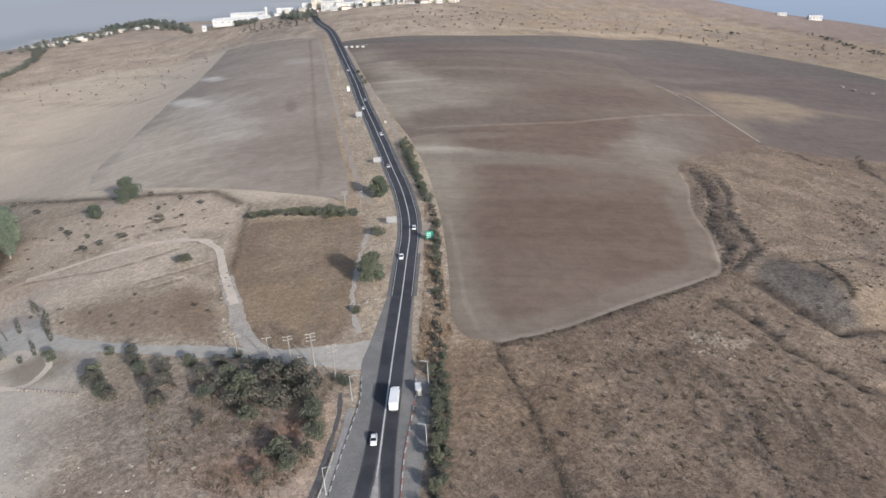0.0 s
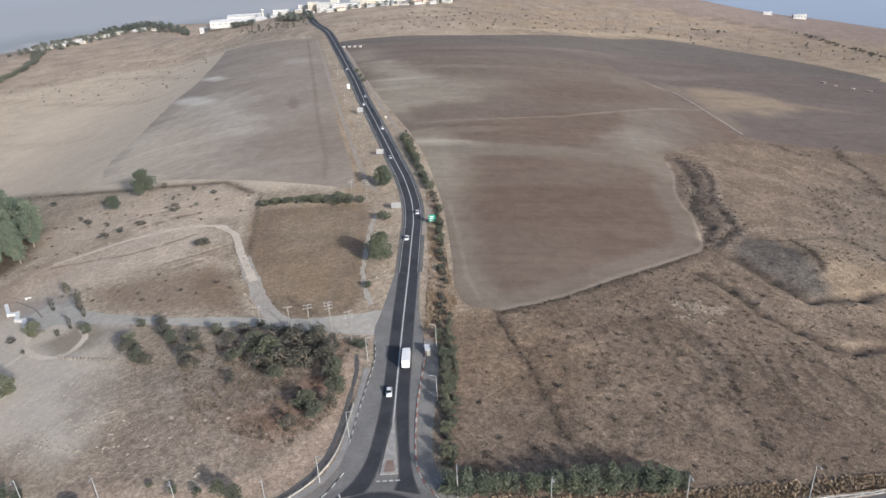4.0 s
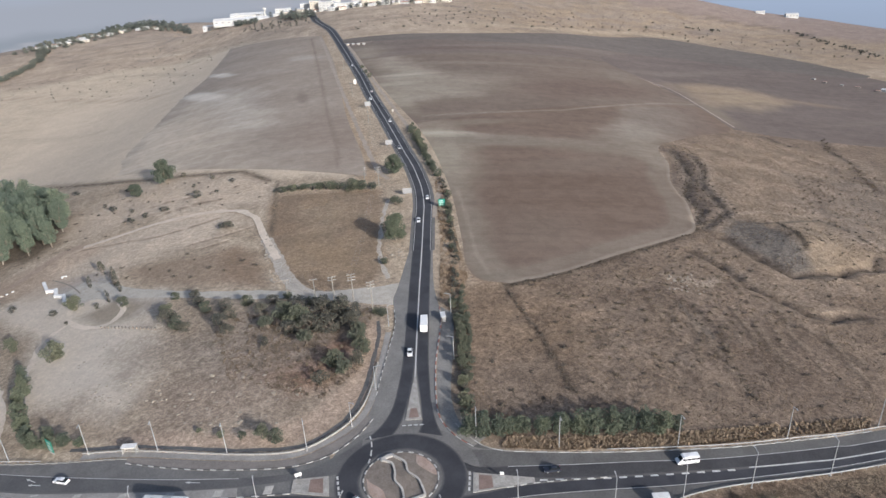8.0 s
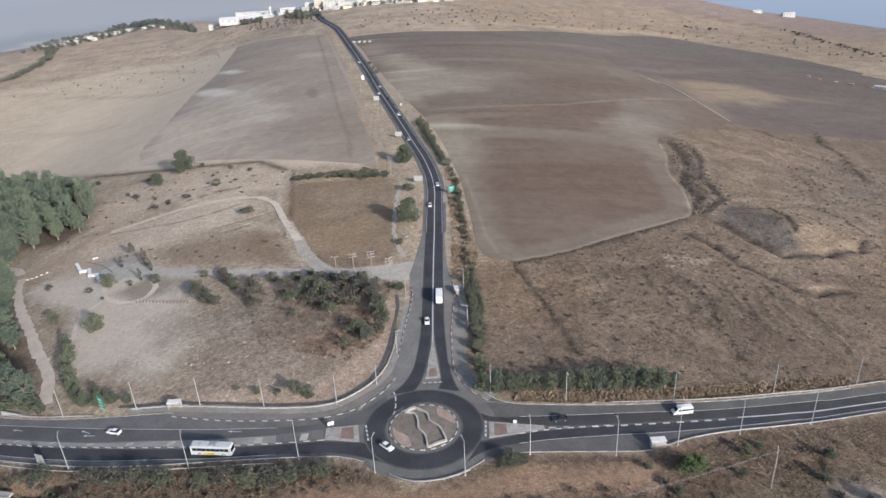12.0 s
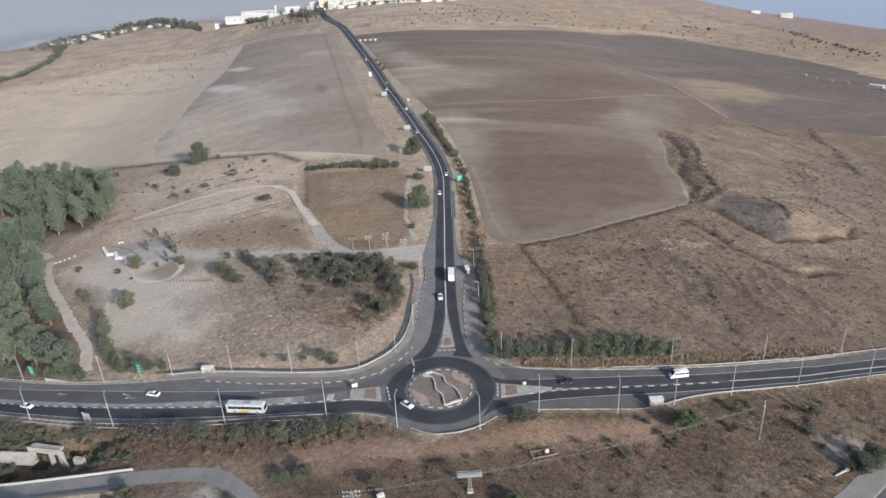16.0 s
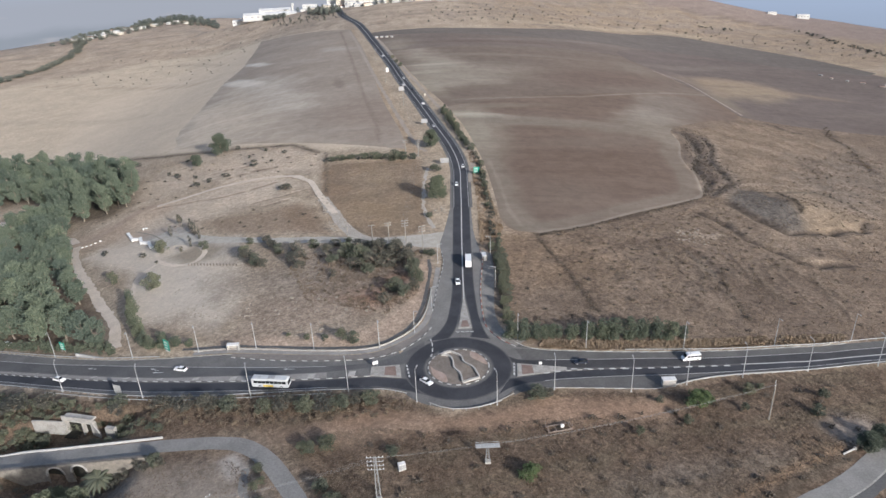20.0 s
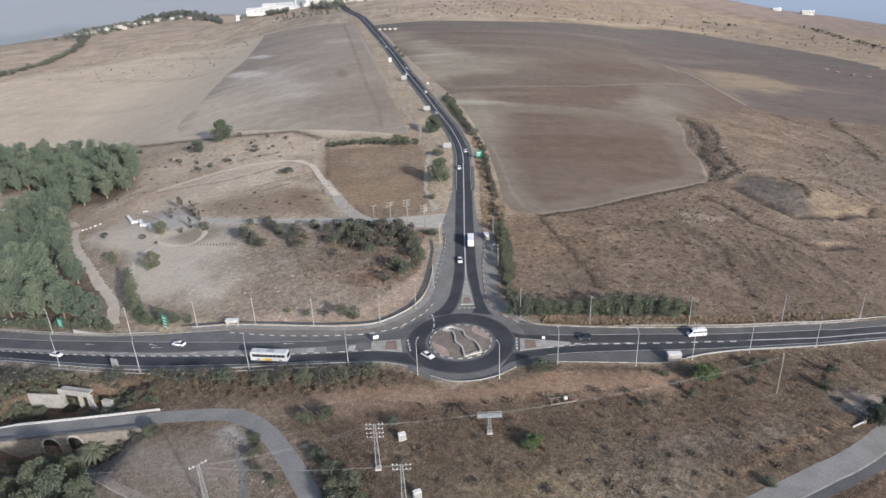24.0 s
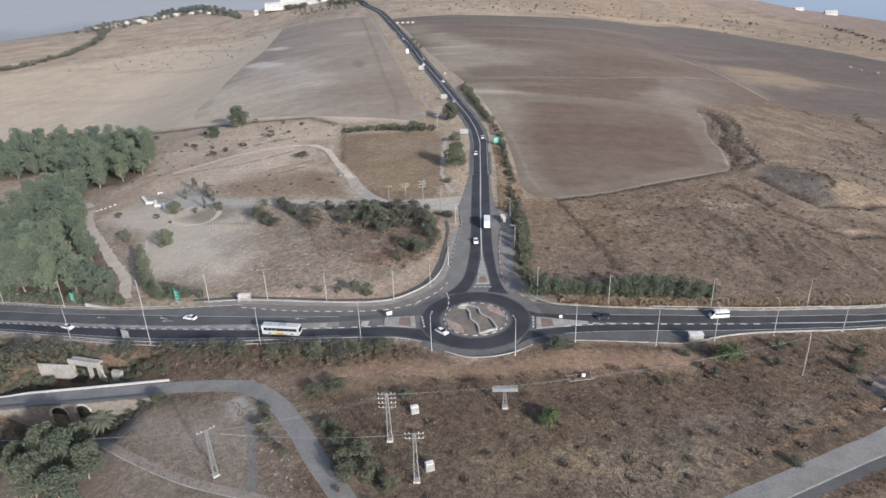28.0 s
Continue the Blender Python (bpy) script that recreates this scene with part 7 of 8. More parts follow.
thicket("bank_bushes", "shrub", scatter([(-185, 32), (-135, 13), (-106, 3), (-104, -6), (-112, 0), (-134, 4), (-138, -4), (-160, -3), (-190, 10)], 2.9, 51)[:170], 2.4, 5.0, 1.4, 3.0, "olive-brown bushes on the bank beside a culvert", "scrub")
thicket("gully_bushes", "shrub", scatter([(-138, -26), (-118, -30), (-116, -48), (-122, -66), (-150, -60)], 4.0, 52)[:60], 2.4, 5.0, 1.4, 3.0, "olive bushes in a gully below the lane", "scrub")
thicket("ditch_bushes", "shrub", scatter([(-150, 2), (-136, -3), (-130, -7), (-106, -10), (-92, -10), (-96, -3), (-106, -4), (-132, -10), (-150, -7)], 2.8, 53)[:80], 2.2, 4.4, 1.2, 2.6, "dark bushes in a shaded ditch between road and lane", "scrub")
thicket("wall_bushes", "scorched", scatter([(-142, -21.5), (-126, -22.6), (-122, -40), (-142, -40)], 3.2, 54)[:34] + scatter([(-102, -22.5), (-86, -23), (-86, -26), (-102, -26)], 3.0, 55)[:9], 2.4, 4.4, 1.6, 3.2, "olive-grey bushes grown up below a stone wall", "scrub")
thicket("wood_edge", "tall_shrub", scatter([(-192, 66), (-160, 53), (-144, 47), (-131, 43), (-126.5, 37.8), (-154, 47.2), (-187, 61.6)], 2.6, 56)[:60] + scatter([(-215, 112), (-196, 70), (-168, 57), (-160, 66), (-190, 112)], 6, 57)[:20], 3.0, 5.4, 2.6, 5.6, "dark undergrowth between a wood and the road", "scrub")
palm = thing("palm_tree", "short palm tree with drooping grey-green fronds beside the bridge", "palm tree", "", -105.6, -23.4, 0, 1.45)
part("trunk", tubed((0, 0, -0.3), (0, 0, 1.8), 0.4, 0.32), M_BARK, palm)
for k in range(22):
    a, up = k * 2.4, 0.25 + 0.75 * ((k * 7) % 11) / 11
    bm = bmesh.new()
    prev = None
    for j in range(7):
        s = j / 6
        p = Vector((3.6 * s, 0, 1.8 + 3.0 * up * s - 2.6 * s * s))
        w = 0.42 * math.sin(math.pi * min(0.12 + s * 0.88, 1)) + 0.03
        row = [bm.verts.new(p + Vector((0, -w, -0.18 * w))), bm.verts.new(p + Vector((0, 0, 0.12))), bm.verts.new(p + Vector((0, w, -0.18 * w)))]
        if prev:
            bm.faces.new((prev[0], row[0], row[1], prev[1]))
            bm.faces.new((prev[1], row[1], row[2], prev[2]))
        prev = row
    part("frond", bm, M_BUSH, palm).matrix_basis = pose(0, 0, 0, 0, 0, math.degrees(a))


# dry grass and stones
def tufts(name, poly, count, low_s, high_s, mat, label, seed, avoid=()):
    r = np.random.default_rng(seed)
    xs, ys = np.array(poly).T
    pts = np.column_stack([r.uniform(xs.min(), xs.max(), count * 4), r.uniform(ys.min(), ys.max(), count * 4)])
    keep = np.zeros(len(pts), bool)
    for (ax, ay), (bx, by) in zip(poly, poly[1:] + poly[:1]):
        keep ^= ((ay > pts[:, 1]) != (by > pts[:, 1])) & (pts[:, 0] < (bx - ax) * (pts[:, 1] - ay) / (by - ay + 1e-12) + ax)
    for line, wide in avoid:
        for p, q in zip(line, line[1:]):
            d = np.array([q[0] - p[0], q[1] - p[1]])
            t = np.clip(((pts - p) @ d) / max(d @ d, 1e-6), 0, 1)
            keep &= np.hypot(*(pts - p - t[:, None] * d).T) > wide
    pts = pts[keep]
    lump = np.array([noise.noise((x * 0.07, y * 0.07, seed)) + 0.5 * noise.noise((x * 0.25, y * 0.25, seed)) for x, y in pts])
    pts = pts[np.argsort(-(lump + r.uniform(-0.45, 0.45, len(pts))))][:count]
    n = len(pts)
    z = lie(pts[:, 0], pts[:, 1])
    verts = []
    for k in range(5):
        a = r.uniform(0, 2 * math.pi, n)
        h = r.uniform(low_s, high_s, n)
        w, out = h * r.uniform(0.3, 0.6, n), h * r.uniform(0.1, 0.7, n)
        base = np.column_stack([pts[:, 0], pts[:, 1], z - 0.05])
        side_v = np.column_stack([-np.sin(a) * w, np.cos(a) * w, np.zeros(n)])
        tip = base + np.column_stack([np.cos(a) * out, np.sin(a) * out, h * r.uniform(0.45, 0.9, n)])
        verts.append(np.stack([base - side_v, base + side_v, tip], 1))
    v = np.stack(verts, 1).reshape(-1, 3)
    ob = mesh_object(name, v.tolist(), np.arange(len(v)).reshape(-1, 3).tolist(), mat)
    tagged(ob, label, "dry grass", kind="stuff")


M_STRAW = leaf_material("straw", (0.2, 0.155, 0.115), (0.325, 0.252, 0.18))
roads_near = [(LOW, 6.0), (LOWR, 6.6), ([(-44, -15), (-30, -13), (-14, -16), (4, -17)], 4.0), ([(4, -14), (24, -12), (58, -12)], 4.5), ([(102, -21), (110, -22)], 5.0)]
cuts = [(GULLY, 4.0), (MOAT, 4.0), (DITCH, 4.0), (DITCH_FORK, 4.0)]
tufts("dry_grass", [(-160, 18), (-118, 10), (-75, 1), (-20, -5), (-5, -14), (20, -6), (60, -6), (82, 1), (130, 9), (140, -20), (80, -60), (20, -85), (-40, -85), (-60, -40), (-70, -24), (-150, -18)], 38000, 0.14, 0.42, M_DRY, "brown dry thistles and grass below the road", 1, roads_near)
tufts("dry_grass", [(-160, -24), (-95, -22), (-66, -26), (-55, -40), (-42, -72), (-120, -90)], 3500, 0.2, 0.5, M_DRY, "thin dry weeds on grey soil", 2, roads_near)
tufts("dry_grass", [(16, 30), (24, 22), (90, 20), (130, 28), (220, 52), (330, 130), (330, 300), (250, 390), (172, 305), (152, 230), (138, 172), (90, 136), (38, 109), (20, 112), (17, 80)], 30000, 0.18, 0.55, M_DRY, "brown dry grass on the plain", 3, cuts)
tufts("dry_grass", [(24, 19.5), (40, 17.5), (70, 17.5), (130, 26), (134, 31), (90, 25), (60, 22), (26, 23)], 5000, 0.4, 1.2, M_STRAW, "tall straw-coloured grass along the verge", 4)
tufts("dry_grass", SQUARE, 6000, 0.15, 0.4, M_FALLOW, "short golden-brown grass in a fallow plot", 5)
tufts("dry_grass", [(-76, 100), (-15, 98), (-16, 60), (-28, 45), (-60, 60)], 2200, 0.25, 0.7, M_DRY, "burnt dry grass among bushes", 6)
tufts("dry_grass", [(-200, 190), (-170, 205), (-120, 225), (-80, 205), (-68, 170), (-58, 140), (-45, 120), (-110, 135), (-160, 160), (-190, 180)], 3000, 0.15, 0.4, M_HAY, "sparse straw on a bare slope", 7)
tufts("dry_grass", [(-210, 240), (-190, 215), (-120, 226), (-78, 232), (-85, 252), (-105, 275), (-165, 295), (-220, 320)], 3000, 0.18, 0.45, M_HAY, "sparse straw above the farm track", 8)
tufts("dry_grass", [(10, 100), (20, 110), (22, 118), (20, 150), (18, 200), (15, 235), (12, 230), (12, 150)], 2500, 0.3, 0.8, M_FALLOW, "tall straw between road and field", 9)


def stones(name, poly, count, low_s, high_s, label, seed, mat=None):
    r = random.Random(seed)
    base = bmesh.new()
    bmesh.ops.create_icosphere(base, subdivisions=1, radius=1.0)
    bv = np.array([v.co[:] for v in base.verts])
    bf = np.array([[v.index for v in f.verts] for f in base.faces])
    base.free()
    verts, faces, n = [], [], 0
    for _ in range(count * 6):
        x, y = r.uniform(min(p[0] for p in poly), max(p[0] for p in poly)), r.uniform(min(p[1] for p in poly), max(p[1] for p in poly))
        if not in_poly(poly, x, y) or n >= count:
            continue
        s = r.uniform(low_s, high_s) * r.choice((0.6, 0.8, 1.0))
        q = bv * np.array([s * r.uniform(0.7, 1.4), s * r.uniform(0.7, 1.4), s * r.uniform(0.4, 0.7)]) * (1 + 0.25 * np.random.default_rng(n + seed).normal(size=(len(bv), 1)))
        a = r.uniform(0, 6.28)
        q = np.column_stack([q[:, 0] * math.cos(a) - q[:, 1] * math.sin(a), q[:, 0] * math.sin(a) + q[:, 1] * math.cos(a), q[:, 2]])
        verts.append(q + [x, y, high(x, y)])
        faces.append(bf + n * len(bv))
        n += 1
    ob = mesh_object(name, np.concatenate(verts).tolist(), np.concatenate(faces).tolist(), mat or M_STONE)
    tagged(ob, label, "stones", kind="stuff")


stones("loose_stones", [(-110, 50), (-80, 42), (-40, 34), (-30, 48), (-50, 62), (-90, 75), (-105, 70)], 200, 0.2, 0.6, "pale loose stones strewn over bare ground", 1)
stones("loose_stones", [(-60, 140), (-50, 122), (-58, 125), (-75, 180), (-66, 170)], 90, 0.3, 0.9, "pale rubble beside the farm track", 2)
stones("loose_stones", [(100, 108), (112, 104), (120, 116), (112, 124), (102, 118)], 40, 0.3, 0.8, "scattered field stones on the plain", 3)
stones("loose_stones", [(-14, 138), (-4, 138), (-5, 148), (-15, 146)], 25, 0.4, 1.1, "pale stone blocks beside the road", 4)
stones("loose_stones", [(-60, -36), (-48, -46), (-40, -60), (-48, -60), (-62, -40)], 60, 0.15, 0.45, "stones and rubble beside the lane", 5)
stones("rubble", [(-168, 168), (-152, 164), (-134, 152), (-120, 130), (-124, 116), (-148, 138)], 45, 0.2, 0.5, "whitish broken concrete strewn round terrace walls", 6, M_STONE)
stones("rubble", [(-118, 96), (-100, 92), (-78, 66), (-80, 48), (-104, 46), (-120, 70)], 140, 0.15, 0.5, "pale rubble on a bare gravel yard", 7, M_STONE)
# ---- vehicles ----
def profile(bm, pts, half, inset=0.0, top_in=0.0):
    """A body from its outline seen from the side, drawn in towards the roof."""
    zmax, zmin = max(p[1] for p in pts), min(p[1] for p in pts)
    rings = []
    for s in (-1, 1):
        rings.append([bm.verts.new((x, s * (half - top_in * ((z - zmin) / (zmax - zmin)) ** 2), z)) for x, z in pts])
    n = len(pts)
    bm.faces.new(rings[0])
    bm.faces.new(list(reversed(rings[1])))
    for i in range(n):
        j = (i + 1) % n
        bm.faces.new((rings[0][j], rings[0][i], rings[1][i], rings[1][j]))
    bmesh.ops.recalc_face_normals(bm, faces=bm.faces)
    bmesh.ops.bevel(bm, geom=list(bm.edges), offset=0.05, segments=1, affect="EDGES")
    return bm


def wheels(top, xs, half, r):
    for x in xs:
        for s in (-1, 1):
            w = part("wheel", tubed((x, s * (half - 0.22), r), (x, s * half, r), r, r, 14), M_TYRE, top)
            part("rim", tubed((x, s * (half - 0.02), r), (x, s * (half + 0.02), r), r * 0.6, r * 0.55, 10), M_STEEL, w)


def car(x, y, turn, mat, label, group="cars on the road"):
    top = thing("car", label, "car", group, x, y, turn, 1.0, 0.13)
    part("body", profile(bmesh.new(), [(-2.15, 0.28), (2.1, 0.28), (2.2, 0.6), (2.05, 0.82), (0.95, 0.95), (-1.95, 1.0), (-2.2, 0.75)], 0.88, top_in=0.06), mat, top)
    part("cabin", profile(bmesh.new(), [(1.05, 0.9), (0.3, 1.38), (-1.15, 1.42), (-1.95, 0.95)], 0.78, top_in=0.14), M_GLASS, top, "dark tinted windows")
    part("roof", boxed((-0.42, 0, 1.42), (1.45, 1.2, 0.07), 0.03), mat, top)
    wheels(top, (-1.35, 1.35), 0.88, 0.32)
    for s in (-1, 1):
        part("headlight", boxed((2.12, s * 0.6, 0.66), (0.12, 0.34, 0.14), 0.03), M_LAMPGLASS, top)
        part("tail_light", boxed((-2.15, s * 0.66, 0.78), (0.1, 0.24, 0.16), 0.03), M_REDGLASS, top)
        part("mirror", boxed((0.75, s * 0.98, 0.98), (0.16, 0.16, 0.12), 0.03), mat, top)


def van(x, y, turn, label):
    top = thing("minibus", label, "minibus", "", x, y, turn, 1.0, 0.13)
    part("body", profile(bmesh.new(), [(-2.9, 0.35), (2.9, 0.35), (3.0, 0.95), (2.3, 1.35), (1.6, 2.3), (1.2, 2.5), (-2.85, 2.5), (-3.0, 1.2)], 1.0, top_in=0.12), M_CARWHITE, top)
    part("windscreen", box(bmesh.new(), (0, 0, 0), (0.06, 1.6, 1.05), 0.02, pose(2.02, 0, 1.84, 0, -36, 0)), M_GLASS, top)
    for s in (-1, 1):
        for k in range(4):
            part("side_window", boxed((1.1 - 1.15 * k, s * 0.985, 1.75), (1.0, 0.06, 0.6), 0.02), M_GLASS, top)
        part("headlight", boxed((2.93, s * 0.7, 0.9), (0.12, 0.34, 0.22), 0.03), M_LAMPGLASS, top)
        part("tail_light", boxed((-2.96, s * 0.85, 1.2), (0.1, 0.14, 0.5), 0.02), M_REDGLASS, top)
    part("rear_window", boxed((-2.97, 0, 1.8), (0.06, 1.3, 0.6), 0.02), M_GLASS, top)
    part("roof_unit", boxed((-0.6, 0, 2.56), (1.4, 1.2, 0.16), 0.05), M_CARWHITE, top)
    wheels(top, (-1.8, 1.8), 1.0, 0.36)


def bus(x, y, turn, label):
    top = thing("bus", label, "bus", "", x, y, turn, 1.0, 0.13)
    part("body", profile(bmesh.new(), [(-5.9, 0.35), (5.8, 0.35), (6.0, 0.9), (5.8, 2.9), (5.5, 3.25), (-5.8, 3.25), (-6.0, 2.9)], 1.27, top_in=0.08), M_BUSPAINT, top)
    for s in (-1, 1):
        for k in range(8):
            part("side_window", boxed((4.6 - 1.32 * k, s * 1.235, 2.15), (1.22, 0.08, 0.95), 0.02), M_GLASS, top)
        part("livery_panel", boxed((-0.6, s * 1.265, 0.85), (3.2, 0.03, 0.7), 0.01), M_YELLOW, top, "yellow painted panel")
        part("headlight", boxed((5.93, s * 0.9, 0.75), (0.12, 0.34, 0.22), 0.03), M_LAMPGLASS, top)
        part("mirror", boxed((6.05, s * 1.3, 2.5), (0.18, 0.2, 0.45), 0.05), M_BLACKPAINT, top)
    part("windscreen", boxed((5.9, 0, 1.95), (0.1, 2.2, 1.5), 0.03), M_GLASS, top)
    part("roof_unit", boxed((0.4, 0, 3.32), (2.2, 1.7, 0.2), 0.06), M_SIGNBACK, top, "grey cooling unit")
    part("roof_hatch", boxed((-3.5, 0, 3.27), (0.8, 0.8, 0.08), 0.03), M_SIGNBACK, top)
    wheels(top, (-3.4, 3.6), 1.27, 0.5)


def truck(x, y, turn, label):
    top = thing("box_truck", label, "truck", "", x, y, turn, 1.0, 0.13)
    part("cargo_box", boxed((-1.2, 0, 2.3), (7.0, 2.5, 2.7), 0.06), M_CARWHITE, top, "white box body")
    part("chassis", boxed((-0.4, 0, 0.75), (8.8, 1.1, 0.3), 0.04), M_BLACKPAINT, top)
    part("cab", profile(bmesh.new(), [(2.5, 0.5), (4.5, 0.5), (4.6, 1.3), (4.25, 2.6), (2.6, 2.75)], 1.15, top_in=0.08), M_CARWHITE, top)
    part("windscreen", box(bmesh.new(), (0, 0, 0), (0.08, 1.9, 1.0), 0.02, pose(4.46, 0, 1.95, 0, -15, 0)), M_GLASS, top)
    for s in (-1, 1):
        part("side_window", boxed((3.5, s * 1.13, 1.95), (1.1, 0.06, 0.7), 0.02), M_GLASS, top)
        part("mirror", boxed((4.4, s * 1.35, 1.9), (0.12, 0.18, 0.5), 0.04), M_BLACKPAINT, top)
    wheels(top, (-3.2, -1.9, 3.6), 1.2, 0.48)


def on_line(points, s):
    line = curve_through(points, 0.5)
    i = min(int(s / 0.5), len(line) - 2)
    d = line[i + 1] - line[i]
    return line[i].x, line[i].y, math.degrees(math.atan2(d.y, d.x))


bus(-62, 6.3, -8, "silver-grey coach with yellow livery on the dual carriageway")
truck(4.0, 82, 88, "white box truck driving away on the main road")
van(72, 11.8, 184, "white minibus with dark windows on the east road")
car(-13.2, 2.0, -45, M_CARWHITE, "white saloon car entering the roundabout")
car(-141, 26.5, -20, M_CARWHITE, "white saloon car on the dual carriageway")
car(-1.0, 66, -88, M_CARWHITE, "white car approaching the roundabout")
car(36, 9.8, 182, M_CARDARK, "dark blue car on the east road")
car(-96, 21.0, 164, M_CARWHITE, "white car leaving along the dual carriageway")
car(2.6, 176, -90, M_CARWHITE, "white car on the main road")
for y, m, side_x in [(206, M_CARWHITE, 2), (292, M_CARSILVER, -2), (352, M_CARWHITE, 2), (402, M_CARDARK, 2), (421, M_CARWHITE, -2), (446, M_CARSILVER, 2), (560, M_CARWHITE, -2)]:
    i = min(range(len(far_line) - 1), key=lambda k: abs(far_line[k].y - y))
    p, q = far_line[i], far_line[i + 1]
    d = (q - p).normalized()
    car(p.x + d.y * side_x, p.y - d.x * side_x, math.degrees(math.atan2(d.y, d.x)) + (180 if side_x < 0 else 0), m, "distant car on the straight country road")
car(-181.7, 62.8, 160, M_CARWHITE, "white car parked at the edge of a wood", "parked cars")


# ---- town and far buildings ----
def hall(x, y, turn, wide, deep, tall, wall, roof, label, group, rows=1, pitched=True):
    top = thing("building", label, "building", group, x, y, turn)
    part("wall", boxed((0, 0, tall / 2 - 1.5), (wide, deep, tall + 3)), wall, top)
    if pitched:
        bm = bmesh.new()
        v = [bm.verts.new(p) for p in ((-wide / 2 - 0.4, -deep / 2 - 0.4, tall), (wide / 2 + 0.4, -deep / 2 - 0.4, tall), (wide / 2 + 0.4, deep / 2 + 0.4, tall), (-wide / 2 - 0.4, deep / 2 + 0.4, tall), (-wide / 2, 0, tall + deep * 0.16), (wide / 2, 0, tall + deep * 0.16))]
        for f in ((0, 1, 5, 4), (2, 3, 4, 5), (0, 4, 3), (1, 2, 5), (3, 2, 1, 0)):
            bm.faces.new([v[i] for i in f])
        bmesh.ops.recalc_face_normals(bm, faces=bm.faces)
        part("roof", bm, roof, top)
    else:
        part("roof", boxed((0, 0, tall + 0.2), (wide + 0.5, deep + 0.5, 0.5), 0.1), roof, top)
    n = max(2, min(9, int(wide / 5)))
    for r in range(rows):
        for k in range(n):
            part("window", boxed((-wide / 2 + wide * (k + 0.5) / n, -deep / 2 - 0.02, (r + 0.55) * tall / rows), (wide / n * 0.35, 0.12, tall / rows * 0.26)), M_FARGLASS, top)


tr = random.Random(9)
# paler glass for the windows of far buildings
M_FARGLASS = surface("pale_far_glass", (0.16, 0.17, 0.18), (0.24, 0.25, 0.26), 1.0, 6.0, 0.3, 0.0)
hall(-291, 1097, 8, 92, 20, 6.5, M_PLASTER, M_ROOFGREY, "long white factory hall with a grey roof", "factory halls")
hall(-352, 1118, 10, 24, 16, 8, M_PLASTER, M_ROOFGREY, "white factory hall with a pale roof", "factory halls", 1, False)
hall(-330, 1106, 8, 34, 12, 4, M_CREAM, M_ROOFGREY, "low cream factory shed", "factory halls")
hall(-290, 1135, 8, 56, 18, 14, M_PLASTER, M_ROOFGREY, "white factory hall behind other halls", "factory halls")
hall(-222, 1112, 5, 26, 16, 10, M_PLASTER, M_ROOFGREY, "white factory hall at the edge of town", "factory halls", 2, False)
tower = thing("water_tower", "slim pale tower above the factory", "tower", "", -252, 1104)
part("shaft", tubed((0, 0, -2), (0, 0, 15), 1.8, 1.5, 12), M_PLASTER, tower)
part("tank", tubed((0, 0, 13), (0, 0, 17), 2.6, 2.6, 14), M_PLASTER, tower)
for x, y, w, d, h, turn in [(-178, 1085, 20, 12, 14, 10), (-160, 1066, 18, 12, 17, 5), (-140, 1052, 24, 12, 15, -5), (-128, 1090, 14, 12, 25, 0), (-108, 1046, 40, 14, 11, 4), (-92, 1074, 16, 12, 20, -8), (-70, 1050, 26, 12, 12, 6), (-48, 1060, 30, 12, 12, 2), (-22, 1052, 20, 12, 10, -4), (10, 1058, 34, 12, 9, 4), (44, 1064, 18, 10, 8, 0)]:
    hall(x, y, turn, w, d, h, tr.choice((M_PLASTER, M_PLASTER, M_CREAM)), M_ROOFGREY, "white block of flats in the far town", "town blocks", max(2, int(h / 3.2)), False)
for x, y in scatter([(-240, 1098), (-205, 1090), (-165, 1050), (-120, 1012), (-60, 1012), (60, 1030), (60, 1075), (-120, 1085), (-200, 1130)], 13, 21)[:60]:
    hall(x, y, tr.uniform(-25, 25), tr.uniform(7, 13), tr.uniform(7, 10), tr.choice((3, 4, 5, 6)), tr.choice((M_PLASTER, M_PLASTER, M_CREAM)), tr.choice((M_ROOFRED, M_ROOFGREY, M_ROOFGREY)), "small pale house in the far town", "town houses", tr.choice((1, 2)), tr.random() < 0.6)
thicket("town_trees", "eucalypt", scatter([(-250, 1095), (-160, 1040), (-60, 1010), (60, 1030), (60, 1075), (-120, 1085), (-200, 1130)], 14, 24)[:70], 6, 10, 5, 9, "grey-green trees among the houses of a far town", "grove", M_HAZYLEAF)
thicket("tree_belt", "eucalypt", scatter([(-600, 1255), (-520, 1285), (-455, 1330), (-470, 1370), (-600, 1320)], 9, 25)[:120], 9, 14, 10, 16, "dark tree belt behind the brow of a hill", "grove", M_HAZYLEAF)
thicket("olive_grove", "scorched", scatter([(-262, 1040), (-180, 1000), (-140, 940), (-165, 925), (-225, 960), (-275, 1010)], 11, 26)[:60], 3, 6, 2.5, 5, "small grey olive trees in loose rows below the town", "grove")
for x, y in scatter([(-690, 1140), (-600, 1150), (-500, 1290), (-540, 1380), (-700, 1330)], 17, 22)[:40]:
    hall(x, y, tr.uniform(-25, 25), tr.uniform(6, 12), tr.uniform(6, 9), tr.choice((2.5, 4)), tr.choice((M_PLASTER, M_CREAM)), tr.choice((M_ROOFGREY, M_ROOFRED)), "small pale house in a far village", "village houses", 1, tr.random() < 0.6)
thicket("village_trees", "eucalypt", scatter([(-700, 1120), (-600, 1130), (-480, 1280), (-520, 1390), (-720, 1340)], 12, 23)[:130], 8, 13, 5, 9, "dark trees among the houses of a far village", "grove", M_HAZYLEAF)
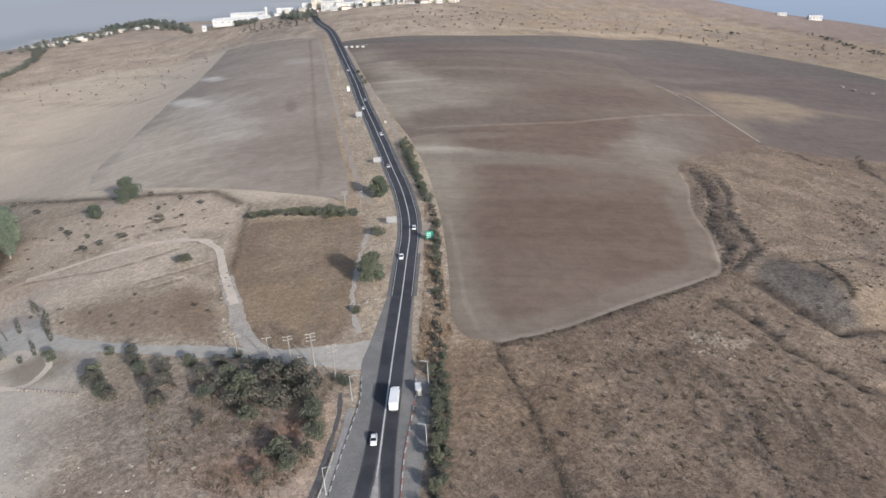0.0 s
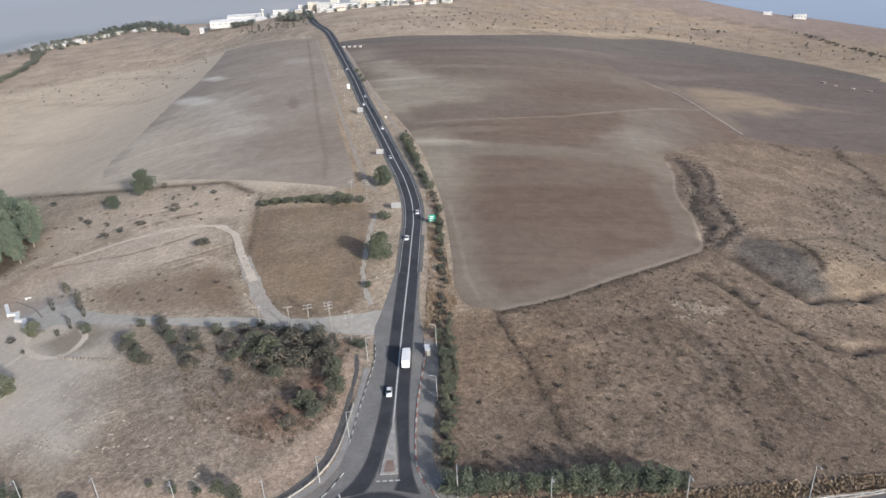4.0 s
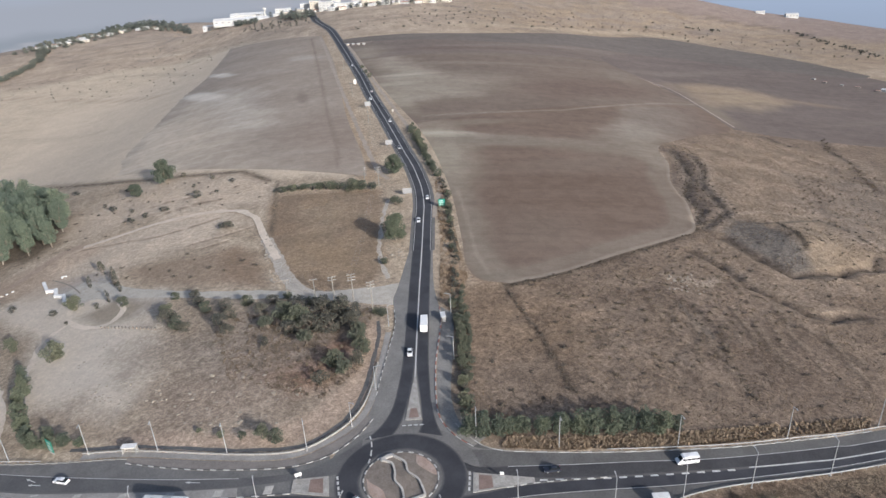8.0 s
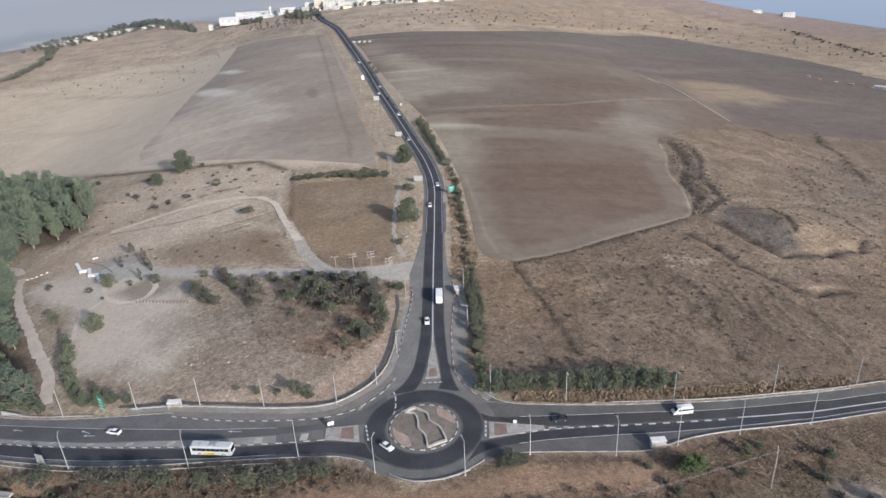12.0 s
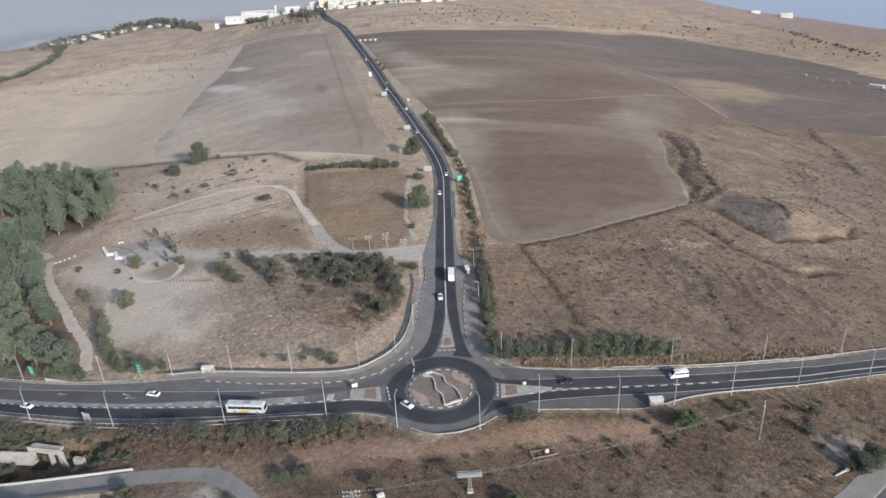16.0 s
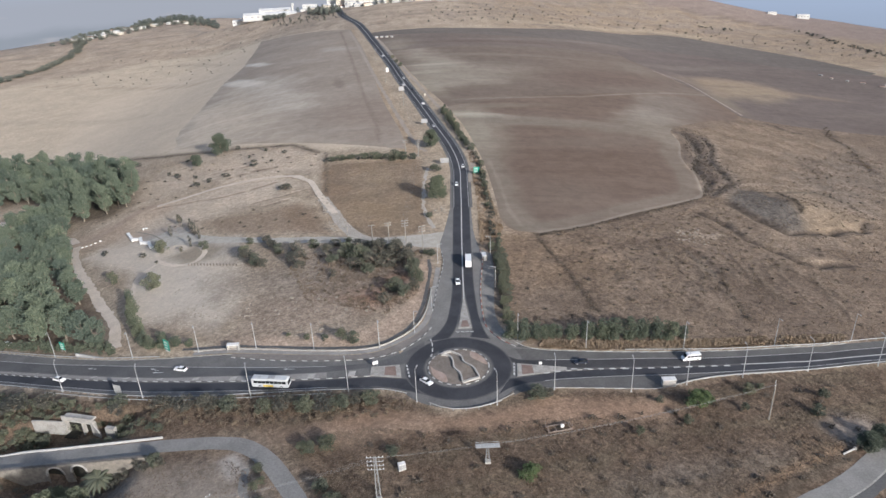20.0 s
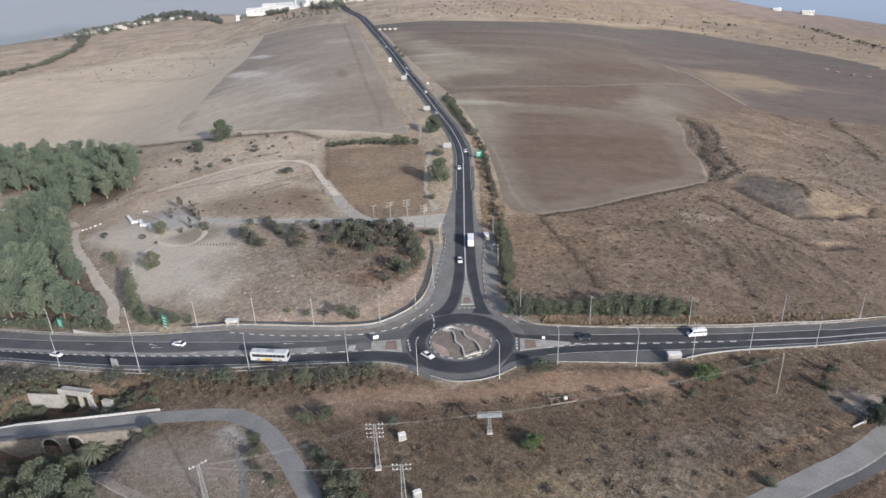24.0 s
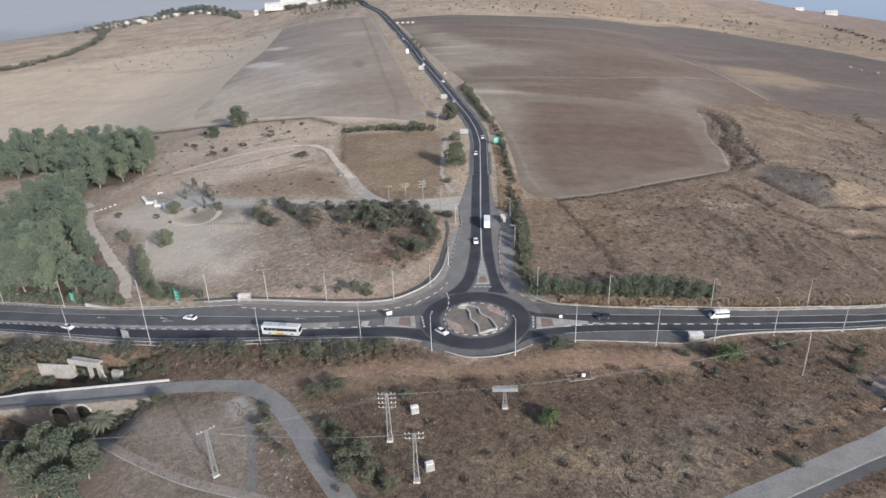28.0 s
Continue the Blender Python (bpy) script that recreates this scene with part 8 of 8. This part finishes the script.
far_gully = curve_through([(-700, 790), (-648, 830), (-628, 885), (-606, 940), (-617, 1040), (-653, 1140)], 5)
thicket("gully_trees", "eucalypt", [(q.x + tr.uniform(-7, 7), q.y + tr.uniform(-7, 7)) for q in far_gully], 8, 14, 4, 8, "dark green trees in a far gully", "grove", M_HAZYLEAF)
hall(690, 1163, -10, 22, 9, 7, M_PLASTER, M_ROOFGREY, "white hall on the far ridge", "ridge halls")
hall(640, 1183, -10, 16, 6, 4, M_PLASTER, M_ROOFGREY, "small white building on the far ridge", "ridge halls")
for k in range(4):
    hall(-74 + 6.2 * k, 681 - 2.5 * k, -20, 2.8, 1.8, 1.3, M_CREAM, M_ROOFGREY, "pale trailer parked at a field edge", "field trailers", 1, False)
for k in range(6):
    w = tr.choice((3, 4, 5, 8))
    hall(464 + 10.5 * k + tr.uniform(-4, 4), 666 - 14.5 * k + tr.uniform(-4, 4), -50 + tr.uniform(-12, 12), w, 3, tr.uniform(1.0, 1.8), M_STAINED, tr.choice((M_ROOFRED, M_STAINED)), "low pale farm shed beside the far field", "farm sheds")
for x, y in ((517, 604), (524, 586)):
    hall(x, y, -48, 15, 6, 3.0, M_PLASTER, M_ROOFGREY, "white farm shed with a sheet roof", "farm sheds")

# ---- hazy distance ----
# glowing ring whose emission paints the sky, haze and far mountains
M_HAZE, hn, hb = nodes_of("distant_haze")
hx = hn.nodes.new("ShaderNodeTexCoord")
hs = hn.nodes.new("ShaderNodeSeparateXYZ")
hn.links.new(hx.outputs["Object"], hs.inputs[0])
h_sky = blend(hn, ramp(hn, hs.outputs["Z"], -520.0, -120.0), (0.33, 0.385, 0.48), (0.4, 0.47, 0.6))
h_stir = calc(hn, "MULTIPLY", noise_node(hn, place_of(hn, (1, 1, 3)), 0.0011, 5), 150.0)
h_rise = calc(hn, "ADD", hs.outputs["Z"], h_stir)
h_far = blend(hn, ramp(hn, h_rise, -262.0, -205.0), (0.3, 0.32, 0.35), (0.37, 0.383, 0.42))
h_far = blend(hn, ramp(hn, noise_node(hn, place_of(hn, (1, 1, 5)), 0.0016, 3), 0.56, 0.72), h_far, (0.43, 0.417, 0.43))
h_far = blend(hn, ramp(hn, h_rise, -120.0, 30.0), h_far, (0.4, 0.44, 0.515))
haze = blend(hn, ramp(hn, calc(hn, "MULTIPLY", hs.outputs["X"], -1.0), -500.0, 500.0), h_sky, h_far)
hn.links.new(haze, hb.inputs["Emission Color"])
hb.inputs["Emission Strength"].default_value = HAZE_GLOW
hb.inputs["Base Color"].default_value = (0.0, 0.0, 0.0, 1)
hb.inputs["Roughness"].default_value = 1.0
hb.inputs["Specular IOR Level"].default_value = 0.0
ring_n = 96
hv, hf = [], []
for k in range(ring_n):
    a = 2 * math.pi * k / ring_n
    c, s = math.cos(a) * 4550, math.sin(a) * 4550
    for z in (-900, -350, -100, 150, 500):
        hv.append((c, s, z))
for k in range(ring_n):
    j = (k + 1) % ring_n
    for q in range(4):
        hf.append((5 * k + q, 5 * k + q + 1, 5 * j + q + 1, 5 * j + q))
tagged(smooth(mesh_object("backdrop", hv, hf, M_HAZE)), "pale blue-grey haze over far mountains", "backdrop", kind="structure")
